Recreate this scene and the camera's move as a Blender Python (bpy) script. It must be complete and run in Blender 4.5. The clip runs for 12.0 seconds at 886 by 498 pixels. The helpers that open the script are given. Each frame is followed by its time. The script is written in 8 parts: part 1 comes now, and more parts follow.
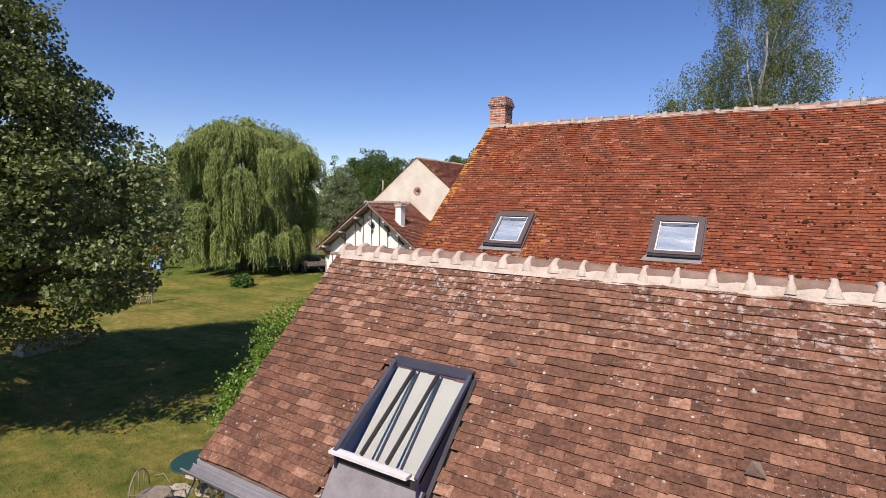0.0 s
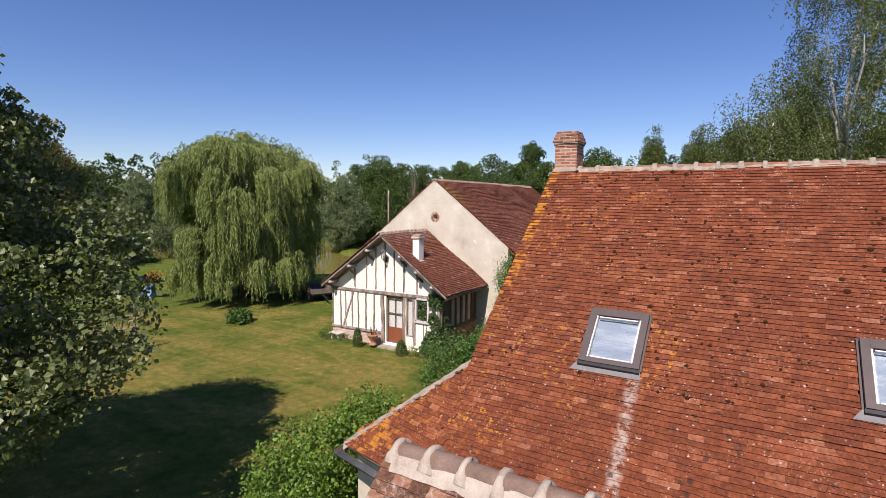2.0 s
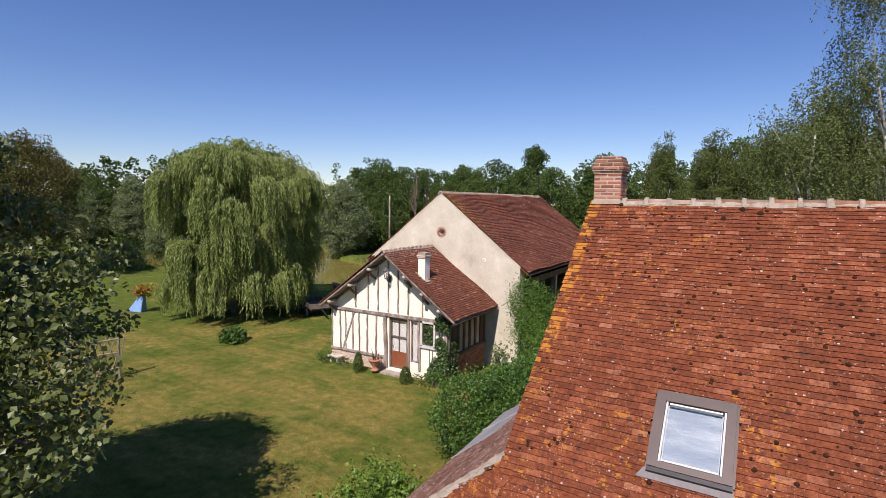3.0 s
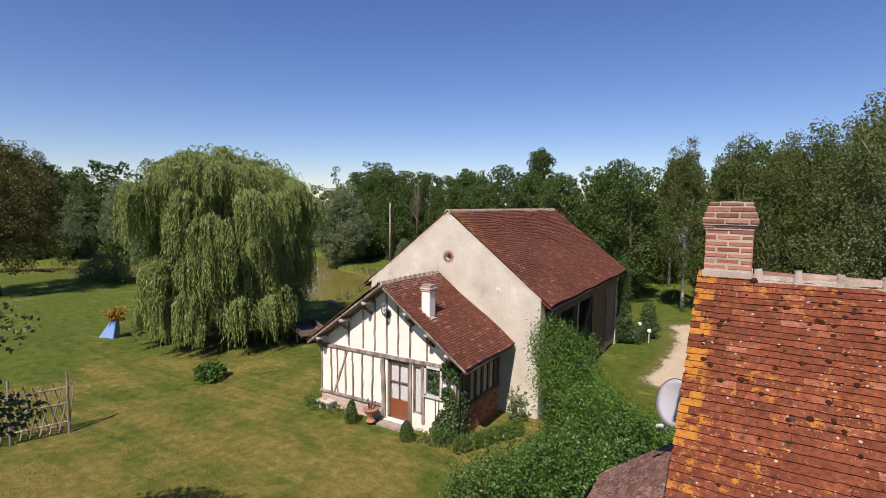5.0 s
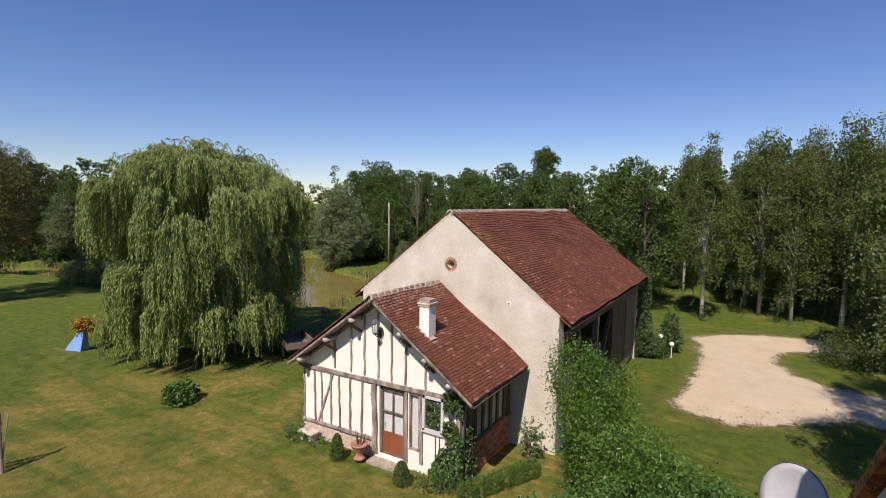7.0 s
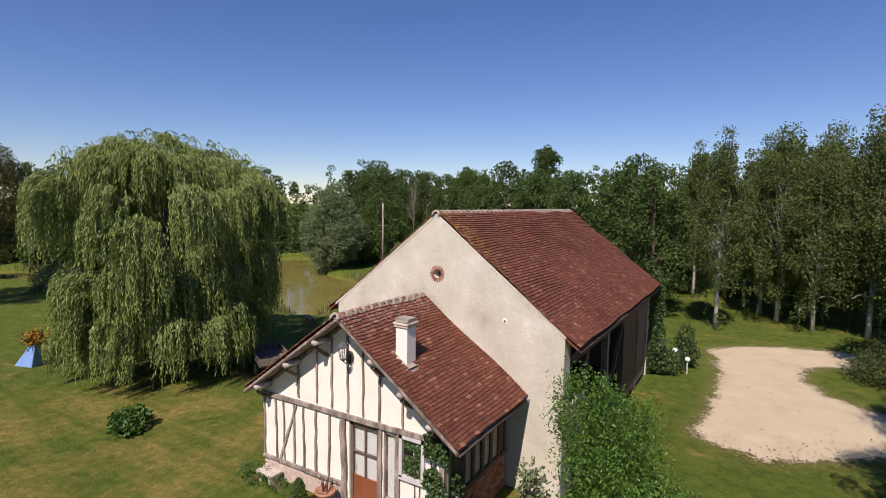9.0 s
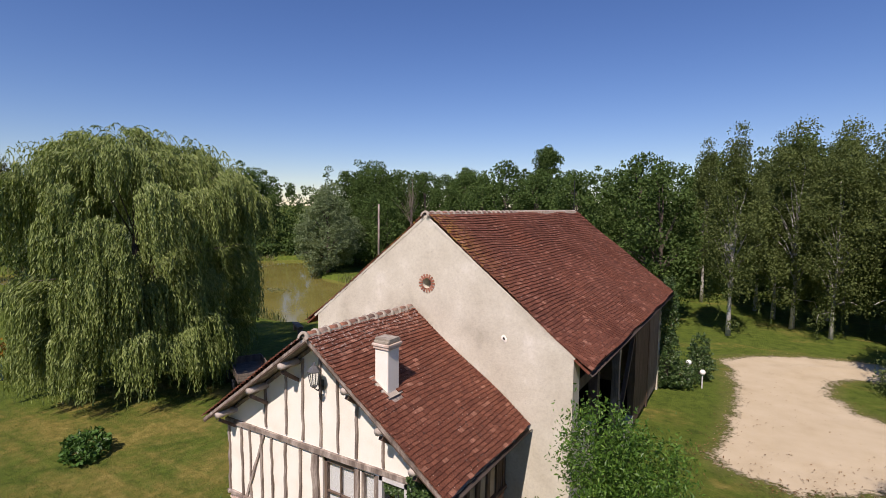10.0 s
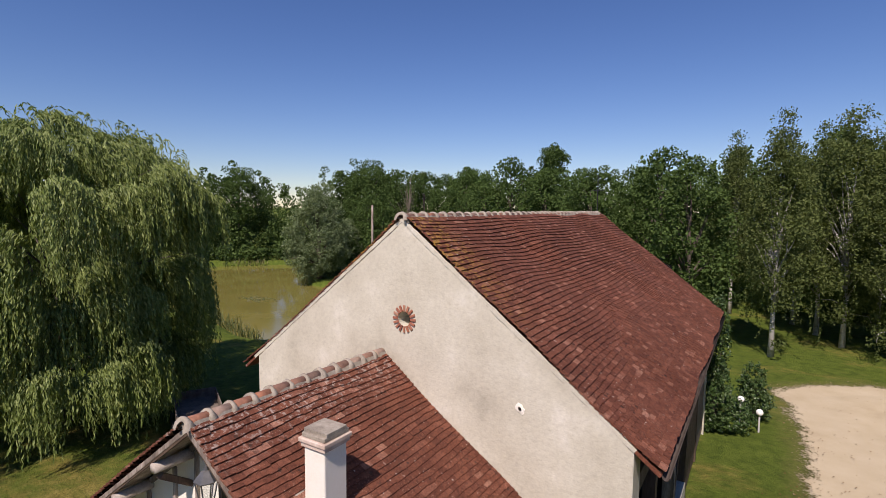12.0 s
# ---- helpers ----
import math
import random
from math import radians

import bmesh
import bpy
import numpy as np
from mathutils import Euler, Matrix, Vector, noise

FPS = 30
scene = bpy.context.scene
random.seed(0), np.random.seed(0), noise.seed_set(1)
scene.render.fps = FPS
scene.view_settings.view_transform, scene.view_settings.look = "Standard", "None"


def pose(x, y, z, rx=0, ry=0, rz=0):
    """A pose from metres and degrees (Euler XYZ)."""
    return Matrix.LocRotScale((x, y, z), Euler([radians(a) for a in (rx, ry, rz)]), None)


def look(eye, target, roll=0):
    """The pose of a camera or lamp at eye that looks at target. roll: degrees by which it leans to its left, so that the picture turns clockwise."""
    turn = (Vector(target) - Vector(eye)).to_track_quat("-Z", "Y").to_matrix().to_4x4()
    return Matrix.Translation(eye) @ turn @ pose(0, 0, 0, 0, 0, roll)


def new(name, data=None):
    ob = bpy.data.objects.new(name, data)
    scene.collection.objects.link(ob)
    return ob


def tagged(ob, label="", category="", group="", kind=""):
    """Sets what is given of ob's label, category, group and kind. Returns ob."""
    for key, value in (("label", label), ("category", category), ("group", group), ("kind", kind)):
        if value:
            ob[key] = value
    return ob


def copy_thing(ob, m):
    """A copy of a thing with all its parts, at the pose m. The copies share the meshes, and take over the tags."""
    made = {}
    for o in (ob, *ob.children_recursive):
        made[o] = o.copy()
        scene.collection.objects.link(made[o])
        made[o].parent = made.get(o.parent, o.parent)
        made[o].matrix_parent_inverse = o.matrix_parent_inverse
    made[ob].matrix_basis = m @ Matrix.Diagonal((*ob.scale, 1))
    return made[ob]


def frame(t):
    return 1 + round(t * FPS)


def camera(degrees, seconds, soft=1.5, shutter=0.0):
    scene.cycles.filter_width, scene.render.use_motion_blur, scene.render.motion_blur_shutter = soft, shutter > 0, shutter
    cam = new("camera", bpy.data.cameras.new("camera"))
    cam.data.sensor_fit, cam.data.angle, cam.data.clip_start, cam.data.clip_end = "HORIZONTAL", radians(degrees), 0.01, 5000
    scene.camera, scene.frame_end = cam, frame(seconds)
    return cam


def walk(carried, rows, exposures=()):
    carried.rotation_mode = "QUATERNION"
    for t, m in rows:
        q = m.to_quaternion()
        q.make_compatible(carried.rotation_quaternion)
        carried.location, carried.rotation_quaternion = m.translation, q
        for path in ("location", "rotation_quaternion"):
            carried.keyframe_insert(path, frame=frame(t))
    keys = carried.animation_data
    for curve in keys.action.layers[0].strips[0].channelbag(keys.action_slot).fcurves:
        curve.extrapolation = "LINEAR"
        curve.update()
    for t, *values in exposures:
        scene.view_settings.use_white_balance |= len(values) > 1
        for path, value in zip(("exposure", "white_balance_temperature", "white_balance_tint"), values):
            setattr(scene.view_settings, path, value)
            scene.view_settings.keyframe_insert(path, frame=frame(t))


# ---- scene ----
cam = camera(82.0, 12.0, 0.55)
PATH = [
    (0, (-4.004, 7.379, 5.283), (-5.032, 9.084, 5.099), 1.0),
    (0.5, (-4.651, 7.898, 5.65), (-5.679, 9.603, 5.466), 0.9),
    (1, (-5.34, 8.457, 5.987), (-6.368, 10.162, 5.801), 0.7),
    (1.5, (-6.005, 9.047, 6.305), (-7.034, 10.752, 6.117), 0.7),
    (2, (-6.613, 9.679, 6.635), (-7.644, 11.382, 6.449), 0.5),
    (2.5, (-7.187, 10.28, 6.971), (-8.219, 11.983, 6.783), 0.5),
    (3, (-7.743, 10.901, 7.246), (-8.774, 12.606, 7.063), 0.7),
    (5, (-9.65, 13.574, 7.998), (-10.685, 15.276, 7.819), 0.7),
    (5.5, (-10.08, 14.235, 7.997), (-11.115, 15.937, 7.82), 0.6),
    (6, (-10.469, 14.84, 7.985), (-11.506, 16.541, 7.809), 0.7),
    (6.5, (-10.802, 15.418, 7.967), (-11.841, 17.117, 7.791), 0.8),
    (7, (-11.104, 15.917, 7.966), (-12.143, 17.617, 7.788), 0.8),
    (9, (-12.064, 18.393, 7.93), (-13.106, 20.091, 7.755), 0.8),
    (9.5, (-12.396, 19.226, 7.959), (-13.44, 20.922, 7.782), 0.8),
    (10, (-12.808, 20.115, 7.893), (-13.852, 21.812, 7.724), 0.7),
    (10.5, (-13.278, 21.059, 7.848), (-14.322, 22.757, 7.684), 0.7),
    (11, (-13.72, 21.986, 7.884), (-14.769, 23.68, 7.716), 0.8),
    (11.5, (-14.248, 22.982, 7.862), (-15.298, 24.676, 7.697), 0.7),
    (12, (-14.817, 23.967, 7.843), (-15.87, 25.66, 7.681), 0.6),
]
walk(cam, [(t, look(eye, target, roll)) for t, eye, target, roll in PATH],
     [(0, 0.42, 6600, 24), (2, 0.34, 6600, 24), (3, 0.28, 6600, 24), (5.5, 0.20, 6600, 24), (9.5, 0.12, 6600, 24), (12, 0.05, 6600, 24)])

# ---------------------------------------------------------------- world, sun
SUN_EL, SUN_AZ = 51.0, 170.0          # azimuth clockwise from +y
world = bpy.data.worlds.new("sky_world")
scene.world = world
world.use_nodes = True
wt = world.node_tree
sky = wt.nodes.new("ShaderNodeTexSky")
sky.sky_type = 'NISHITA'
sky.sun_disc = False
sky.sun_elevation, sky.sun_rotation = radians(SUN_EL), radians(SUN_AZ)
sky.air_density, sky.dust_density, sky.ozone_density = 1.0, 0.0, 5.0
wt.nodes["Background"].inputs["Strength"].default_value = 0.085
hue = wt.nodes.new("ShaderNodeHueSaturation")
hue.inputs["Hue"].default_value, hue.inputs["Saturation"].default_value, hue.inputs["Value"].default_value = 0.509, 1.16, 1.10
wt.links.new(sky.outputs["Color"], hue.inputs["Color"])
wt.links.new(hue.outputs["Color"], wt.nodes["Background"].inputs["Color"])
sun = new("sun", bpy.data.lights.new("sun", 'SUN'))
sun.data.energy, sun.data.angle, sun.data.color = 5.0, radians(0.53), (1.0, 0.93, 0.82)
_to_sun = Vector((math.sin(radians(SUN_AZ)) * math.cos(radians(SUN_EL)), math.cos(radians(SUN_AZ)) * math.cos(radians(SUN_EL)), math.sin(radians(SUN_EL))))
sun.data.cycles.use_multiple_importance_sampling = False
sun.matrix_world = look(_to_sun * 100, (0, 0, 0))

# ---------------------------------------------------------------- materials
def nodes_of(name, rough=0.8):
    m = bpy.data.materials.new(name)
    m.use_nodes = True
    nt = m.node_tree
    b = nt.nodes["Principled BSDF"]
    b.inputs["Roughness"].default_value = rough
    return m, nt, b


def mathn(nt, op, a, b=0.0, clamp=False):
    n = nt.nodes.new("ShaderNodeMath")
    n.operation, n.use_clamp = op, clamp
    for i, v in enumerate((a, b)):
        if isinstance(v, (int, float)):
            n.inputs[i].default_value = v
        else:
            nt.links.new(v, n.inputs[i])
    return n.outputs[0]


def noisen(nt, scale, detail=4.0, vec=None, rough=0.55, dist=0.0):
    n = nt.nodes.new("ShaderNodeTexNoise")
    n.inputs["Scale"].default_value, n.inputs["Detail"].default_value = scale, detail
    n.inputs["Roughness"].default_value, n.inputs["Distortion"].default_value = rough, dist
    if vec is None:
        vec = nt.nodes.new("ShaderNodeNewGeometry").outputs["Position"]
    nt.links.new(vec, n.inputs["Vector"])
    return n.outputs["Fac"]


def rampn(nt, fac, stops, mode='LINEAR'):
    r = nt.nodes.new("ShaderNodeValToRGB")
    r.color_ramp.interpolation = mode
    els = r.color_ramp.elements
    while len(els) < len(stops):
        els.new(0.5)
    for e, (p, c) in zip(els, stops):
        e.position, e.color = p, (*c, 1.0) if len(c) == 3 else c
    nt.links.new(fac, r.inputs["Fac"])
    return r.outputs["Color"]


def step(nt, fac, lo, hi):
    n = nt.nodes.new("ShaderNodeMapRange")
    n.interpolation_type = 'SMOOTHSTEP'
    n.inputs["From Min"].default_value, n.inputs["From Max"].default_value = lo, hi
    nt.links.new(fac, n.inputs["Value"])
    return n.outputs["Result"]


def mixn(nt, fac, a, b, mode='MIX'):
    n = nt.nodes.new("ShaderNodeMix")
    n.data_type, n.blend_type = 'RGBA', mode
    for sock, v in ((n.inputs["Factor"], fac), (n.inputs["A"], a), (n.inputs["B"], b)):
        if isinstance(v, (int, float)):
            sock.default_value = v
        elif isinstance(v, tuple):
            sock.default_value = (*v, 1.0)
        else:
            nt.links.new(v, sock)
    return n.outputs["Result"]


def bumpn(nt, b, height, strength=0.3, dist=0.02):
    n = nt.nodes.new("ShaderNodeBump")
    n.inputs["Strength"].default_value, n.inputs["Distance"].default_value = strength, dist
    nt.links.new(height, n.inputs["Height"])
    nt.links.new(n.outputs["Normal"], b.inputs["Normal"])


def piece_random(nt):
    g = nt.nodes.new("ShaderNodeNewGeometry").outputs["Random Per Island"]
    o = nt.nodes.new("ShaderNodeObjectInfo").outputs["Random"]
    return mathn(nt, 'FRACT', mathn(nt, 'ADD', g, o))


def sepxyz(nt, which):
    s = nt.nodes.new("ShaderNodeSeparateXYZ")
    nt.links.new(nt.nodes.new("ShaderNodeNewGeometry").outputs["Position"], s.inputs[0])
    return s.outputs[which]


def dotsn(nt, scale, radius, share):
    """Round specks: a share of the cells holds one, radius in metres."""
    v = nt.nodes.new("ShaderNodeTexVoronoi")
    v.inputs["Scale"].default_value = scale
    mp = nt.nodes.new("ShaderNodeVectorMath")
    mp.operation = 'ADD'
    wob = nt.nodes.new("ShaderNodeTexNoise")
    wob.inputs["Scale"].default_value = 30.0
    sc = nt.nodes.new("ShaderNodeVectorMath")
    sc.operation = 'SCALE'
    sc.inputs["Scale"].default_value = radius * 1.2
    pos = nt.nodes.new("ShaderNodeNewGeometry").outputs["Position"]
    nt.links.new(pos, wob.inputs["Vector"])
    nt.links.new(wob.outputs["Color"], sc.inputs[0])
    nt.links.new(pos, mp.inputs[0])
    nt.links.new(sc.outputs[0], mp.inputs[1])
    nt.links.new(mp.outputs[0], v.inputs["Vector"])
    s = nt.nodes.new("ShaderNodeSeparateColor")
    nt.links.new(v.outputs["Color"], s.inputs[0])
    size = mathn(nt, 'MULTIPLY', mathn(nt, 'ADD', s.outputs[1], 0.35), radius * scale)
    inside = mathn(nt, 'LESS_THAN', v.outputs["Distance"], size)
    return mathn(nt, 'MULTIPLY', inside, mathn(nt, 'LESS_THAN', s.outputs[0], share))


def tile_material(name, stops, spots, lichen=None, lichen_mask=None, pale=(0.42, 0.36, 0.31), pale_at=(0.62, 0.72), moss_at=(0.64, 0.72), contrast=0.5, dark_dots=0.3, pale_dots=0.2, pale_mask=None, lichen_scale=9.0, lichen_at=(0.50, 0.58), solid=None, flecks=0.4, streak=None):
    """Clay tiles: one tone a tile, pale lichen crusts, dark moss, and orange lichen where a mask says so."""
    m, nt, b = nodes_of(name, 0.88)
    b.inputs["Specular IOR Level"].default_value = 0.25
    col = rampn(nt, piece_random(nt), stops)
    big = noisen(nt, 0.55, 4.0)
    col = mixn(nt, contrast, col, rampn(nt, big, [(0.3, (0.62, 0.55, 0.52)), (0.55, (1, 1, 1)), (0.75, (1.18, 1.02, 0.92))]), 'MULTIPLY')
    mid = noisen(nt, 7.0, 5.0)
    col = mixn(nt, 0.5, col, rampn(nt, mid, [(0.3, (0.7, 0.68, 0.68)), (0.7, (1.2, 1.17, 1.12))]), 'MULTIPLY')
    grain = noisen(nt, 60.0, 4.0)
    col = mixn(nt, 0.35, col, rampn(nt, grain, [(0.3, (0.72, 0.7, 0.7)), (0.7, (1.22, 1.2, 1.18))]), 'MULTIPLY')
    speck = noisen(nt, 24.0, 4.0, rough=0.7)
    col = mixn(nt, 0.8, col, rampn(nt, speck, [(0.34, (0.55, 0.52, 0.5)), (0.5, (1, 1, 1)), (0.66, (1.45, 1.42, 1.4))]), 'MULTIPLY')
    crust = mathn(nt, 'MULTIPLY', step(nt, noisen(nt, spots, 3.0, rough=0.6), *pale_at), step(nt, noisen(nt, 1.3, 2.0), 0.4, 0.62))
    if pale_mask:
        crust = mathn(nt, 'ADD', crust, mathn(nt, 'MULTIPLY', step(nt, noisen(nt, 14.0, 5.0, rough=0.7), 0.52, 0.62), pale_mask(nt)), True)
    col = mixn(nt, mathn(nt, 'MULTIPLY', crust, 0.75), col, pale)
    col = mixn(nt, mathn(nt, 'MULTIPLY', dotsn(nt, 13.0, 0.0115, pale_dots), 0.7), col, (0.52, 0.46, 0.40))
    fleck = mathn(nt, 'MULTIPLY', step(nt, noisen(nt, 38.0, 3.0, rough=0.6), 0.62, 0.67), step(nt, noisen(nt, 2.2, 3.0), 0.42, 0.58))
    col = mixn(nt, mathn(nt, 'MULTIPLY', fleck, flecks), col, (0.50, 0.33, 0.245))
    if streak:
        col = mixn(nt, mathn(nt, 'MULTIPLY', mathn(nt, 'MULTIPLY', streak(nt), step(nt, noisen(nt, 9.0, 5.0, rough=0.7), 0.42, 0.56)), 0.65), col, (0.40, 0.34, 0.28))
    if lichen:
        lm = lichen_mask(nt)
        spot = step(nt, noisen(nt, lichen_scale, 5.0, rough=0.7), *lichen_at)
        fac = mathn(nt, 'MULTIPLY', lm, spot, True)
        if solid:
            fac = mathn(nt, 'ADD', fac, mathn(nt, 'MULTIPLY', solid(nt), step(nt, mathn(nt, 'ADD', mathn(nt, 'MULTIPLY', piece_random(nt), 0.35), noisen(nt, 6.0, 5.0, rough=0.7)), 0.66, 0.76)), True)
        col = mixn(nt, mathn(nt, 'MULTIPLY', fac, 0.85), col, rampn(nt, noisen(nt, 25.0, 3.0), [(0.3, lichen), (0.7, (lichen[0] * 1.35, lichen[1] * 1.5, lichen[2] * 1.5))]))
    moss = mathn(nt, 'MULTIPLY', step(nt, noisen(nt, 9.0, 2.0), *moss_at), step(nt, noisen(nt, 0.9, 2.0), 0.42, 0.6))
    col = mixn(nt, mathn(nt, 'MULTIPLY', moss, 0.7), col, (0.045, 0.032, 0.022))
    dd = mathn(nt, 'MULTIPLY', dotsn(nt, 8.5, 0.027, dark_dots), step(nt, noisen(nt, 1.6, 3.0), 0.44, 0.58))
    col = mixn(nt, mathn(nt, 'MULTIPLY', dd, 0.8), col, (0.040, 0.024, 0.018))
    nt.links.new(col, b.inputs["Base Color"])
    bumpn(nt, b, mathn(nt, 'ADD', mathn(nt, 'MULTIPLY', grain, 0.5), mid), 0.5, 0.012)
    return m


def plain_material(name, stops, scale=3.0, rough=0.8, bump=0.3, fine=40.0, metal=0.0, spec=0.4, stretch=None, dist=0.01):
    """A surface whose tone wanders at two scales, with a fine relief."""
    m, nt, b = nodes_of(name, rough)
    b.inputs["Metallic"].default_value, b.inputs["Specular IOR Level"].default_value = metal, spec
    vec = None
    if stretch:
        mp = nt.nodes.new("ShaderNodeMapping")
        mp.inputs["Scale"].default_value = stretch
        nt.links.new(nt.nodes.new("ShaderNodeNewGeometry").outputs["Position"], mp.inputs["Vector"])
        vec = mp.outputs[0]
    a, g = noisen(nt, scale, 5.0, vec), noisen(nt, fine, 4.0, vec)
    fac = mathn(nt, 'ADD', mathn(nt, 'MULTIPLY', a, 0.7), mathn(nt, 'MULTIPLY', g, 0.3))
    nt.links.new(rampn(nt, fac, stops), b.inputs["Base Color"])
    if bump:
        bumpn(nt, b, g, bump, dist)
    return m


def leaf_material(name, stops, translucent=0.35, rough=0.5, spec=0.35):
    m, nt, b = nodes_of(name, rough)
    b.inputs["Specular IOR Level"].default_value = spec
    tone = mathn(nt, 'ADD', mathn(nt, 'MULTIPLY', piece_random(nt), 0.75), mathn(nt, 'MULTIPLY', noisen(nt, 0.5, 2.0), 0.5))
    tone = mathn(nt, 'SUBTRACT', tone, 0.12)
    col = rampn(nt, tone, stops)
    nt.links.new(col, b.inputs["Base Color"])
    t = nt.nodes.new("ShaderNodeBsdfTranslucent")
    nt.links.new(mixn(nt, 1.0, col, (1.25, 1.3, 0.6), 'MULTIPLY'), t.inputs["Color"])
    mx = nt.nodes.new("ShaderNodeMixShader")
    mx.inputs[0].default_value = translucent * 0.7
    nt.links.new(b.outputs[0], mx.inputs[1])
    nt.links.new(t.outputs[0], mx.inputs[2])
    nt.links.new(mx.outputs[0], nt.nodes["Material Output"].inputs["Surface"])
    return m


def verge_mask(nt):
    # orange lichen likes the left edge of the roof, with scattered patches further in
    x = mathn(nt, 'MULTIPLY', sepxyz(nt, "X"), -1.0)
    edge = mathn(nt, 'MULTIPLY', mathn(nt, 'MULTIPLY', step(nt, x, 9.55, 10.1), 0.8), mathn(nt, 'ADD', 0.55, mathn(nt, 'MULTIPLY', step(nt, noisen(nt, 1.3, 3.0), 0.4, 0.6), 0.45)))
    patch = mathn(nt, 'MULTIPLY', step(nt, noisen(nt, 1.1, 3.0, rough=0.6), 0.48, 0.58), mathn(nt, 'ADD', 0.10, mathn(nt, 'MULTIPLY', step(nt, x, 7.2, 9.4), 0.90)))
    near_window = band(nt, 7.35, 7.80, 16.35, 17.35, 0.12)
    return mathn(nt, 'ADD', mathn(nt, 'ADD', edge, near_window), mathn(nt, 'MULTIPLY', patch, 0.95), True)


def band(nt, xa, xb, ya, yb, soft):
    """A soft-edged patch of the roof: -x from xa to xb, y from ya to yb."""
    x, y = mathn(nt, 'MULTIPLY', sepxyz(nt, "X"), -1.0), sepxyz(nt, "Y")
    fx = mathn(nt, 'MULTIPLY', step(nt, x, xa - soft, xa + soft), mathn(nt, 'SUBTRACT', 1.0, step(nt, x, xb - soft, xb + soft)))
    fy = mathn(nt, 'MULTIPLY', step(nt, y, ya - soft, ya + soft), mathn(nt, 'SUBTRACT', 1.0, step(nt, y, yb - soft, yb + soft)))
    return mathn(nt, 'MULTIPLY', fx, fy)


def run_off(nt):
    # lime washed down from the flashing
    return mathn(nt, 'MULTIPLY', band(nt, 7.74, 7.88, 15.2, 16.45, 0.05), step(nt, noisen(nt, 5.0, 4.0), 0.30, 0.50))


def verge_course(nt):
    # the outermost tiles are almost wholly crusted
    x = mathn(nt, 'MULTIPLY', sepxyz(nt, "X"), -1.0)
    outer = mathn(nt, 'MULTIPLY', step(nt, x, 9.93, 9.99), step(nt, sepxyz(nt, "Y"), 16.6, 17.6))
    swept = mathn(nt, 'MULTIPLY', step(nt, x, 10.1, 11.4), step(nt, noisen(nt, 4.5, 5.0, rough=0.7), 0.46, 0.56))
    return mathn(nt, 'MAXIMUM', outer, swept)


def ridge_mask(nt):
    # white crusts on the courses under the ridge
    return mathn(nt, 'MULTIPLY', step(nt, sepxyz(nt, "Y"), 12.0, 12.95), step(nt, noisen(nt, 0.9, 3.0), 0.3, 0.6))


def corner_mask(nt):
    # the first metres of the ridge next to the gable
    y = sepxyz(nt, "Y")
    z = sepxyz(nt, "Z")
    a = mathn(nt, 'SUBTRACT', 1.0, step(nt, y, 31.2, 32.6))
    return mathn(nt, 'MULTIPLY', a, step(nt, z, 5.6, 7.6))


def cottage_ridge(nt):
    # pale crusts on the courses below the cottage's ridge
    low_ = mathn(nt, 'SUBTRACT', 1.0, step(nt, sepxyz(nt, "Y"), 31.0, 31.25))
    return mathn(nt, 'MULTIPLY', low_, step(nt, sepxyz(nt, "Z"), 4.60, 5.15))


M = {}
M["tile_a"] = tile_material("tile_brown", [(0.0, (0.092, 0.048, 0.030)), (0.3, (0.122, 0.062, 0.038)), (0.65, (0.152, 0.077, 0.046)), (0.88, (0.188, 0.098, 0.060)), (1.0, (0.27, 0.158, 0.102))], 16.0, moss_at=(0.68, 0.76), pale_mask=ridge_mask, pale=(0.46, 0.41, 0.36), dark_dots=0.12, pale_dots=0.10)
M["tile_b"] = tile_material("tile_orange", [(0.0, (0.132, 0.039, 0.017)), (0.35, (0.160, 0.047, 0.020)), (0.75, (0.182, 0.054, 0.022)), (0.94, (0.225, 0.074, 0.034)), (1.0, (0.29, 0.12, 0.066))], 13.0, (0.36, 0.145, 0.018), verge_mask, pale_at=(0.68, 0.75), moss_at=(0.66, 0.72), contrast=0.4, dark_dots=0.45, pale_dots=0.32, lichen_scale=11.0, lichen_at=(0.57, 0.61), pale_mask=run_off, solid=verge_course, flecks=0.75, streak=run_off)
M["tile_c"] = tile_material("tile_dark_red", [(0.0, (0.114, 0.041, 0.024)), (0.35, (0.138, 0.050, 0.029)), (0.75, (0.160, 0.059, 0.034)), (0.94, (0.195, 0.078, 0.048)), (1.0, (0.30, 0.15, 0.10))], 12.0, (0.32, 0.17, 0.03), corner_mask, pale_at=(0.66, 0.74), moss_at=(0.66, 0.74), dark_dots=0.4, pale_dots=0.2, pale_mask=cottage_ridge)
M["tile_grey"] = tile_material("tile_grey_brown", [(0.0, (0.136, 0.073, 0.052)), (0.4, (0.186, 0.099, 0.071)), (0.8, (0.217, 0.127, 0.096)), (1.0, (0.273, 0.192, 0.155))], 12.0, pale=(0.46, 0.41, 0.36), pale_at=(0.55, 0.68), moss_at=(0.60, 0.70), dark_dots=0.4, pale_dots=0.3)
M["ridge_clay"] = plain_material("ridge_clay", [(0.3, (0.125, 0.082, 0.060)), (0.55, (0.205, 0.142, 0.105)), (0.75, (0.29, 0.215, 0.165))], 5.0, 0.85, 0.4, 50)
m, nt, b = nodes_of("ridge_clay_red", 0.88)
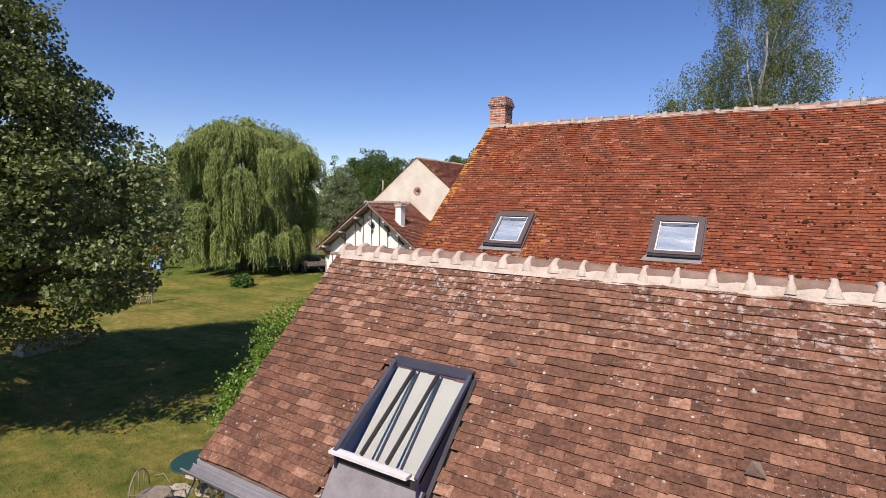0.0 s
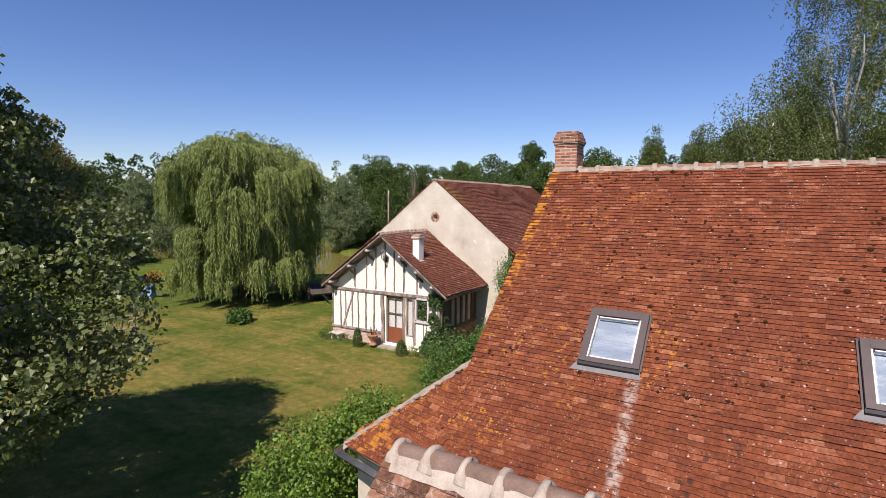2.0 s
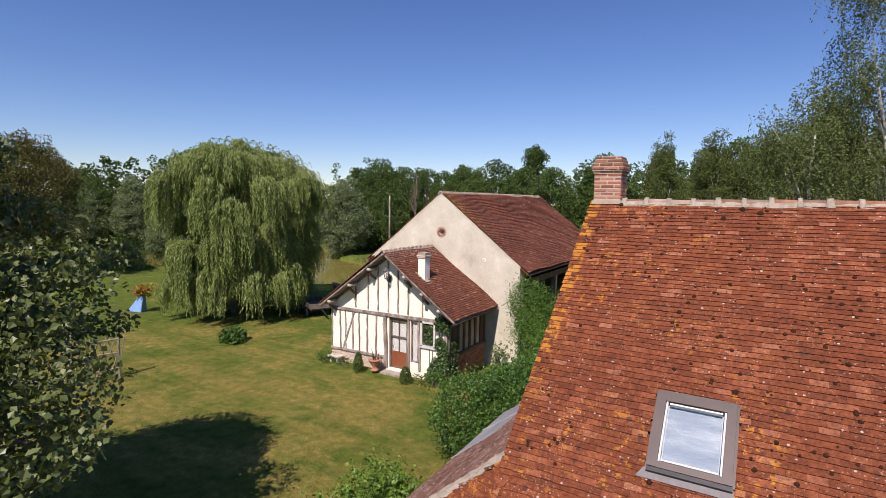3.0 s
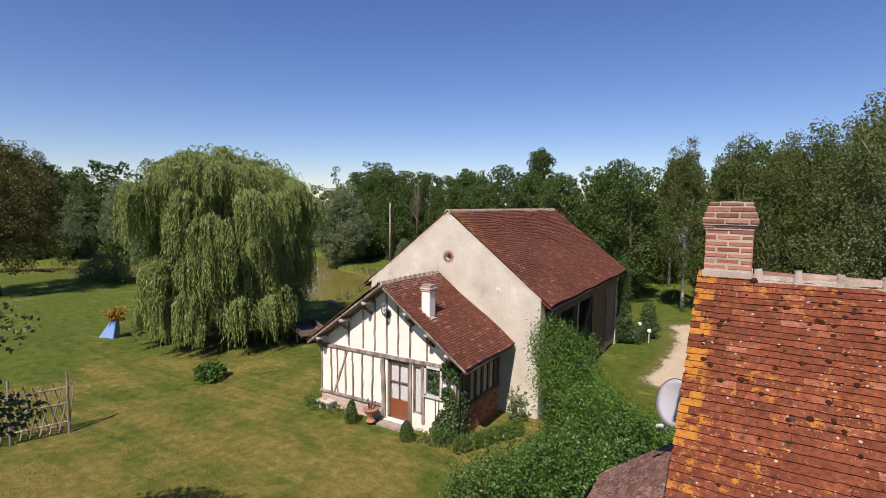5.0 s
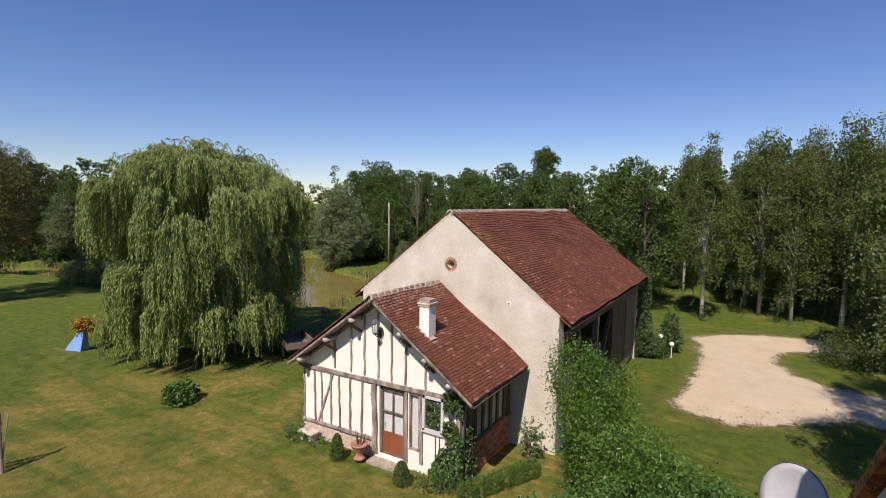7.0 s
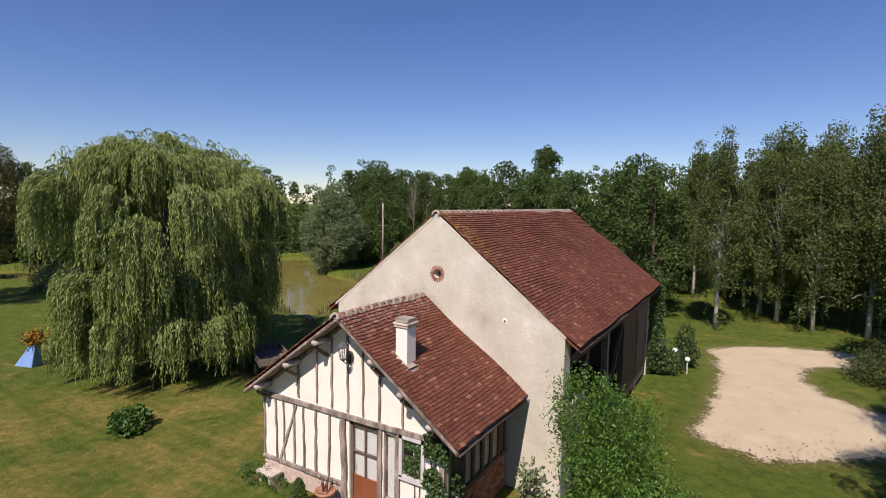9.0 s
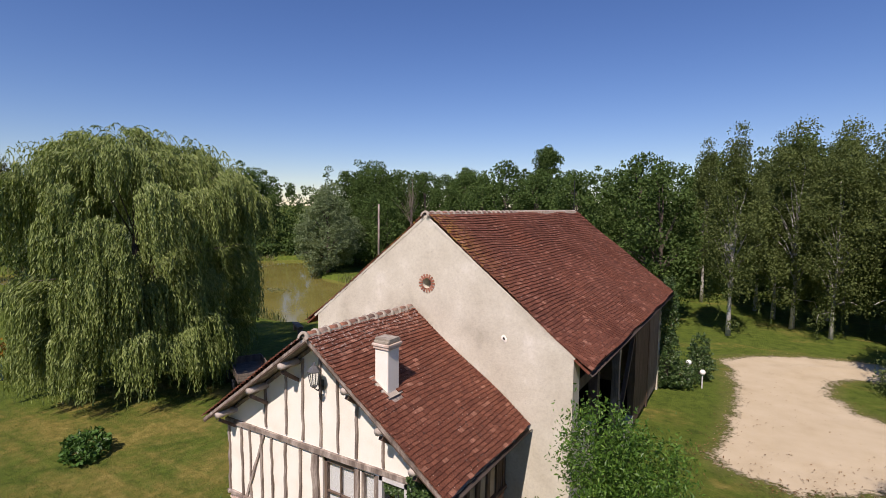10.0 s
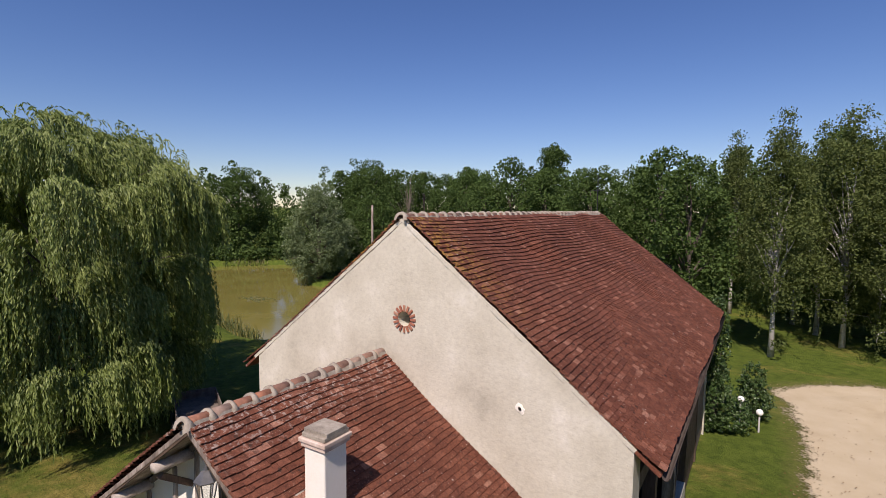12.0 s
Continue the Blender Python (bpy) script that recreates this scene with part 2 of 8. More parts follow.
c = rampn(nt, piece_random(nt), [(0.0, (0.13, 0.085, 0.065)), (0.3, (0.22, 0.115, 0.078)), (0.6, (0.30, 0.125, 0.070)), (0.85, (0.24, 0.165, 0.125)), (1.0, (0.34, 0.24, 0.18))])
c = mixn(nt, 0.8, c, rampn(nt, noisen(nt, 7.0, 6.0, rough=0.7), [(0.3, (0.6, 0.6, 0.6)), (0.5, (1, 1, 1)), (0.7, (1.5, 1.5, 1.45))]), 'MULTIPLY')
nt.links.new(c, b.inputs["Base Color"])
bumpn(nt, b, noisen(nt, 45.0, 4.0), 0.5, 0.01)
M["ridge_red"] = m
M["mortar"] = plain_material("lime_mortar", [(0.25, (0.25, 0.205, 0.155)), (0.5, (0.41, 0.355, 0.285)), (0.75, (0.52, 0.465, 0.385))], 6.0, 0.9, 0.6, 45)
M["mortar_grey"] = plain_material("weathered_mortar", [(0.25, (0.16, 0.13, 0.10)), (0.5, (0.32, 0.28, 0.22)), (0.75, (0.46, 0.41, 0.34))], 8.0, 0.95, 0.7, 45)
m, nt, b = nodes_of("lime_render", 0.93)
c = rampn(nt, noisen(nt, 0.9, 6.0, rough=0.65), [(0.26, (0.40, 0.368, 0.285)), (0.42, (0.535, 0.500, 0.392)), (0.58, (0.60, 0.568, 0.455)), (0.74, (0.72, 0.69, 0.59))])
c = mixn(nt, 0.55, c, rampn(nt, noisen(nt, 14.0, 6.0, rough=0.7), [(0.3, (0.78, 0.76, 0.74)), (0.5, (1, 1, 1)), (0.7, (1.13, 1.12, 1.1))]), 'MULTIPLY')
c = mixn(nt, mathn(nt, 'MULTIPLY', step(nt, noisen(nt, 5.0, 5.0, rough=0.7), 0.62, 0.72), 0.35), c, (0.36, 0.32, 0.27))
c = mixn(nt, mathn(nt, 'MULTIPLY', step(nt, noisen(nt, 45.0, 2.0), 0.68, 0.74), 0.5), c, (0.28, 0.24, 0.20))
nt.links.new(c, b.inputs["Base Color"])
bumpn(nt, b, mathn(nt, 'ADD', noisen(nt, 24.0, 5.0, rough=0.65), noisen(nt, 3.0, 3.0)), 0.25, 0.016)
M["render_wall"] = m
M["lime_white"] = plain_material("white_lime_plaster", [(0.3, (0.80, 0.78, 0.74)), (0.7, (0.90, 0.88, 0.85))], 6.0, 0.9, 0.3, 40.0)
# lime infill of the side wall, its shade mixed into a browner colour
M["shaded_infill"] = plain_material("shade_toned_infill", [(0.25, (0.30, 0.235, 0.165)), (0.5, (0.44, 0.36, 0.265)), (0.75, (0.53, 0.45, 0.345))], 2.2, 0.93, 0.4, 30.0)
M["cream_wall"] = plain_material("cream_lime_infill", [(0.25, (0.76, 0.70, 0.58)), (0.5, (0.86, 0.81, 0.70)), (0.75, (0.90, 0.86, 0.77))], 1.6, 0.92, 0.3, 30.0)
M["timber"] = plain_material("weathered_oak", [(0.3, (0.085, 0.066, 0.053)), (0.48, (0.225, 0.180, 0.146)), (0.66, (0.46, 0.395, 0.335))], 6.0, 0.85, 0.6, 45.0, stretch=(1.0, 1.0, 0.22))
M["timber_dark"] = plain_material("dark_oak_boards", [(0.25, (0.05, 0.032, 0.022)), (0.5, (0.105, 0.068, 0.046)), (0.75, (0.18, 0.122, 0.088))], 5.0, 0.8, 0.6, 40.0, stretch=(1.0, 1.0, 0.15))
M["timber_pale"] = plain_material("grey_boards", [(0.25, (0.085, 0.064, 0.048)), (0.5, (0.165, 0.130, 0.102)), (0.75, (0.26, 0.215, 0.175))], 5.0, 0.85, 0.6, 40.0, stretch=(1.0, 1.0, 0.15))
M["timber_bleached"] = plain_material("sun_bleached_oak", [(0.3, (0.27, 0.22, 0.175)), (0.5, (0.45, 0.39, 0.33)), (0.7, (0.60, 0.545, 0.475))], 6.0, 0.9, 0.5, 40.0)
m, nt, b = nodes_of("red_brick", 0.9)
c = rampn(nt, piece_random(nt), [(0.0, (0.20, 0.07, 0.042)), (0.3, (0.32, 0.115, 0.066)), (0.7, (0.40, 0.165, 0.095)), (1.0, (0.42, 0.24, 0.16))])
c = mixn(nt, 0.5, c, rampn(nt, noisen(nt, 30.0, 5.0), [(0.3, (0.7, 0.7, 0.7)), (0.7, (1.2, 1.2, 1.2))]), 'MULTIPLY')
nt.links.new(c, b.inputs["Base Color"])
bumpn(nt, b, noisen(nt, 55.0, 4.0), 0.6, 0.01)
M["brick"] = m
m, nt, b = nodes_of("lichened_brick", 0.92)
c = rampn(nt, piece_random(nt), [(0.0, (0.17, 0.075, 0.05)), (0.4, (0.27, 0.12, 0.075)), (1.0, (0.36, 0.20, 0.13))])
c = mixn(nt, 0.6, c, rampn(nt, noisen(nt, 22.0, 5.0), [(0.3, (0.6, 0.6, 0.6)), (0.7, (1.3, 1.3, 1.3))]), 'MULTIPLY')
c = mixn(nt, mathn(nt, 'MULTIPLY', step(nt, noisen(nt, 9.0, 5.0, rough=0.7), 0.58, 0.66), 0.8), c, (0.36, 0.17, 0.03))
nt.links.new(c, b.inputs["Base Color"])
bumpn(nt, b, noisen(nt, 40.0, 4.0), 0.7, 0.012)
M["brick_worn"] = m
M["plinth_brick"] = plain_material("pale_brick", [(0.3, (0.46, 0.33, 0.25)), (0.55, (0.60, 0.48, 0.39)), (0.75, (0.70, 0.62, 0.54))], 8.0, 0.9, 0.4, 40)
M["door_frame"] = plain_material("brown_door_frame", [(0.3, (0.11, 0.075, 0.055)), (0.7, (0.19, 0.14, 0.105))], 5.0, 0.6, 0.2, 40.0)
M["zinc"] = plain_material("zinc_sheet", [(0.3, (0.22, 0.22, 0.225)), (0.55, (0.32, 0.32, 0.325)), (0.75, (0.40, 0.40, 0.405))], 3.0, 0.55, 0.1, 30.0, 0.25)
M["gutter"] = plain_material("grey_gutter", [(0.3, (0.09, 0.092, 0.095)), (0.7, (0.17, 0.172, 0.176))], 4.0, 0.5, 0.1, 30.0, 0.4)
M["apron_metal"] = plain_material("dull_grey_metal", [(0.3, (0.15, 0.145, 0.14)), (0.55, (0.20, 0.195, 0.19)), (0.75, (0.26, 0.255, 0.25))], 5.0, 0.75, 0.2, 30.0, 0.0, 0.2)
M["gutter_dark"] = plain_material("rusty_dark_gutter", [(0.3, (0.035, 0.028, 0.024)), (0.7, (0.085, 0.066, 0.055))], 4.0, 0.7, 0.1, 30.0, 0.1, 0.2)
M["lead"] = plain_material("lead_sheet", [(0.3, (0.13, 0.12, 0.12)), (0.55, (0.19, 0.18, 0.18)), (0.75, (0.25, 0.24, 0.235))], 4.0, 0.6, 0.2, 30.0, 0.15)
M["velux"] = plain_material("grey_brown_aluminium", [(0.3, (0.088, 0.070, 0.063)), (0.7, (0.115, 0.093, 0.085))], 4.0, 0.42, 0.05, 60.0, 0.2)
M["black_metal"] = plain_material("black_metal", [(0.3, (0.02, 0.02, 0.022)), (0.7, (0.045, 0.045, 0.048))], 6.0, 0.45, 0.1, 40.0, 0.3)
M["white_paint"] = plain_material("white_paint", [(0.3, (0.50, 0.49, 0.46)), (0.7, (0.66, 0.65, 0.62))], 5.0, 0.5, 0.1, 30.0)
M["door_red"] = plain_material("red_brown_door_panel", [(0.3, (0.20, 0.062, 0.025)), (0.7, (0.29, 0.095, 0.040))], 4.0, 0.55, 0.2, 30.0, stretch=(1, 1, 0.2))
M["curtain"] = plain_material("white_curtain", [(0.3, (0.70, 0.69, 0.66)), (0.7, (0.80, 0.79, 0.76))], 6.0, 0.9, 0.1, 30.0, stretch=(4, 4, 0.3))
M["navy"] = plain_material("navy_lining", [(0.3, (0.010, 0.012, 0.034)), (0.7, (0.020, 0.023, 0.058))], 3.0, 0.5, 0.05, 40.0)
M["blind"] = plain_material("cream_blind", [(0.3, (0.38, 0.385, 0.31)), (0.7, (0.45, 0.455, 0.375))], 2.0, 0.7, 0.0, 30.0)
M["skylight_frame"] = plain_material("blue_grey_frame", [(0.3, (0.055, 0.06, 0.085)), (0.7, (0.085, 0.09, 0.12))], 3.0, 0.4, 0.05, 40.0, 0.3)
# near-black base colour that stands in for the shade inside buildings and openings
M["dark"] = plain_material("dark_interior_shade", [(0.3, (0.012, 0.010, 0.009)), (0.7, (0.03, 0.026, 0.022))], 2.0, 0.9, 0.2, 20.0)
M["stone"] = plain_material("pale_limestone", [(0.25, (0.36, 0.31, 0.25)), (0.5, (0.52, 0.46, 0.38)), (0.75, (0.62, 0.57, 0.49))], 5.0, 0.9, 0.5, 40.0)
M["terracotta"] = plain_material("terracotta", [(0.3, (0.32, 0.14, 0.075)), (0.7, (0.46, 0.24, 0.15))], 8.0, 0.85, 0.3, 40.0)
M["dish"] = plain_material("white_enamel", [(0.3, (0.42, 0.42, 0.42)), (0.7, (0.50, 0.50, 0.50))], 8.0, 0.35, 0.05, 50.0)
M["blue"] = plain_material("pale_blue_paint", [(0.3, (0.16, 0.30, 0.60)), (0.7, (0.24, 0.40, 0.70))], 6.0, 0.5, 0.1, 40.0)
M["green_paint"] = plain_material("dark_green_paint", [(0.3, (0.010, 0.040, 0.036)), (0.7, (0.016, 0.056, 0.050))], 5.0, 0.45, 0.1, 40.0)
M["hose"] = plain_material("green_hose", [(0.3, (0.02, 0.16, 0.12)), (0.7, (0.04, 0.26, 0.20))], 10.0, 0.45, 0.1, 40.0)
M["moss"] = plain_material("moss_clump", [(0.3, (0.022, 0.010, 0.005)), (0.6, (0.052, 0.022, 0.011)), (0.8, (0.11, 0.048, 0.02))], 20.0, 0.98, 0.8, 60.0, spec=0.1)
M["rubber"] = plain_material("black_rubber", [(0.3, (0.015, 0.015, 0.015)), (0.7, (0.04, 0.04, 0.04))], 8.0, 0.8, 0.3, 40.0)
M["bark"] = plain_material("tree_bark", [(0.25, (0.045, 0.035, 0.027)), (0.5, (0.095, 0.075, 0.058)), (0.75, (0.16, 0.13, 0.105))], 5.0, 0.9, 0.9, 20.0, stretch=(1, 1, 0.25), dist=0.04)
M["birch_bark"] = plain_material("birch_bark", [(0.30, (0.05, 0.045, 0.04)), (0.42, (0.38, 0.36, 0.33)), (0.7, (0.62, 0.60, 0.56))], 2.5, 0.8, 0.4, 9.0, stretch=(1, 1, 2.2))
M["leaf_linden"] = leaf_material("linden_leaf", [(0.0, (0.055, 0.081, 0.024)), (0.45, (0.101, 0.134, 0.040)), (0.85, (0.154, 0.185, 0.066)), (1.0, (0.319, 0.341, 0.187))], 0.30, 0.42, 0.4)
M["leaf_willow"] = leaf_material("willow_leaf", [(0.0, (0.080, 0.118, 0.026)), (0.45, (0.158, 0.210, 0.048)), (0.8, (0.250, 0.305, 0.088)), (1.0, (0.37, 0.41, 0.16))], 0.28, 0.5)
M["leaf_birch"] = leaf_material("birch_leaf", [(0.0, (0.067, 0.092, 0.028)), (0.45, (0.103, 0.136, 0.041)), (0.8, (0.136, 0.170, 0.055)), (1.0, (0.178, 0.209, 0.078))], 0.40, 0.7, 0.1)
M["leaf_birch_fine"] = leaf_material("fine_birch_leaf", [(0.0, (0.076, 0.104, 0.036)), (0.45, (0.122, 0.158, 0.054)), (0.8, (0.168, 0.205, 0.078)), (1.0, (0.25, 0.28, 0.13))], 0.45, 0.6, 0.2)
M["leaf_oak"] = leaf_material("oak_leaf", [(0.0, (0.040, 0.072, 0.019)), (0.45, (0.064, 0.108, 0.027)), (0.8, (0.088, 0.138, 0.037)), (1.0, (0.125, 0.170, 0.056))], 0.30, 0.7, 0.12)
M["leaf_brown"] = leaf_material("olive_brown_leaf", [(0.0, (0.062, 0.060, 0.022)), (0.45, (0.105, 0.100, 0.035)), (0.8, (0.140, 0.130, 0.048)), (1.0, (0.181, 0.163, 0.069))], 0.35, 0.75, 0.08)
M["leaf_grey"] = leaf_material("grey_willow_leaf", [(0.0, (0.105, 0.145, 0.066)), (0.5, (0.165, 0.215, 0.105)), (1.0, (0.24, 0.295, 0.165))], 0.35, 0.7, 0.1)
M["leaf_hedge"] = leaf_material("laurel_leaf", [(0.0, (0.028, 0.068, 0.013)), (0.45, (0.056, 0.128, 0.021)), (0.8, (0.088, 0.180, 0.034)), (1.0, (0.165, 0.260, 0.062))], 0.3, 0.45, 0.35)
M["leaf_box"] = leaf_material("box_leaf", [(0.0, (0.040, 0.092, 0.013)), (0.5, (0.082, 0.165, 0.023)), (1.0, (0.145, 0.235, 0.045))], 0.35, 0.5)
M["leaf_climber"] = leaf_material("climber_leaf", [(0.0, (0.026, 0.068, 0.010)), (0.4, (0.060, 0.135, 0.018)), (0.8, (0.115, 0.215, 0.032)), (1.0, (0.22, 0.33, 0.075))], 0.36, 0.42, 0.3)
M["leaf_vine"] = leaf_material("vine_leaf", [(0.0, (0.042, 0.095, 0.015)), (0.45, (0.085, 0.172, 0.025)), (0.8, (0.132, 0.235, 0.040)), (1.0, (0.20, 0.305, 0.080))], 0.38, 0.45)
M["leaf_fresh_vine"] = leaf_material("fresh_vine_leaf", [(0.0, (0.060, 0.120, 0.018)), (0.45, (0.120, 0.220, 0.030)), (0.8, (0.185, 0.305, 0.048)), (1.0, (0.27, 0.38, 0.096))], 0.4, 0.45)
M["leaf_ivy"] = leaf_material("ivy_leaf", [(0.0, (0.023, 0.052, 0.013)), (0.5, (0.049, 0.098, 0.023)), (1.0, (0.111, 0.163, 0.052))], 0.2, 0.4, 0.5)
M["leaf_reed"] = leaf_material("reed_blade", [(0.0, (0.080, 0.110, 0.030)), (0.5, (0.160, 0.180, 0.060)), (1.0, (0.300, 0.270, 0.120))], 0.3, 0.6)
M["leaf_dry"] = leaf_material("dry_shrub_leaf", [(0.0, (0.070, 0.062, 0.026)), (0.5, (0.135, 0.115, 0.048)), (1.0, (0.24, 0.20, 0.10))], 0.2, 0.7, 0.1)
M["leaf_yellow"] = leaf_material("flower_petal", [(0.0, (0.090, 0.035, 0.012)), (0.4, (0.250, 0.110, 0.012)), (0.7, (0.420, 0.270, 0.020)), (1.0, (0.070, 0.075, 0.020))], 0.2, 0.6)

# lawn: fresh and scorched grass, worn where it is dry
m, nt, b = nodes_of("lawn", 0.95)
b.inputs["Specular IOR Level"].default_value = 0.15
fresh = rampn(nt, noisen(nt, 2.2, 6.0, rough=0.7), [(0.3, (0.050, 0.080, 0.012)), (0.5, (0.088, 0.126, 0.018)), (0.7, (0.126, 0.165, 0.027))])
dry = rampn(nt, noisen(nt, 3.0, 6.0, rough=0.7), [(0.3, (0.138, 0.126, 0.028)), (0.5, (0.218, 0.184, 0.046)), (0.7, (0.33, 0.265, 0.085))])
gx, gy = sepxyz(nt, "X"), sepxyz(nt, "Y")
zone = mathn(nt, 'MULTIPLY', step(nt, gx, -38.5, -33.0), mathn(nt, 'SUBTRACT', 1.0, step(nt, gy, 29.0, 34.5)))
dryness = mathn(nt, 'ADD', mathn(nt, 'MULTIPLY', noisen(nt, 0.33, 5.0, rough=0.62, dist=0.6), 0.95), mathn(nt, 'MULTIPLY', zone, 0.17))
dryness = mathn(nt, 'ADD', dryness, mathn(nt, 'MULTIPLY', mathn(nt, 'SUBTRACT', noisen(nt, 2.5, 4.0), 0.5), 0.35))
mow = nt.nodes.new("ShaderNodeMapping")
mow.inputs["Rotation"].default_value, mow.inputs["Scale"].default_value = (0, 0, radians(-34)), (0.12, 1.5, 1.0)
nt.links.new(nt.nodes.new("ShaderNodeNewGeometry").outputs["Position"], mow.inputs["Vector"])
dryness = mathn(nt, 'ADD', dryness, mathn(nt, 'MULTIPLY', mathn(nt, 'SUBTRACT', noisen(nt, 1.0, 3.0, mow.outputs[0], dist=0.3), 0.5), 0.45))
col = mixn(nt, step(nt, dryness, 0.48, 0.80), fresh, dry)
att = nt.nodes.new("ShaderNodeAttribute")
att.attribute_name = "wear"
edge_ = mathn(nt, 'ADD', mathn(nt, 'MULTIPLY', mathn(nt, 'SUBTRACT', noisen(nt, 0.9, 5.0, rough=0.7), 0.5), 0.55), mathn(nt, 'MULTIPLY', mathn(nt, 'SUBTRACT', noisen(nt, 9.0, 5.0, rough=0.75), 0.5), 0.55))
wear = step(nt, mathn(nt, 'ADD', att.outputs["Fac"], edge_), 0.47, 0.57)
thin = mathn(nt, 'MULTIPLY', step(nt, mathn(nt, 'ADD', att.outputs["Fac"], edge_), 0.22, 0.50), 0.35)
col = mixn(nt, thin, col, (0.23, 0.19, 0.075))
blade = noisen(nt, 38.0, 5.0, rough=0.75)
col = mixn(nt, 0.85, col, rampn(nt, blade, [(0.3, (0.46, 0.50, 0.42)), (0.5, (1.03, 1.03, 1.0)), (0.72, (1.75, 1.65, 1.42))]), 'MULTIPLY')
col = mixn(nt, wear, col, rampn(nt, mathn(nt, 'ADD', mathn(nt, 'MULTIPLY', noisen(nt, 0.8, 5.0), 0.7), mathn(nt, 'MULTIPLY', noisen(nt, 60.0, 4.0), 0.3)), [(0.25, (0.40, 0.32, 0.205)), (0.45, (0.48, 0.40, 0.265)), (0.65, (0.53, 0.45, 0.31)), (0.8, (0.58, 0.50, 0.36))]))
nt.links.new(col, b.inputs["Base Color"])
bumpn(nt, b, mathn(nt, 'MULTIPLY', mathn(nt, 'ADD', blade, noisen(nt, 9.0, 4.0)), mathn(nt, 'SUBTRACT', 1.0, mathn(nt, 'MULTIPLY', wear, 0.88))), 0.9, 0.06)
M["lawn"] = m
M["grass_blade"] = leaf_material("grass_blade", [(0.0, (0.050, 0.082, 0.011)), (0.5, (0.095, 0.128, 0.018)), (0.85, (0.165, 0.160, 0.036)), (1.0, (0.26, 0.215, 0.065))], 0.3, 0.7, 0.2)
M["gravel"] = plain_material("pale_gravel", [(0.25, (0.40, 0.32, 0.205)), (0.45, (0.48, 0.40, 0.265)), (0.65, (0.53, 0.45, 0.31)), (0.8, (0.58, 0.50, 0.36))], 0.8, 0.95, 0.6, 60.0, dist=0.012, spec=0.15)
M["gravel_stone"] = plain_material("gravel_stone", [(0.3, (0.24, 0.175, 0.105)), (0.7, (0.48, 0.385, 0.26))], 20.0, 0.9, 0.3, 60.0)
m, nt, b = nodes_of("pond_water", 0.06)
b.inputs["IOR"].default_value = 1.33
nt.links.new(rampn(nt, noisen(nt, 0.25, 3.0), [(0.3, (0.165, 0.148, 0.036)), (0.7, (0.215, 0.190, 0.052))]), b.inputs["Base Color"])
bumpn(nt, b, noisen(nt, 3.5, 3.0), 0.12, 0.02)
M["water"] = m
m, nt, b = nodes_of("window_glass", 0.02)
clear, gloss, both = (nt.nodes.new(k) for k in ("ShaderNodeBsdfTransparent", "ShaderNodeBsdfGlossy", "ShaderNodeMixShader"))
clear.inputs["Color"].default_value, gloss.inputs["Roughness"].default_value, both.inputs[0].default_value = (0.93, 0.95, 0.96, 1), 0.02, 0.10
nt.links.new(clear.outputs[0], both.inputs[1])
nt.links.new(gloss.outputs[0], both.inputs[2])
nt.links.new(both.outputs[0], nt.nodes["Material Output"].inputs["Surface"])
M["glass"] = m

# ---------------------------------------------------------------- mesh tools
def empty(name, at=(0, 0, 0), label="", category="", group="", kind=""):
    o = new(name)
    o.location = at
    o.empty_display_size = 0.2
    bpy.context.view_layer.update()
    return tagged(o, label, category, group, kind)


def link(name, me, material, parent=None, label="", category="", group="", kind="", smooth=False):
    """One mesh object, its vertices given in world metres, under a thing or a part."""
    if material and not me.materials:
        me.materials.append(material)
    if smooth:
        me.polygons.foreach_set("use_smooth", [True] * len(me.polygons))
    o = new(name, me)
    if parent:
        o.parent = parent
        q = parent
        off = Vector((0, 0, 0))
        while q:
            off += q.location
            q = q.parent
        o.location = -off
    return tagged(o, label, category, group, kind)


def part(name, bm, material, parent=None, label="", smooth=False, **kw):
    me = bpy.data.meshes.new(name)
    bmesh.ops.recalc_face_normals(bm, faces=bm.faces)
    bm.to_mesh(me)
    bm.free()
    o = link(name, me, material, parent, label, smooth=smooth, **kw)
    if name == "pane":
        o.visible_shadow = False
    return o


def quick_mesh(name, verts, faces):
    """A mesh from an (n, 3) array and an (m, 3 or 4) array of indices."""
    verts, faces = np.asarray(verts, np.float32), np.asarray(faces, np.int32)
    k = faces.shape[1]
    me = bpy.data.meshes.new(name)
    me.vertices.add(len(verts))
    me.vertices.foreach_set("co", verts.ravel())
    me.loops.add(faces.size)
    me.loops.foreach_set("vertex_index", faces.ravel())
    me.polygons.add(len(faces))
    me.polygons.foreach_set("loop_start", np.arange(0, faces.size, k, dtype=np.int32))
    me.polygons.foreach_set("loop_total", np.full(len(faces), k, np.int32))
    me.polygons.foreach_set("use_smooth", np.zeros(len(faces), bool))
    me.update()
    return me


def box(bm, lo, hi, m=None):
    x0, y0, z0 = lo
    x1, y1, z1 = hi
    vs = [bm.verts.new(p) for p in ((x0, y0, z0), (x1, y0, z0), (x1, y1, z0), (x0, y1, z0), (x0, y0, z1), (x1, y0, z1), (x1, y1, z1), (x0, y1, z1))]
    for f in ((0, 3, 2, 1), (4, 5, 6, 7), (0, 1, 5, 4), (1, 2, 6, 5), (2, 3, 7, 6), (3, 0, 4, 7)):
        bm.faces.new([vs[i] for i in f])
    if m is not None:
        bmesh.ops.transform(bm, matrix=m, verts=vs)
    return vs


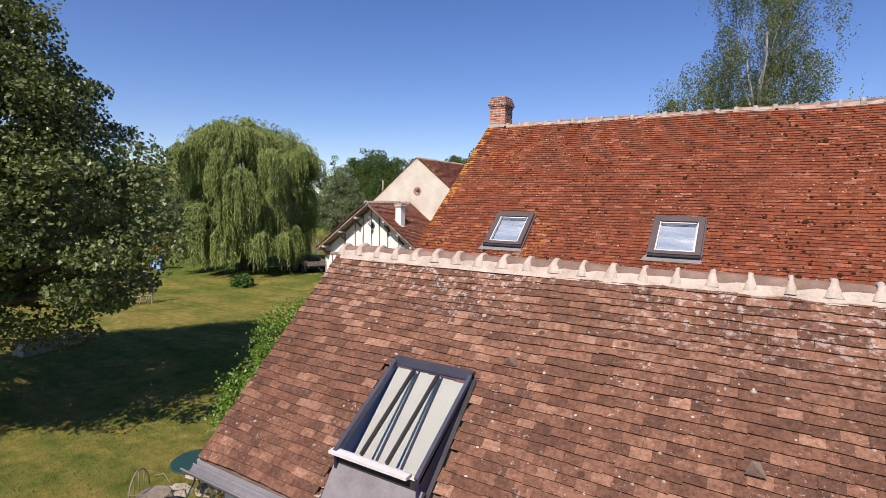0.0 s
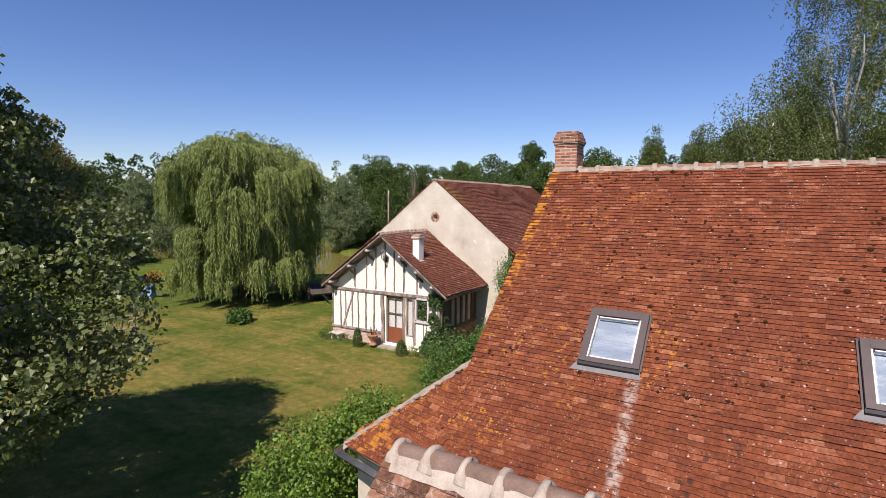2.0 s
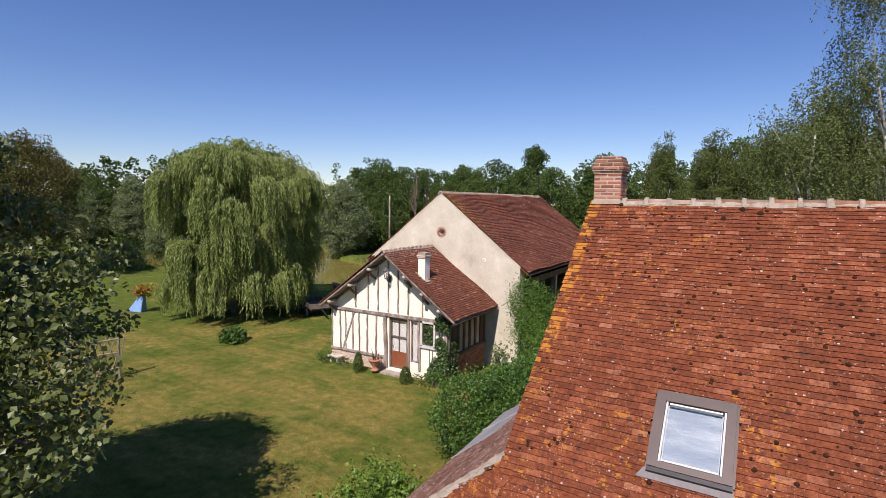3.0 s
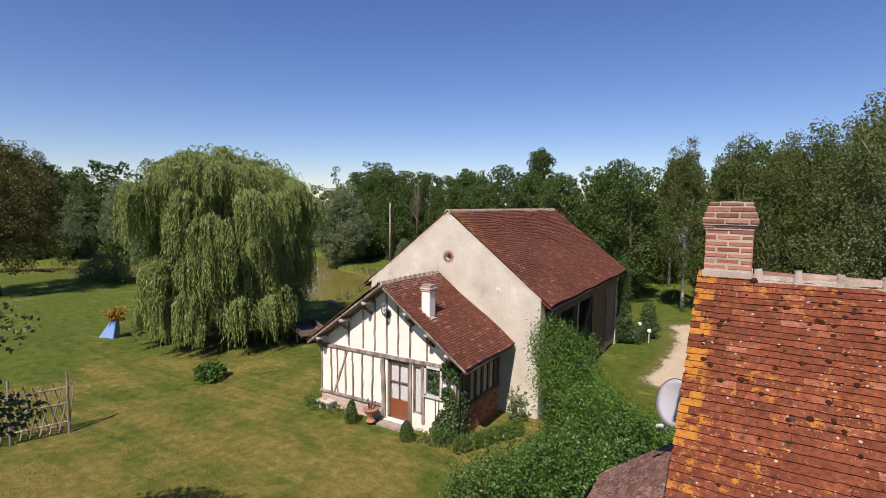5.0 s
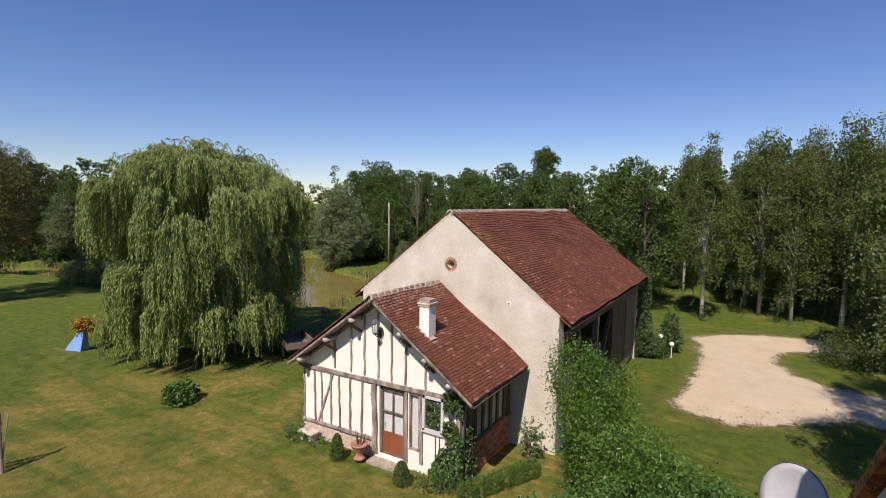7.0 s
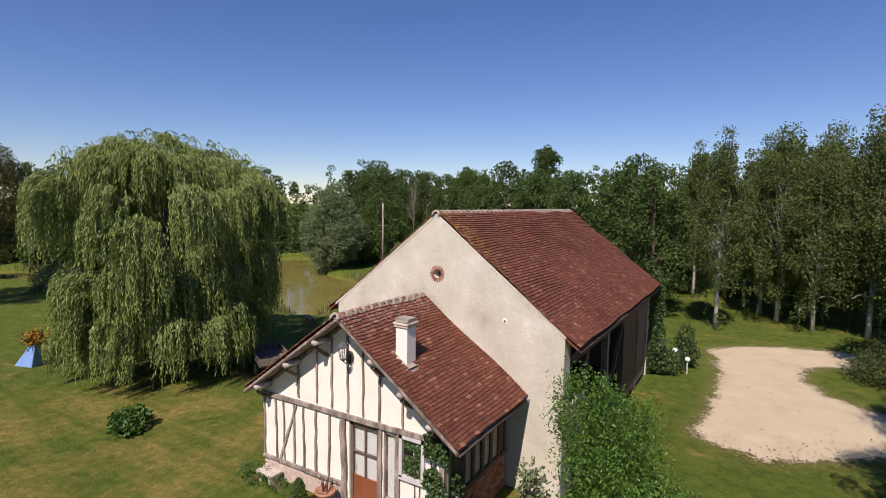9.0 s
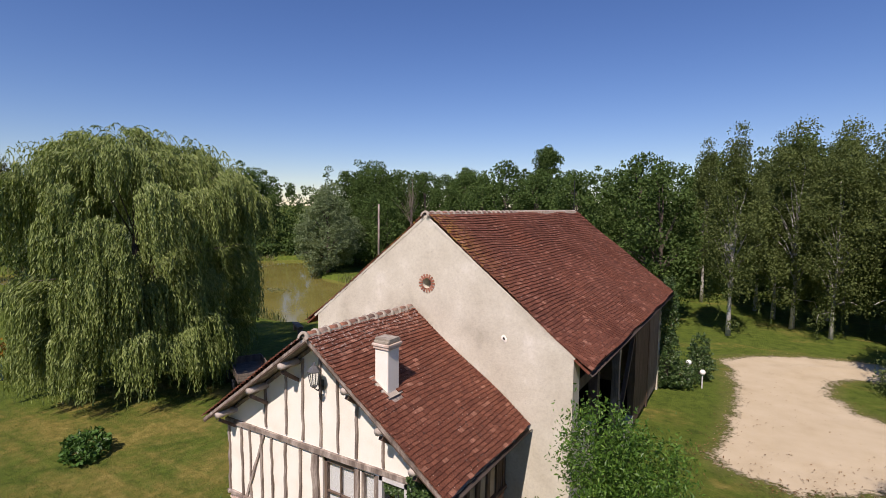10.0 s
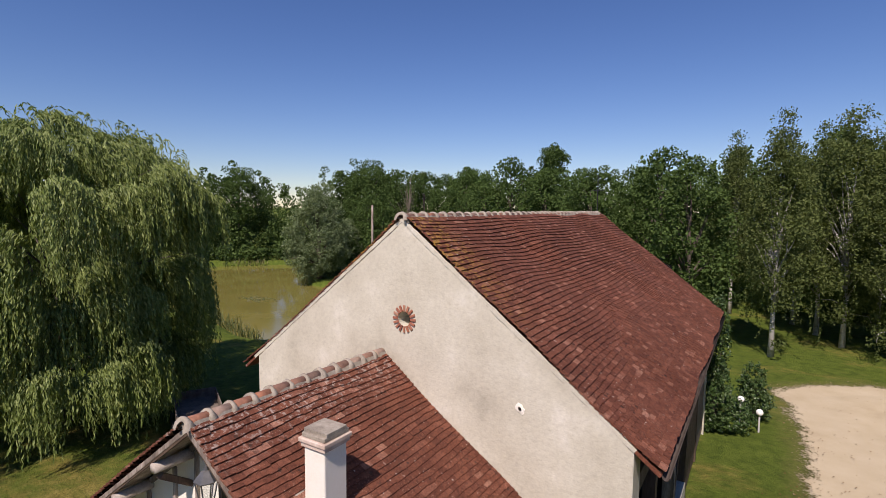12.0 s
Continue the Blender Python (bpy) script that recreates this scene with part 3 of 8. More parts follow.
def bar(bm, a, b, w, d, up=(0, 0, 1), wobble=0.0, n=1, taper=1.0, rng=random):
    """A squared timber from a to b, w across and d deep; it may wander a little."""
    a, b = Vector(a), Vector(b)
    ax = (b - a).normalized()
    side = ax.cross(Vector(up))
    side = side.normalized() if side.length > 1e-4 else Vector((1, 0, 0))
    top = side.cross(ax).normalized()
    rings = []
    for i in range(n + 1):
        t = i / n
        c = a.lerp(b, t)
        if wobble and 0 < i < n:
            c = c + side * rng.uniform(-wobble, wobble) + top * rng.uniform(-wobble, wobble) * 0.3
        k = 1 + (taper - 1) * t
        k *= 1 + (rng.uniform(-0.15, 0.15) if wobble else 0)
        rings.append([bm.verts.new(c + side * (sx * w * k / 2) + top * (sy * d * k / 2)) for sx, sy in ((-1, -1), (1, -1), (1, 1), (-1, 1))])
    for r, s in zip(rings, rings[1:]):
        for i in range(4):
            bm.faces.new((r[i], r[(i + 1) % 4], s[(i + 1) % 4], s[i]))
    bm.faces.new(rings[0][::-1])
    bm.faces.new(rings[-1])


def tube(bm, pts, radii, seg=8, cap=True):
    """A round limb along points."""
    rings = []
    pts = [Vector(p) for p in pts]
    for i, p in enumerate(pts):
        d = (pts[min(i + 1, len(pts) - 1)] - pts[max(i - 1, 0)]).normalized()
        u = d.cross(Vector((0.13, 0.97, 0.2))).normalized()
        v = d.cross(u)
        r = radii[i] if hasattr(radii, "__len__") else radii
        rings.append([bm.verts.new(p + u * (r * math.cos(2 * math.pi * k / seg)) + v * (r * math.sin(2 * math.pi * k / seg))) for k in range(seg)])
    for a, c in zip(rings, rings[1:]):
        for k in range(seg):
            bm.faces.new((a[k], a[(k + 1) % seg], c[(k + 1) % seg], c[k]))
    if cap:
        bm.faces.new(rings[0][::-1])
        bm.faces.new(rings[-1])


def lathe(bm, profile, centre, seg=16):
    """A turned body from (radius, height) pairs."""
    cx, cy, cz = centre
    rings = [[bm.verts.new((cx + r * math.cos(2 * math.pi * k / seg), cy + r * math.sin(2 * math.pi * k / seg), cz + h)) for k in range(seg)] for r, h in profile]
    for a, c in zip(rings, rings[1:]):
        for k in range(seg):
            bm.faces.new((a[k], a[(k + 1) % seg], c[(k + 1) % seg], c[k]))
    bm.faces.new(rings[0][::-1])
    bm.faces.new(rings[-1])


def holed_wall(bm, outline, holes, origin, u, v, thick):
    """A flat wall of the given outline with openings, thick along u x v reversed (into the building)."""
    o, u, v = Vector(origin), Vector(u), Vector(v)
    back = -(u.cross(v)).normalized() * thick
    edges, loops = [], []
    for loop in [outline] + holes:
        vs = [bm.verts.new(o + u * a + v * c) for a, c in loop]
        loops.append(vs)
        edges += [bm.edges.new((vs[i], vs[(i + 1) % len(vs)])) for i in range(len(vs))]
    res = bmesh.ops.triangle_fill(bm, edges=edges, use_beauty=True, use_dissolve=False)
    faces = [g for g in res["geom"] if isinstance(g, bmesh.types.BMFace)]
    twin = {}
    for vs in loops:
        for w in vs:
            twin[w] = bm.verts.new(w.co + back)
    for f in faces:
        bm.faces.new([twin[w] for w in reversed(f.verts)])
    for vs in loops:
        for i in range(len(vs)):
            a, c = vs[i], vs[(i + 1) % len(vs)]
            bm.faces.new((a, c, twin[c], twin[a]))


def rect(a0, c0, a1, c1):
    return [(a0, c0), (a1, c0), (a1, c1), (a0, c1)]


def slab(bm, corners, thick):
    """A flat or bent plate with the given top corners."""
    cs = [Vector(c) for c in corners]
    nrm = (cs[1] - cs[0]).cross(cs[2] - cs[0]).normalized()
    if nrm.z < 0:
        nrm = -nrm
    top = [bm.verts.new(c) for c in cs]
    bot = [bm.verts.new(c - nrm * thick) for c in cs]
    bm.faces.new(top)
    bm.faces.new(bot[::-1])
    for i in range(len(cs)):
        j = (i + 1) % len(cs)
        bm.faces.new((top[i], top[j], bot[j], bot[i]))


def tile_roof(roof, origin, u, v, wide, high, material, inside=None, expo=0.095, tw=0.165, th=0.022, near=None, seed=1, sag=0.015, jitter=1.0, piece="tile"):
    """Courses of flat clay tiles on a slope: u along the eave, v up the slope. The nearest 300 are objects, the rest is one mesh."""
    rng = np.random.default_rng(seed)
    o, u, v = Vector(origin), Vector(u).normalized(), Vector(v).normalized()
    nrm = u.cross(v).normalized()
    if nrm.z < 0:
        nrm = -nrm
    base = Matrix.Identity(4)
    for i, ax in enumerate((u, v, nrm)):
        for j in range(3):
            base[j][i] = ax[j]
    rows, cols = int(high / expo), int(wide / tw) + 1
    lot = []
    for r in range(rows):
        shift = (0.5 if r % 2 else 0.0) * tw + rng.uniform(-0.02, 0.02)
        for cidx in range(-1, cols):
            a = cidx * tw + shift + rng.normal(0, 0.0015)
            c = r * expo + rng.normal(0, 0.0035) * jitter + 0.012 * math.sin(a * 1.7 + r * 0.3) * jitter
            mid = a + tw / 2
            if mid < -0.08 or mid > wide + 0.08 or (inside and not inside(mid, c + expo * 0.5)):
                continue
            cut = max(0.0, -a) + max(0.0, a + tw - wide - 0.01)
            if cut > tw * 0.8:
                continue
            a = max(a, 0.0)
            h = sag * (1.0 + 1.3 * noise.noise(Vector((a * 0.5 + seed * 7, c * 0.5, 0))))
            lot.append((a, c, h, rng.normal(0, 0.008) * jitter, rng.normal(0, 0.009) * jitter, rng.uniform(1.004, 1.02) * (1 - cut / tw)))
    lot = np.array(lot)
    dist = np.hypot(lot[:, 0] - near[0], lot[:, 1] - near[1])
    order = np.argsort(dist)
    ln, tv = expo + 0.035, []
    proto = np.array([(0, 0, 0.004), (1, 0, 0.004), (1, 0, 0.004 + th), (0, 0, 0.004 + th), (0, ln, -th), (1, ln, -th), (1, ln, 0), (0, ln, 0)], float)
    quads = np.array([(0, 1, 2, 3), (3, 2, 6, 7), (1, 5, 6, 2), (4, 0, 3, 7)])
    proto[:, 0] *= tw

    def shaped(rg):
        p = proto.copy()
        p[:4, 1] += np.array([rg.uniform(-0.004, 0.004), rg.uniform(-0.004, 0.004)] + [0, 0])[[0, 1, 1, 0]]
        p[:4, 2] += np.array([rg.uniform(0, 0.002), rg.uniform(0, 0.002)])[[0, 1, 1, 0]]
        return p
    kinds = []
    for _ in range(5):
        me = quick_mesh(piece, shaped(rng), quads)
        me.materials.append(material)
        kinds.append(me)
    off = Vector((0, 0, 0))
    q = roof
    while q:
        off += q.location
        q = q.parent
    for k, i in enumerate(order[:300]):
        a, c, h, rot, tip, sc = lot[i]
        t = new(piece, kinds[k % 5])
        t.parent = roof
        t.matrix_basis = Matrix.Translation(o - off) @ base @ Matrix.Translation((a, c, h)) @ Matrix.Rotation(rot, 4, 'Z') @ Matrix.Rotation(tip, 4, 'X') @ Matrix.Diagonal((sc, 1, 1, 1))
    rest = lot[order[300:]]
    n = len(rest)
    if n:
        P = np.repeat(proto[None], n, 0)
        P[:, :4, 1] += rng.uniform(-0.004, 0.004, (n, 2))[:, [0, 1, 1, 0]]
        P[:, :4, 2] += rng.uniform(0, 0.002, (n, 2))[:, [0, 1, 1, 0]]
        P[:, :, 0] *= rest[:, 5][:, None]
        P[:, :, 2] += rest[:, 4][:, None] * P[:, :, 1]
        x = P[:, :, 0] - rest[:, 3][:, None] * P[:, :, 1]
        y = P[:, :, 1] + rest[:, 3][:, None] * P[:, :, 0]
        loc = np.stack([x + rest[:, 0][:, None], y + rest[:, 1][:, None], P[:, :, 2] + rest[:, 2][:, None]], -1).reshape(-1, 3)
        R = np.array([list(u), list(v), list(nrm)])
        wv = loc @ R + np.array(o)
        fq = (quads[None] + (np.arange(n) * 8)[:, None, None]).reshape(-1, 4)
        link("tile_field", quick_mesh("tile_field", wv, fq), material, roof, kind="stuff")


def ridge_run(parent, a, b, step_len, radius, clay, mortar, seed=3, collar=True, every=1, bed=True, flare=(2.3, 1.6, 1.1, 0.75)):
    """Half-round ridge tiles from a to b, bedded and jointed in mortar."""
    rng = random.Random(seed)
    a, b = Vector(a), Vector(b)
    ax = (b - a).normalized()
    side = ax.cross(Vector((0, 0, 1))).normalized()
    n = int((b - a).length / step_len)
    L = (b - a).length / n
    for i in range(n):
        p = a + ax * (i * L)
        lift = Vector((0, 0, rng.uniform(-0.008, 0.008)))
        bm = bmesh.new()
        r0, r1 = radius * rng.uniform(0.97, 1.04), radius * rng.uniform(0.86, 0.93)
        rings = []
        for t, r in ((0.0, r0), (1.04, r1)):
            for th in (0, -0.016):
                rings.append([bm.verts.new(p + lift + ax * (t * L) + side * ((r + th) * math.cos(k * math.pi / 8)) + Vector((0, 0, (r + th) * math.sin(k * math.pi / 8)))) for k in range(9)])
        o0, i0, o1, i1 = rings
        for k in range(8):
            bm.faces.new((o0[k], o0[k + 1], o1[k + 1], o1[k]))
            bm.faces.new((i0[k + 1], i0[k], i1[k], i1[k + 1]))
            bm.faces.new((o0[k + 1], o0[k], i0[k], i0[k + 1]))
            bm.faces.new((o1[k], o1[k + 1], i1[k + 1], i1[k]))
        part("ridge_tile", bm, clay, parent, smooth=True)
        if collar and i % every == 0:
            bm = bmesh.new()
            w = rng.uniform(0.020, 0.034)
            pts = []
            for s in (-1, 1):
                for rr in (radius * 1.0 - 0.03, radius * 1.0 + rng.uniform(0.016, 0.030)):
                    pts.append([bm.verts.new(p + lift + ax * (s * w * (flare[0] if abs(k - 5) > 4 else flare[1] if abs(k - 5) > 3 else flare[2] if abs(k - 5) > 2 else flare[3]) + rng.uniform(-0.006, 0.006)) + side * (rr * 1.05 * math.cos(k * math.pi / 10)) + Vector((0, 0, rr * math.sin(k * math.pi / 10) - (0.03 if k in (0, 10) else 0)))) for k in range(11)])
            ia, oa, ib, ob = pts
            for k in range(10):
                bm.faces.new((oa[k], oa[k + 1], ob[k + 1], ob[k]))
                bm.faces.new((ia[k + 1], ia[k], oa[k], oa[k + 1]))
                bm.faces.new((ib[k], ib[k + 1], ob[k + 1], ob[k]))
            part("mortar_collar", bm, mortar, parent, smooth=True)
    if bed:
        for s in (-1, 1):
            bm = bmesh.new()
            m = int((b - a).length / 0.12)
            prev = None
            for i in range(m + 1):
                p = a + ax * ((b - a).length * i / m)
                lo = p + side * (s * (radius + 0.055 + rng.uniform(-0.012, 0.012))) + Vector((0, 0, -0.085))
                hi = p + side * (s * (radius - 0.012)) + Vector((0, 0, 0.035 + rng.uniform(-0.01, 0.01)))
                inn = p + side * (s * (radius - 0.05)) + Vector((0, 0, -0.05))
                ring = [bm.verts.new(q) for q in (lo, hi, inn)]
                if prev:
                    for k in range(3):
                        bm.faces.new((prev[k], prev[(k + 1) % 3], ring[(k + 1) % 3], ring[k]))
                prev = ring
            part("mortar_bed", bm, mortar, parent, smooth=False)


# ---------------------------------------------------------------- foliage tools
def leaf_quads(centres, normals_bias, size, rng, aspect=0.6, droop=0.0, dirs=None):
    """Leaves as folded diamonds: 4 vertices, 2 triangles each."""
    n = len(centres)
    if dirs is None:
        d = rng.normal(size=(n, 3))
        d[:, 2] -= droop
    else:
        d = dirs + rng.normal(0, 0.25, (n, 3))
    d /= np.linalg.norm(d, axis=1)[:, None]
    k = rng.normal(size=(n, 3)) + np.array(normals_bias)
    s = np.cross(d, k)
    s /= np.linalg.norm(s, axis=1)[:, None] + 1e-9
    ln = (size * rng.uniform(0.65, 1.35, n))[:, None]
    w = ln * aspect * 0.5
    up = np.cross(s, d)
    v = np.stack([centres - d * ln * 0.5, centres + s * w + up * w * 0.25, centres + d * ln * 0.5, centres - s * w + up * w * 0.25], 1)
    return v.reshape(-1, 3)


def leaf_mesh(name, verts):
    n = len(verts) // 4
    q = np.arange(n)[:, None] * 4
    tri = np.concatenate([q + np.array([0, 1, 2]), q + np.array([0, 2, 3])], 1).reshape(-1, 3)
    return quick_mesh(name, verts, tri)


def clump_cloud(rng, centres, radii, per, squash=0.8):
    """Points scattered in clumps, thicker towards each clump's skin."""
    pts = []
    for c, r in zip(centres, radii):
        d = rng.normal(size=(per, 3))
        d /= np.linalg.norm(d, axis=1)[:, None]
        rr = r * rng.uniform(0.25, 1.0, per) ** 0.5
        p = d * rr[:, None]
        p[:, 2] *= squash
        pts.append(c + p)
    return np.concatenate(pts)


def crown_points(rng, base, height, radius, low, n, lump=0.25, top_pull=1.0, taper_from=0.35):
    """Clump centres in an uneven egg: mostly near its skin."""
    out = []
    ph = rng.uniform(0, 6.28, 4)
    mid = (low + height) / 2
    half = (height - low) / 2
    while len(out) < n:
        d = rng.normal(size=3)
        d /= np.linalg.norm(d)
        az = math.atan2(d[1], d[0])
        k = 1 + lump * (math.sin(2 * az + ph[0]) * 0.5 + math.sin(3 * az + 2.0 * d[2] + ph[1]) * 0.4 + math.sin(5 * az - 3 * d[2] + ph[2]) * 0.35)
        r = k * rng.uniform(0.45, 1.0) ** 0.6
        z = mid + d[2] * half * (r if d[2] < 0 else min(r, 1.08))
        t = (z - low) / (height - low)
        taper = 1.0 if t < taper_from else 1.0 - (t - taper_from) / (1 - taper_from) * min(0.9, 0.27 * top_pull)
        out.append((base[0] + d[0] * radius * r * taper, base[1] + d[1] * radius * r * taper, z))
    return np.array(out)


def trunk_mesh(rng, base, top, r0, ends, lean=0.3, limb_r=0.35, seg=9, limbs=None):
    """A tapered trunk with limbs that reach towards some of the clumps."""
    bm = bmesh.new()
    b, t = Vector(base), Vector(top)
    pts, rad = [], []
    for i in range(7):
        f = i / 6
        wob = Vector((rng.normal() * lean * 0.3, rng.normal() * lean * 0.3, 0)) if 0 < i else Vector((0, 0, 0))
        pts.append(b.lerp(t, f) + wob * f)
        rad.append(r0 * (1.35 if i == 0 else 1.0) * (1 - 0.82 * f))
    tube(bm, pts, rad, seg)
    for e in ends:
        e = Vector(e)
        f = min(0.9, max(0.22, (e.z - b.z) / max(0.1, t.z - b.z) * 0.62))
        i = min(5, int(f * 6))
        s = pts[i].lerp(pts[i + 1], f * 6 - i)
        r = rad[i] * limb_r * 1.6
        m1 = s.lerp(e, 0.4) + Vector((0, 0, (e - s).length * 0.10)) + Vector(rng.normal(size=3) * 0.12)
        m2 = s.lerp(e, 0.75) + Vector((0, 0, (e - s).length * 0.07)) + Vector(rng.normal(size=3) * 0.12)
        if limbs is None:
            tube(bm, [s, m1, m2, e], [r, r * 0.65, r * 0.38, r * 0.12], 6, cap=False)
        else:
            limbs.append(bmesh.new())
            tube(limbs[-1], [s, m1, m2, e], [r, r * 0.65, r * 0.38, r * 0.12], 6)
    return bm


def make_tree(name, at, height, radius, low, clumps, per, leaf, leaf_mat, bark, label, seed, clump_r=(0.5, 0.9), trunk_r=0.22, aspect=0.62, lump=0.25, squash=0.8, droop=0.3, limbs=28, category="tree", group="", top_pull=1.0, bias=(0, 0, 1.2), hang=0, taper_from=0.35):
    rng = np.random.default_rng(seed)
    root = empty(name, at, label, category, group)
    c = crown_points(rng, (at[0], at[1]), at[2] + height, radius, at[2] + low, clumps, lump, top_pull, taper_from)
    rr = rng.uniform(*clump_r, len(c))
    p = clump_cloud(rng, c, rr, per, squash)
    if hang:
        # fine twigs that hang from the outer clumps
        extra = []
        for k in rng.choice(len(c), hang):
            s = c[k] + rng.normal(0, 0.35, 3)
            ln = rng.uniform(0.5, 1.8)
            m = int(ln * 16)
            zz = np.linspace(0, ln, m)
            q = np.stack([s[0] + rng.normal(0, 0.05, m) + zz * rng.normal(0, 0.08), s[1] + rng.normal(0, 0.05, m) + zz * rng.normal(0, 0.08), s[2] - zz], 1)
            extra.append(q)
        p = np.concatenate([p] + extra)
    ends = c[rng.choice(len(c), min(limbs, len(c)), replace=False)]
    arms = [] if group == "" and not category.startswith("far") else None
    trunk = part("trunk", trunk_mesh(rng, at, (at[0], at[1], at[2] + height * 0.86), trunk_r, ends, limbs=arms), bark, root, smooth=True)
    for arm in arms or []:
        part("limb", arm, bark, trunk, smooth=True)
    link("crown", leaf_mesh("crown", leaf_quads(p, bias, leaf, rng, aspect, droop)), leaf_mat, root)
    return root


def leafy_mass(name, blobs, count, leaf, leaf_mat, label, seed, category="bush", aspect=0.6, shell=0.5, stems=None, kind="", clump=0.0, group=""):
    """A bush, hedge or climber: leaves that fill rounded bodies (x, y, z, rx, ry, rz), thicker at the skin."""
    rng = np.random.default_rng(seed)
    at = (blobs[0][0], blobs[0][1], 0)
    root = empty(name, at, label, category, group, kind)
    vol = np.array([b[3] * b[4] + b[3] * b[5] + b[4] * b[5] for b in blobs])
    pts = []
    for b, k in zip(blobs, (count * vol / vol.sum()).astype(int)):
        per = int(np.clip(k // 300, 4, 26))
        n = max(6, k // per)
        d = rng.normal(size=(n, 3))
        d /= np.linalg.norm(d, axis=1)[:, None]
        r = shell + (1.04 - shell) * rng.uniform(0, 1, n) ** 0.6
        wave = 1 + 0.12 * np.sin(d[:, 0] * 7 + seed) * np.cos(d[:, 1] * 6 - seed) + 0.09 * np.sin(d[:, 2] * 11 + d[:, 0] * 9)
        c = d * (r * wave)[:, None] * np.array(b[3:]) + np.array(b[:3])
        spread = clump + 0.055 * (b[3] * b[4] * b[5]) ** (1 / 3)
        q = np.repeat(c, per, 0) + rng.normal(0, 1, (n * per, 3)) * np.repeat(spread * rng.uniform(0.6, 1.4, n), per)[:, None]
        pts.append(q)
    p = np.concatenate(pts)
    p = p[p[:, 2] > 0.02]
    bm = bmesh.new()
    for b in blobs:
        foot = Vector((b[0], b[1], -0.05))
        for _ in range(3):
            e = Vector((b[0] + rng.uniform(-0.6, 0.6) * b[3], b[1] + rng.uniform(-0.6, 0.6) * b[4], b[2] + rng.uniform(-0.2, 0.5) * b[5]))
            tube(bm, [foot, foot.lerp(e, 0.5) + Vector(rng.normal(size=3) * 0.04), e], [0.03, 0.02, 0.006], 5)
    part("stem", bm, M["bark"], root)
    link("foliage", leaf_mesh("foliage", leaf_quads(p, (0, 0, 0.6), leaf, rng, aspect, 0.2)), leaf_mat, root)
    return root

# ---------------------------------------------------------------- ground, pond, drive
POND = [(-38.6, 44.6), (-40.2, 48.0), (-41.0, 51.5), (-44.6, 57.5), (-48.5, 61.0), (-52.5, 62.0), (-56.2, 62.4), (-59.5, 66), (-63, 72), (-71, 75.5), (-79, 66), (-81, 56), (-80, 48), (-86.6, 43), (-91, 40), (-97, 36.5), (-92, 31), (-81, 36.3), (-76.5, 38.8), (-70, 40.8), (-66, 42), (-58, 45), (-52, 46.6), (-45, 45.2), (-41.5, 44.0)]


def signed_distance(px, py, poly):
    """Metres inside (+) or outside (-) a closed outline."""
    poly = np.array(poly, float)
    q = np.roll(poly, -1, 0)
    best = np.full(px.shape, 1e9)
    odd = np.zeros(px.shape, bool)
    for (x0, y0), (x1, y1) in zip(poly, q):
        dx, dy = x1 - x0, y1 - y0
        t = np.clip(((px - x0) * dx + (py - y0) * dy) / (dx * dx + dy * dy), 0, 1)
        best = np.minimum(best, np.hypot(px - x0 - t * dx, py - y0 - t * dy))
        cross = ((y0 > py) != (y1 > py)) & (px < (x1 - x0) * (py - y0) / (y1 - y0 + 1e-12) + x0)
        odd ^= cross
    return np.where(odd, best, -best)


DRIVE = [(-14.1, 50.2), (-13.0, 51.6), (-11.0, 53.1), (-8.5, 53.8), (-5.0, 53.6), (1.0, 52.6), (1.0, 50.2), (-5.5, 50.7), (-8.6, 50.1), (-9.6, 48.8), (-9.8, 47.0), (-9.2, 45.4), (-7.9, 44.3), (-5.5, 43.6), (-2.5, 43.0), (1.0, 42.8), (1.0, 39.0), (-4.5, 39.4), (-7.6, 39.8), (-8.9, 38.4), (-11.2, 36.9), (-12.9, 37.2), (-13.8, 38.1), (-13.4, 39.6), (-13.3, 42.0), (-13.2, 44.5), (-13.4, 47.0), (-13.6, 49.0)]

gx_ = np.concatenate([[-1600, -900, -500, -300, -200, -150, -120], np.arange(-105, 15.1, 0.6), [20, 30, 45, 70, 110, 180, 300, 600, 1600]])
gy_ = np.concatenate([[-600, -300, -150, -70, -40, -25, -15], np.arange(-8, 90.1, 0.6), [100, 120, 150, 200, 300, 500, 900, 1600]])
GX, GY = np.meshgrid(gx_, gy_)
sd = signed_distance(GX, GY, POND)
core = (GX > -104) & (GX < 14) & (GY > -7) & (GY < 89)
bump = 0.05 * np.sin(GX * 0.31 + 1.3) * np.cos(GY * 0.27) + 0.03 * np.sin(GX * 0.83 + GY * 0.57)
built = (GX > -25) & (GX < 4) & (GY > 25) & (GY < 56)
GZ = np.where(core, np.where(built, bump * 0.3 - 0.02, bump), 0)
GZ = GZ + 0.45 * np.exp(-((GX + 42.0) / 3.2) ** 2 - ((GY - 24.6) / 2.6) ** 2)
GZ = GZ - 1.5 * np.clip((sd + 0.9) / 1.8, 0, 1) * (sd > -0.9)
ny, nx = GX.shape
idx = np.arange(ny * nx).reshape(ny, nx)
gq = np.stack([idx[:-1, :-1], idx[:-1, 1:], idx[1:, 1:], idx[1:, :-1]], -1).reshape(-1, 4)
ground_mesh = quick_mesh("ground", np.stack([GX, GY, GZ], -1).reshape(-1, 3), gq)
wear = ground_mesh.attributes.new("wear", 'FLOAT', 'POINT')
wear.data.foreach_set("value", np.clip(0.5 + signed_distance(GX, GY, DRIVE) / 3.0, 0, 1).ravel().astype(np.float32))
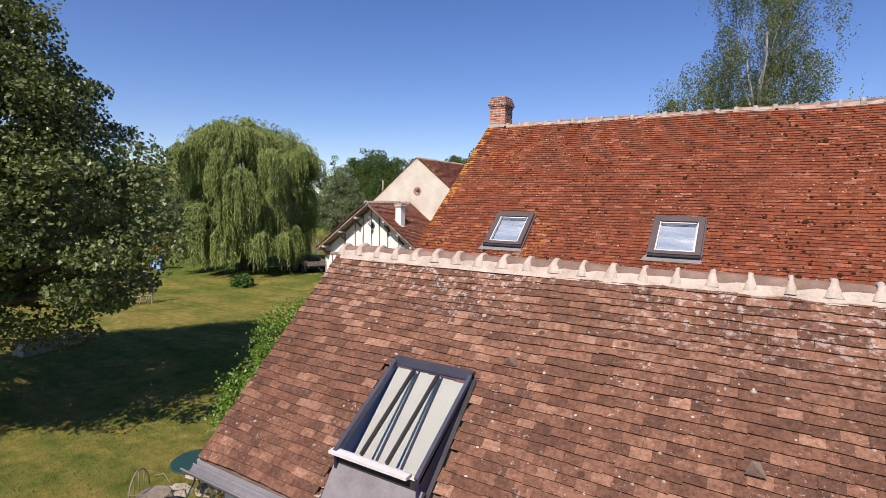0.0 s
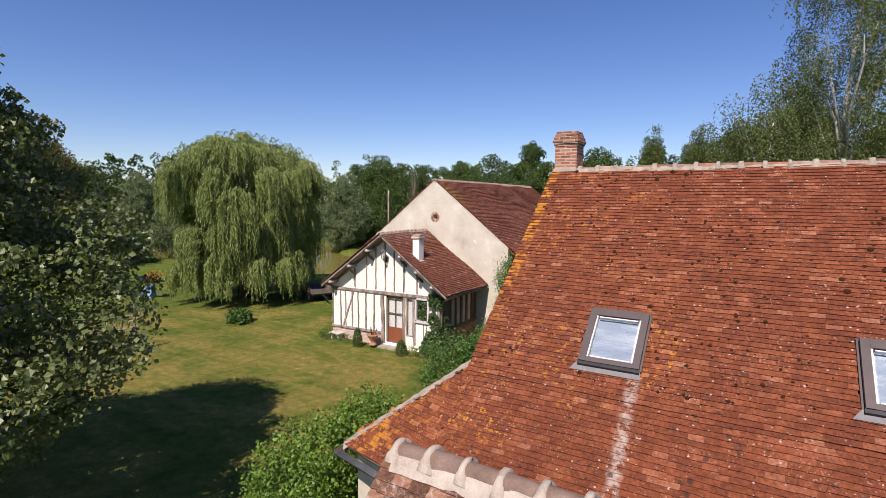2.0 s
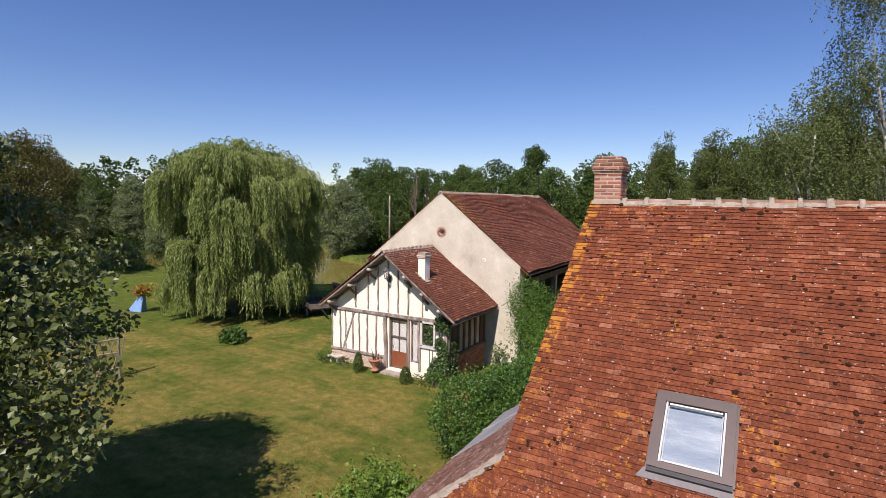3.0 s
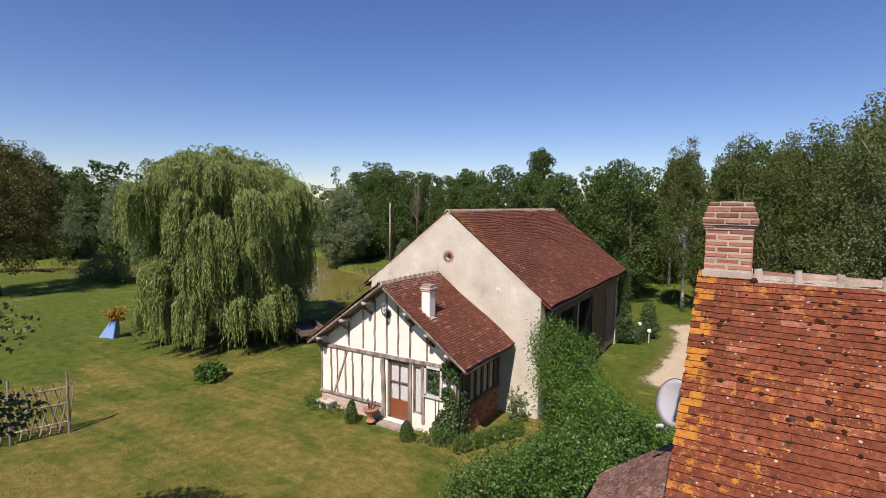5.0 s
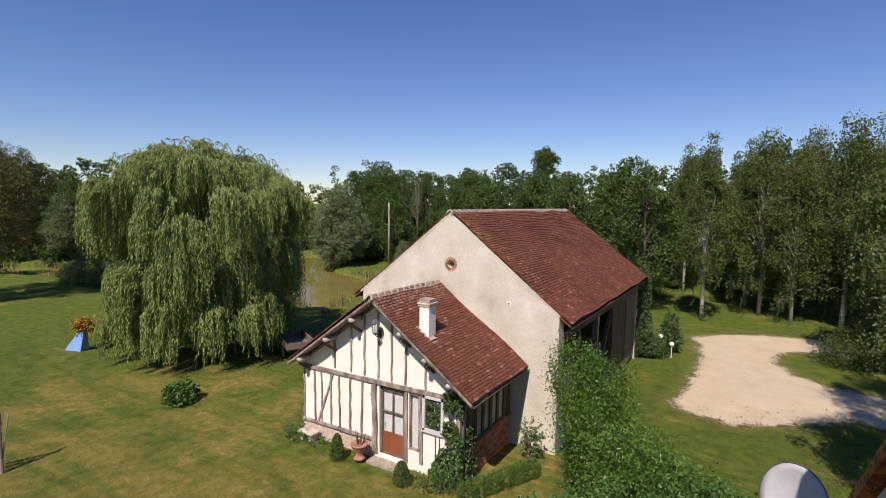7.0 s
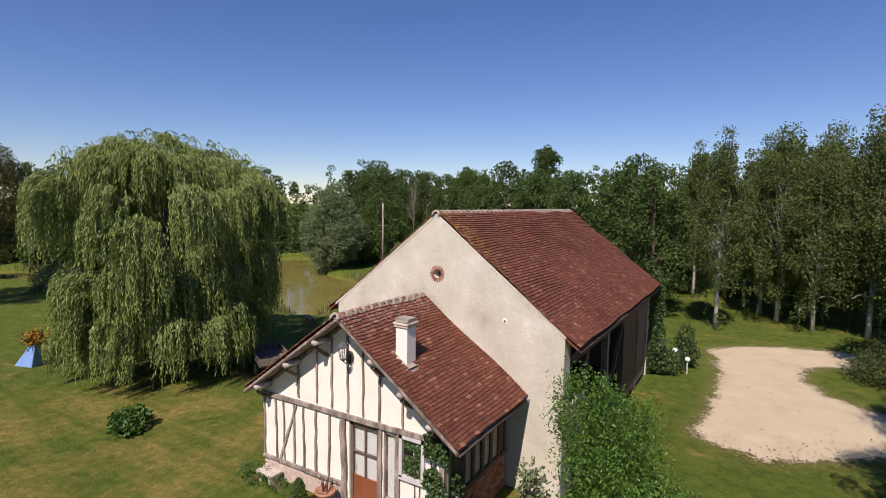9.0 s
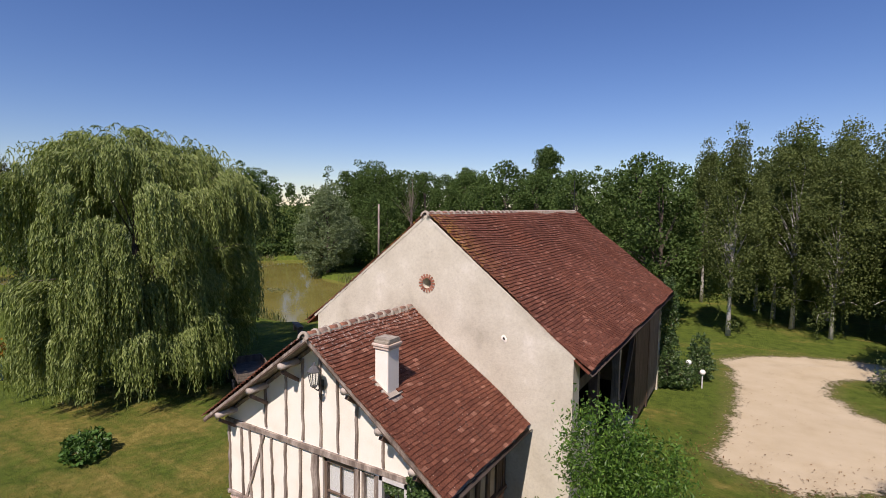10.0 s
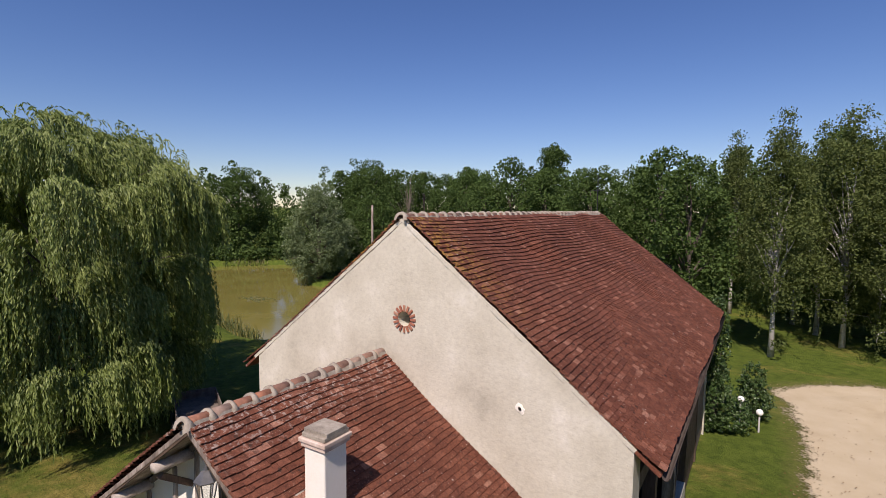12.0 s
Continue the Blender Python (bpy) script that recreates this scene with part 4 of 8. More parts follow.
link("ground", ground_mesh, M["lawn"], None, "mown summer lawn with green and scorched yellow patches", "lawn", kind="structure", smooth=True)

bm = bmesh.new()
f = bm.faces.new([bm.verts.new((x, y, -0.62)) for x, y in [(-100, 28), (-90, 28), (-36, 40), (-36, 50), (-44, 66), (-70, 82), (-100, 78)]])
part("pond_water", bm, M["water"], None, "still olive-green pond water", category="pond", kind="structure")

cell = 0.3
cx_, cy_ = np.meshgrid(np.arange(-15, 2, cell), np.arange(36, 55.5, cell))
inside_ = signed_distance(cx_ + cell / 2, cy_ + cell / 2, DRIVE) > 0.7
bm = bmesh.new()
spot = {}
for r_, c_ in zip(*np.nonzero(inside_)):
    quad = []
    for key in ((r_, c_), (r_, c_ + 1), (r_ + 1, c_ + 1), (r_ + 1, c_)):
        if key not in spot:
            spot[key] = bm.verts.new((-15 + key[1] * cell, 36 + key[0] * cell, -0.12))
        quad.append(spot[key])
    bm.faces.new(quad)
grown = bmesh.ops.extrude_face_region(bm, geom=bm.faces[:])
for g in grown["geom"]:
    if isinstance(g, bmesh.types.BMVert):
        deep = float(signed_distance(np.array([g.co.x]), np.array([g.co.y]), DRIVE)[0])
        g.co.z = -0.048 + 0.062 * min(1.0, max(0.0, (deep - 0.85) / 1.0))
part("gravel_drive", bm, M["gravel"], None, "pale sandy gravel parking area between lawns", category="drive", kind="structure")


def scatter_stones(count, seed):
    rg = np.random.default_rng(seed)
    xs, ys = rg.uniform(-14.6, 1, count * 3), rg.uniform(36.2, 55.2, count * 3)
    s = signed_distance(xs, ys, DRIVE)
    keep = (s > -0.4) & (rg.uniform(size=len(s)) < np.where(s < 0.4, np.exp(-np.abs(s - 0.1) * 2.2), 0.10))
    xs, ys = xs[keep][:count], ys[keep][:count]
    n = len(xs)
    r = rg.uniform(0.010, 0.028, n)
    octa = np.array([(1, 0, 0), (0, 1, 0), (-1, 0, 0), (0, -1, 0), (0, 0, 0.7), (0, 0, -0.5)])
    fc = np.array([(0, 1, 4), (1, 2, 4), (2, 3, 4), (3, 0, 4), (1, 0, 5), (2, 1, 5), (3, 2, 5), (0, 3, 5)])
    P = octa[None] * r[:, None, None] * rg.uniform(0.6, 1.3, (n, 6, 1)) + np.stack([xs, ys, np.full(n, 0.028)], -1)[:, None]
    F = (fc[None] + (np.arange(n) * 6)[:, None, None]).reshape(-1, 3)
    return quick_mesh("loose_gravel", P.reshape(-1, 3), F)


link("loose_gravel", scatter_stones(2600, 4), M["gravel_stone"], None, "loose stones strewn along the edge of the drive", "gravel", kind="stuff")


def leaf_litter(count, seed):
    """Dry leaves blown together on the near edge of the drive and thinly over it."""
    rg = np.random.default_rng(seed)
    xs, ys = rg.uniform(-15.0, -5.0, count * 6), rg.uniform(35.8, 47.0, count * 6)
    s_ = signed_distance(xs, ys, DRIVE)
    near_edge = np.exp(-np.abs(s_ + 0.1) * 1.5) * np.clip((43.0 - ys) / 4.0, 0.12, 1)
    drift = np.array([noise.noise(Vector((a * 0.8, c * 0.8, 5))) for a, c in zip(xs, ys)]) * 0.5 + 0.5
    keep = (rg.uniform(size=len(s_)) < near_edge * drift ** 2 * 1.6) & (s_ > -1.6)
    xs, ys = xs[keep][:count], ys[keep][:count]
    p = np.stack([xs, ys, np.full(len(xs), 0.034)], 1)
    d = rg.normal(0, 1, (len(xs), 3)) * np.array((1, 1, 0.12))
    return leaf_mesh("leaf_litter", leaf_quads(p, (0, 0, 6), 0.065, rg, 0.6, dirs=d))


M["dry_leaf"] = leaf_material("dry_leaf", [(0.0, (0.10, 0.055, 0.022)), (0.5, (0.19, 0.105, 0.042)), (1.0, (0.30, 0.19, 0.085))], 0.1, 0.8, 0.1)
link("leaf_litter", leaf_litter(1800, 15), M["dry_leaf"], None, "dry brown leaves strewn along the drive", "leaves", kind="stuff")

# ---------------------------------------------------------------- farmhouse
X0 = -10.14                                  # left verge
RY, RZ = 19.80, 7.28                         # ridge of the main roof
S1 = 0.888                                   # rise of the main slope
KY, KZ = 16.3, RZ - (19.80 - 16.3) * 0.888   # where the slope starts to flatten
EY, EZ = 14.90, 2.93                         # eave
XR = 9.0
house = empty("farmhouse", (0, 19.5, 0), "old farmhouse with orange clay tile roof, rendered walls and brick chimney", "house")
BACKY = 25.0
BACKZ = RZ - (BACKY - RY) * 0.888
bm = bmesh.new()
holed_wall(bm, [(-24.9, 0), (-14.9, 0), (-14.9, EZ - 0.20), (-KY - 0.1, KZ - 0.25), (-RY, RZ - 0.14), (-24.9, BACKZ - 0.05)], [], (-10.04, 0, -0.1), (0, -1, 0), (0, 0, 1), 0.35)
part("gable_wall", bm, M["render_wall"], house)
bm = bmesh.new()
box(bm, (-9.7, 15.05, -0.1), (XR, 15.25, EZ - 0.05))
part("front_wall", bm, M["render_wall"], house)
bm = bmesh.new()
box(bm, (-9.7, 24.55, -0.1), (XR, 24.9, BACKZ - 0.1))
part("back_wall", bm, M["render_wall"], house)
bm = bmesh.new()
box(bm, (XR - 0.3, 15.25, -0.1), (XR, 24.55, 2.7))
part("end_wall", bm, M["render_wall"], house)

bm = bmesh.new()
slab(bm, [(X0 + 0.01, KY, KZ - 0.02), (XR, KY, KZ - 0.02), (XR, RY, RZ - 0.02), (X0 + 0.01, RY, RZ - 0.02)], 0.12)
roof_b = part("roof_slope", bm, M["timber_dark"], house)
bm = bmesh.new()
slab(bm, [(X0, EY, EZ - 0.02), (XR, EY, EZ - 0.02), (XR, KY, KZ - 0.02), (X0, KY, KZ - 0.02)], 0.10)
roof_b2 = part("eave_slope", bm, M["timber_dark"], house)
bm = bmesh.new()
slab(bm, [(X0, RY, RZ - 0.02), (XR, RY, RZ - 0.02), (XR, BACKY + 0.2, BACKZ - 0.2), (X0, BACKY + 0.2, BACKZ - 0.2)], 0.12)
part("back_slope", bm, M["tile_b"], house)

WIN1, WIN2 = (-8.55, -7.76), (-5.47, -4.67)
WY0, WY1 = 16.56, 17.24
sl = math.hypot(1, S1)


def not_in_window(a, c):
    x, y = X0 + a, KY - 0.075 + c / sl
    for w in (WIN1, WIN2):
        if w[0] + 0.03 < x < w[1] - 0.03 and WY0 - 0.02 < y < WY1 - 0.03:
            return False
    return True


tile_roof(roof_b, (X0, KY - 0.075, KZ - 0.075 * S1 + 0.012), (1, 0, 0), (0, 1, S1), XR - X0 - 0.2, (RY - KY) * sl + 0.09, M["tile_b"], not_in_window, expo=0.078, tw=0.172, th=0.0145, near=(0.9, 2.6), seed=11, jitter=0.8)
s2 = (KZ - EZ) / (KY - EY)
sl2 = math.hypot(1, s2)
tile_roof(roof_b2, (X0 + 0.02, EY, EZ), (1, 0, 0), (0, 1, s2), XR - X0 - 0.2, (KY - EY) * sl2 + 0.02, M["tile_b"], expo=0.078, tw=0.172, th=0.0145, near=(1.2, 1.0), seed=12, jitter=0.8)
# the swept corner: the roof sinks towards the lean-to's eave
HC, HK, HE = Vector((-11.78, 15.35, 2.90)), Vector((X0 + 0.02, KY, KZ)), Vector((X0 + 0.03, EY, EZ))
bm = bmesh.new()
slab(bm, [HC - Vector((0, 0, 0.02)), HE - Vector((0, 0, 0.02)), HK - Vector((0, 0, 0.02))], 0.08)
roof_c = part("swept_corner", bm, M["timber_dark"], house)
hu = (HE - HC).normalized()
hn = hu.cross(HK - HC).normalized()
hv = hn.cross(hu)
ha, hc_ = (HK - HC).dot(hu), (HK - HC).dot(hv)
hw = (HE - HC).length
tile_roof(roof_c, HC, hu, hv, hw, hc_ + 0.02, M["tile_b"], lambda a, c: ha * c / hc_ - 0.05 < a < hw + (ha - hw) * c / hc_ + 0.05, expo=0.078, tw=0.172, th=0.0145, near=(0.9, 0.4), seed=14, jitter=0.8)
ridge_run(house, (-9.58, RY, RZ - 0.02), (XR, RY, RZ - 0.02), 0.34, 0.080, M["ridge_red"], M["mortar_grey"], 8, flare=(1.9, 1.5, 1.25, 1.1))

# the lean-to on the gable: its roof turns round both corners
LX, LZ, LT, LEND = -11.85, 2.86, KZ, 23.2
LY = 15.35                                   # where the eave turns the corner
lean = (LT - LZ) / (X0 - LX)
bm = bmesh.new()
slab(bm, [(LX, LY, LZ - 0.02), (LX, LEND, LZ - 0.02), (X0 + 0.06, LEND, LT - 0.02), (X0 + 0.06, KY, LT - 0.02)], 0.09)
roof_l = part("lean_to_roof", bm, M["timber_dark"], house, "mossy lean-to roof slope")
ll = math.hypot(1, lean)
wid = LEND - LY


def in_lean(a, c):
    f_ = c / ((X0 - LX) * ll)
    y = LEND - a
    if 18.35 < y < 20.2 and f_ < 0.28:
        return False
    return LY + (KY - LY) * f_ < y


tile_roof(roof_l, (LX, LEND, LZ), (0, -1, 0), (1, 0, lean), wid, (X0 - LX) * ll - 0.02, M["tile_grey"], in_lean, expo=0.085, near=(5.5, 0.6), seed=13)
bm = bmesh.new()
holed_wall(bm, [(-11.65, -0.1), (X0 + 0.1, -0.1), (X0 + 0.1, LT - 0.15), (-11.65, LZ - 0.0)], [], (0, LEND - 0.1, 0), (1, 0, 0), (0, 0, 1), -0.2)
part("lean_to_end_wall", bm, M["render_wall"], house)
bm = bmesh.new()
box(bm, (-11.65, 15.5, -0.1), (-11.4, LEND - 0.32, LZ - 0.02))
part("lean_to_wall", bm, M["render_wall"], house)
bm = bmesh.new()
box(bm, (-11.4, 15.5, -0.1), (-10.39, 15.75, EZ + 0.02))
part("lean_to_front_wall", bm, M["render_wall"], house)


def mortar_hip(parent, a, b, w, mat, seed):
    rg = random.Random(seed)
    a, b = Vector(a), Vector(b)
    ax = (b - a).normalized()
    side = ax.cross(Vector((0, 0, 1))).normalized()
    n = int((b - a).length / 0.08)
    bm_ = bmesh.new()
    prev = None
    for i in range(n + 1):
        p = a.lerp(b, i / n)
        h = 0.055 + rg.uniform(-0.012, 0.012)
        k = w * rg.uniform(0.85, 1.15)
        r_ = [bm_.verts.new(p + side * (s * k) + Vector((0, 0, hh))) for s, hh in ((-1, -0.04), (-0.55, h), (0.55, h), (1, -0.04))]
        if prev:
            for j in range(4):
                bm_.faces.new((prev[j], prev[(j + 1) % 4], r_[(j + 1) % 4], r_[j]))
        else:
            bm_.faces.new(r_)
        prev = r_
    bm_.faces.new(prev[::-1])
    return part("mortar_hip", bm_, mat, parent)


mortar_hip(house, (LX + 0.05, LY, LZ + 0.02), (X0, KY + 0.05, LT + 0.02), 0.075, M["mortar_grey"], 4)
mortar_hip(house, (LX, LEND - 0.04, LZ - 0.02), (X0 + 0.03, LEND - 0.04, LT - 0.02), 0.06, M["mortar_grey"], 5)

# zinc sheet over the lower courses of the lean-to
bm = bmesh.new()
fl = lambda y, f_, h=0.05: Vector((LX + (X0 - LX) * f_, y, LZ + (LT - LZ) * f_ + h))
slab(bm, [fl(18.2, -0.05), fl(20.35, -0.05, 0.11), fl(20.5, 0.34), fl(18.6, 0.31)], 0.012)
sheet = part("zinc_sheet", bm, M["zinc"], house, "dull zinc sheet on the lean-to eave")
for p, q in ((fl(18.2, -0.05), fl(18.6, 0.31)), (fl(19.4, -0.05, 0.09), fl(19.6, 0.32))):
    bm = bmesh.new()
    bar(bm, p, q, 0.035, 0.03)
    part("seam", bm, M["zinc"], sheet)

# gutter at the flared eave
def gutter(parent, a, b, r=0.065, mat=None, name="gutter"):
    a, b = Vector(a), Vector(b)
    ax = (b - a).normalized()
    side = ax.cross(Vector((0, 0, 1))).normalized()
    bm_ = bmesh.new()
    rows_ = []
    for p in (a, b):
        for rr in (r, r - 0.008):
            rows_.append([bm_.verts.new(p + side * (rr * math.cos(math.pi + k * math.pi / 8)) + Vector((0, 0, rr * math.sin(math.pi + k * math.pi / 8)))) for k in range(9)])
    oa, ia, ob, ib = rows_
    for k in range(8):
        bm_.faces.new((oa[k], oa[k + 1], ob[k + 1], ob[k]))
        bm_.faces.new((ia[k + 1], ia[k], ib[k], ib[k + 1]))
        bm_.faces.new((oa[k + 1], oa[k], ia[k], ia[k + 1]))
        bm_.faces.new((ob[k], ob[k + 1], ib[k + 1], ib[k]))
    for k in (0, 8):
        bm_.faces.new((oa[k], ob[k], ib[k], ia[k]))
    tube(bm_, [a + side * r, b + side * r], 0.011, 6)
    return part(name, bm_, mat or M["gutter"], parent, smooth=True)


gutter(house, (-11.86, LY - 0.10, 2.82), (X0, EY - 0.09, EZ - 0.07))
gutter(house, (X0, EY - 0.09, EZ - 0.07), (-9.1, EY - 0.09, EZ - 0.07))
gutter(house, (LX - 0.07, LY - 0.05, LZ - 0.08), (LX - 0.07, LEND, LZ - 0.08), 0.055, M["gutter_dark"])


def roof_window(x0, x1, y0, y1, parent):
    """A grey-clad roof window with a white inner sash, on the main slope."""
    up = Vector((0, 1, S1)).normalized()
    nrm = Vector((0, -S1, 1)).normalized()
    base = Vector((0, y0, RZ - (RY - y0) * S1))
    L = (y1 - y0) * sl

    def P(x, s, h):
        return Vector((x, 0, 0)) + base + up * s + nrm * h
    bm_ = bmesh.new()
    h, fw = 0.10, 0.09
    for a, c, w in (((x0 + fw / 2, 0), (x0 + fw / 2, L), fw), ((x1 - fw / 2, 0), (x1 - fw / 2, L), fw)):
        bar(bm_, P(a[0], a[1], h / 2), P(c[0], c[1], h / 2), w, h + 0.06, nrm)
    bar(bm_, P(x0 + fw, L - fw * 0.7, h / 2), P(x1 - fw, L - fw * 0.7, h / 2), fw * 1.4, h + 0.07, nrm)
    bar(bm_, P(x0 + fw, fw * 0.4, h / 2), P(x1 - fw, fw * 0.4, h / 2), fw * 0.8, h + 0.05, nrm)
    win = part("roof_window", bm_, M["velux"], parent, "grey metal-clad roof window")
    bm_ = bmesh.new()
    bar(bm_, P(x0 - 0.008, -0.020, h / 2 - 0.015), P(x1 + 0.008, -0.020, h / 2 - 0.015), 0.055, h + 0.05, nrm)
    part("bottom_cover", bm_, M["black_metal"], win)
    bm_ = bmesh.new()
    a0, a1, s0, s1 = x0 + fw, x1 - fw, fw * 0.8, L - fw * 1.4
    for p, q in (((a0 + 0.013, s0), (a0 + 0.013, s1)), ((a1 - 0.013, s0), (a1 - 0.013, s1)), ((a0 + 0.04, s1 - 0.02), (a1 - 0.04, s1 - 0.02)), ((a0 + 0.04, s0 + 0.02), (a1 - 0.04, s0 + 0.02))):
        bar(bm_, P(*p, h - 0.012), P(*q, h - 0.012), 0.019, 0.05, nrm)
    part("sash", bm_, M["white_paint"], win, "white inner sash")
    bm_ = bmesh.new()
    slab(bm_, [P(a0 + 0.04, s0 + 0.04, h - 0.012), P(a1 - 0.04, s0 + 0.04, h - 0.012), P(a1 - 0.04, s1 - 0.04, h - 0.012), P(a0 + 0.04, s1 - 0.04, h - 0.012)], 0.012)
    part("pane", bm_, M["glass"], win)
    bm_ = bmesh.new()
    slab(bm_, [P(a0, s0, 0.03), P(a1, s0, 0.03), P(a1, s1, 0.03), P(a0, s1, 0.03)], 0.01)
    part("blind", bm_, M["pleated"], win, "pleated blind, its pale blue-grey partly painted sky reflection")
    bm_ = bmesh.new()
    slab(bm_, [P(x0 - 0.11, -0.115, 0.05), P(x1 + 0.03, -0.115, 0.05), P(x1 + 0.01, 0.0, 0.075), P(x0 - 0.03, 0.0, 0.075)], 0.02)
    part("apron", bm_, M["apron_metal"], win, "grey metal flashing apron")
    for xx in (x0 - 0.014, x1 + 0.014):
        bm_ = bmesh.new()
        bar(bm_, P(xx, 0.0, 0.02), P(xx, L + 0.01, 0.02), 0.026, 0.09, nrm)
        part("side_flashing", bm_, M["velux"], win)
    bm_ = bmesh.new()
    bar(bm_, P(x0 - 0.03, L + 0.015, 0.02), P(x1 + 0.03, L + 0.015, 0.02), 0.03, 0.09, nrm)
    part("head_flashing", bm_, M["velux"], win)
    return win


# whitish blind; its pale blue streaks also paint the sky mirrored in the pane
M["pleated"] = plain_material("pleated_blind_sky_sheen", [(0.3, (0.20, 0.26, 0.32)), (0.5, (0.31, 0.37, 0.42)), (0.7, (0.52, 0.56, 0.59))], 3.0, 0.45, 0.25, 25.0, stretch=(0.6, 3.0, 3.0), dist=0.02)
roof_window(*WIN1, WY0, WY1, house)
roof_window(*WIN2, WY0, WY1, house)

# brick chimney at the gable
def brick_course(x0, x1, y0, y1, z, hgt, shift, gap=0.012):
    """One ring of bricks round a stack."""
    def run(a, b):
        out, t = [], a
        first = True
        while t < b - 0.01:
            L_ = 0.225 if not (first and shift) else 0.115
            e = min(t + L_, b)
            if b - e < 0.06:
                e = b
            out.append((t, e - (0 if e == b else gap)))
            t = e
            first = False
        return out
    d = 0.105
    for a, e in run(x0, x1):
        yield (a, y0, z), (e, y0 + d, z + hgt - gap)
        yield (a, y1 - d, z), (e, y1, z + hgt - gap)
    for a, e in run(y0 + d + gap, y1 - d - gap):
        yield (x0, a, z), (x0 + d, e, z + hgt - gap)
        yield (x1 - d, a, z), (x1, e, z + hgt - gap)


def brick_stack(name, parent, x0, x1, y0, y1, zs, label):
    rg = random.Random(17)
    bm_ = bmesh.new()
    z0, z1 = zs[0][0], zs[-1][0] + zs[-1][1]
    box(bm_, (x0 + 0.004, y0 + 0.004, z0 - 0.6), (x1 - 0.004, y1 - 0.004, z1 - 0.06))
    core_ = part(name, bm_, M["mortar"], parent, label)
    for i, (z, h, out) in enumerate(zs):
        if out:
            bm_ = bmesh.new()
            box(bm_, (x0 - out + 0.010, y0 - out + 0.010, z - 0.016), (x1 + out - 0.010, y1 + out - 0.010, z + h - 0.004))
            part("mortar_course", bm_, M["mortar"], core_)
        for lo, hi in brick_course(x0 - out, x1 + out, y0 - out, y1 + out, z, h, i % 2):
            bm_ = bmesh.new()
            j = lambda: rg.uniform(-0.0035, 0.0035)
            box(bm_, (lo[0] + j(), lo[1] + j(), lo[2] + j()), (hi[0] + j(), hi[1] + j(), hi[2] + j()))
            bmesh.ops.bevel(bm_, geom=bm_.edges[:], offset=0.008, segments=1, affect='EDGES')
            part("brick", bm_, M["brick_worn"] if out else M["brick"], core_)
    return core_


CX0, CX1, CY0, CY1 = -10.085, -9.64, 19.73, 20.2
courses = []
z = 7.33
for i in range(7):
    courses.append((z, 0.063, 0.0))
    z += 0.063
for h, o_ in ((0.050, 0.018), (0.062, 0.042), (0.062, 0.024), (0.062, 0.003), (0.045, -0.015)):
    courses.append((z, h, o_))
    z += h
stack = brick_stack("chimney", house, CX0, CX1, CY0, CY1, courses, "red brick chimney with corbelled cap")
bm = bmesh.new()
box(bm, (CX0 - 0.012, CY0 - 0.02, 6.9), (CX1 + 0.012, CY1 + 0.02, 7.315))
part("mortar_collar", bm, M["mortar"], stack)
bm = bmesh.new()
lathe(bm, [(0.22, 0.01), (0.19, 0.025), (0.10, 0.036), (0.02, 0.04)], ((CX0 + CX1) / 2, (CY0 + CY1) / 2, z - 0.035), 10)
part("mortar_cap", bm, M["mortar_grey"], stack)


def moss_clumps(roof, fn, count, seed, mat, rmin=0.012, rmax=0.045):
    """Cushions of moss that sit on the tiles."""
    rg = random.Random(seed)
    V, F = [], []
    for _ in range(count):
        p, nrm = fn(rg)
        r = rg.uniform(rmin, rmax) * (1.6 if rg.random() < 0.1 else 1)
        u_ = Vector((1, 0, 0)).cross(nrm).normalized()
        w_ = nrm.cross(u_)
        n0 = len(V)
        V.append(p + nrm * r * 0.7)
        for k in range(7):
            t = 2 * math.pi * k / 7
            rr = r * rg.uniform(0.75, 1.25)
            V.append(p + (u_ * math.cos(t) + w_ * math.sin(t)) * rr * 0.7 + nrm * r * 0.45)
        for k in range(7):
            t = 2 * math.pi * k / 7
            rr = r * rg.uniform(0.9, 1.3)
            V.append(p + (u_ * math.cos(t) + w_ * math.sin(t)) * rr - nrm * 0.03)
        for k in range(7):
            a, c = n0 + 1 + k, n0 + 1 + (k + 1) % 7
            F += [(n0, a, c), (a, a + 7, c), (c, a + 7, c + 7)]
    link("moss", quick_mesh("moss", [tuple(v_) for v_ in V], F), mat, roof, "dark dried moss cushions", kind="stuff", smooth=True)


def on_b(rg):
    while True:
        x, s = rg.uniform(X0 + 0.1, -1.5), rg.uniform(0.1, (RY - KY) * sl - 0.1)
        if noise.noise(Vector((x * 0.6, s * 0.6, 2))) > -0.15 + rg.uniform(-0.2, 0.25) and not_in_window(x - X0, s):
            break
    nrm = Vector((0, -S1, 1)).normalized()
    return Vector((x, KY, KZ)) + Vector((0, 1, S1)).normalized() * s + nrm * 0.038, nrm


moss_clumps(roof_b, on_b, 700, 6, M["moss"], 0.008, 0.034)

# ---------------------------------------------------------------- house wing in front
AX0, AX1 = -9.12, 8.0
AR, AZ = 13.0, 4.545                 # ridge
AE, AEZ = 10.66, 2.39                 # eave
wing = empty("house_wing", (0, 12.5, 0), "low house wing with weathered brown clay tile roof", "house")
sa = (AZ - AEZ) / (AR - AE)
la = math.hypot(1, sa)
SKX0, SKX1, SKT = -7.27, -6.30, 11.83
bm = bmesh.new()
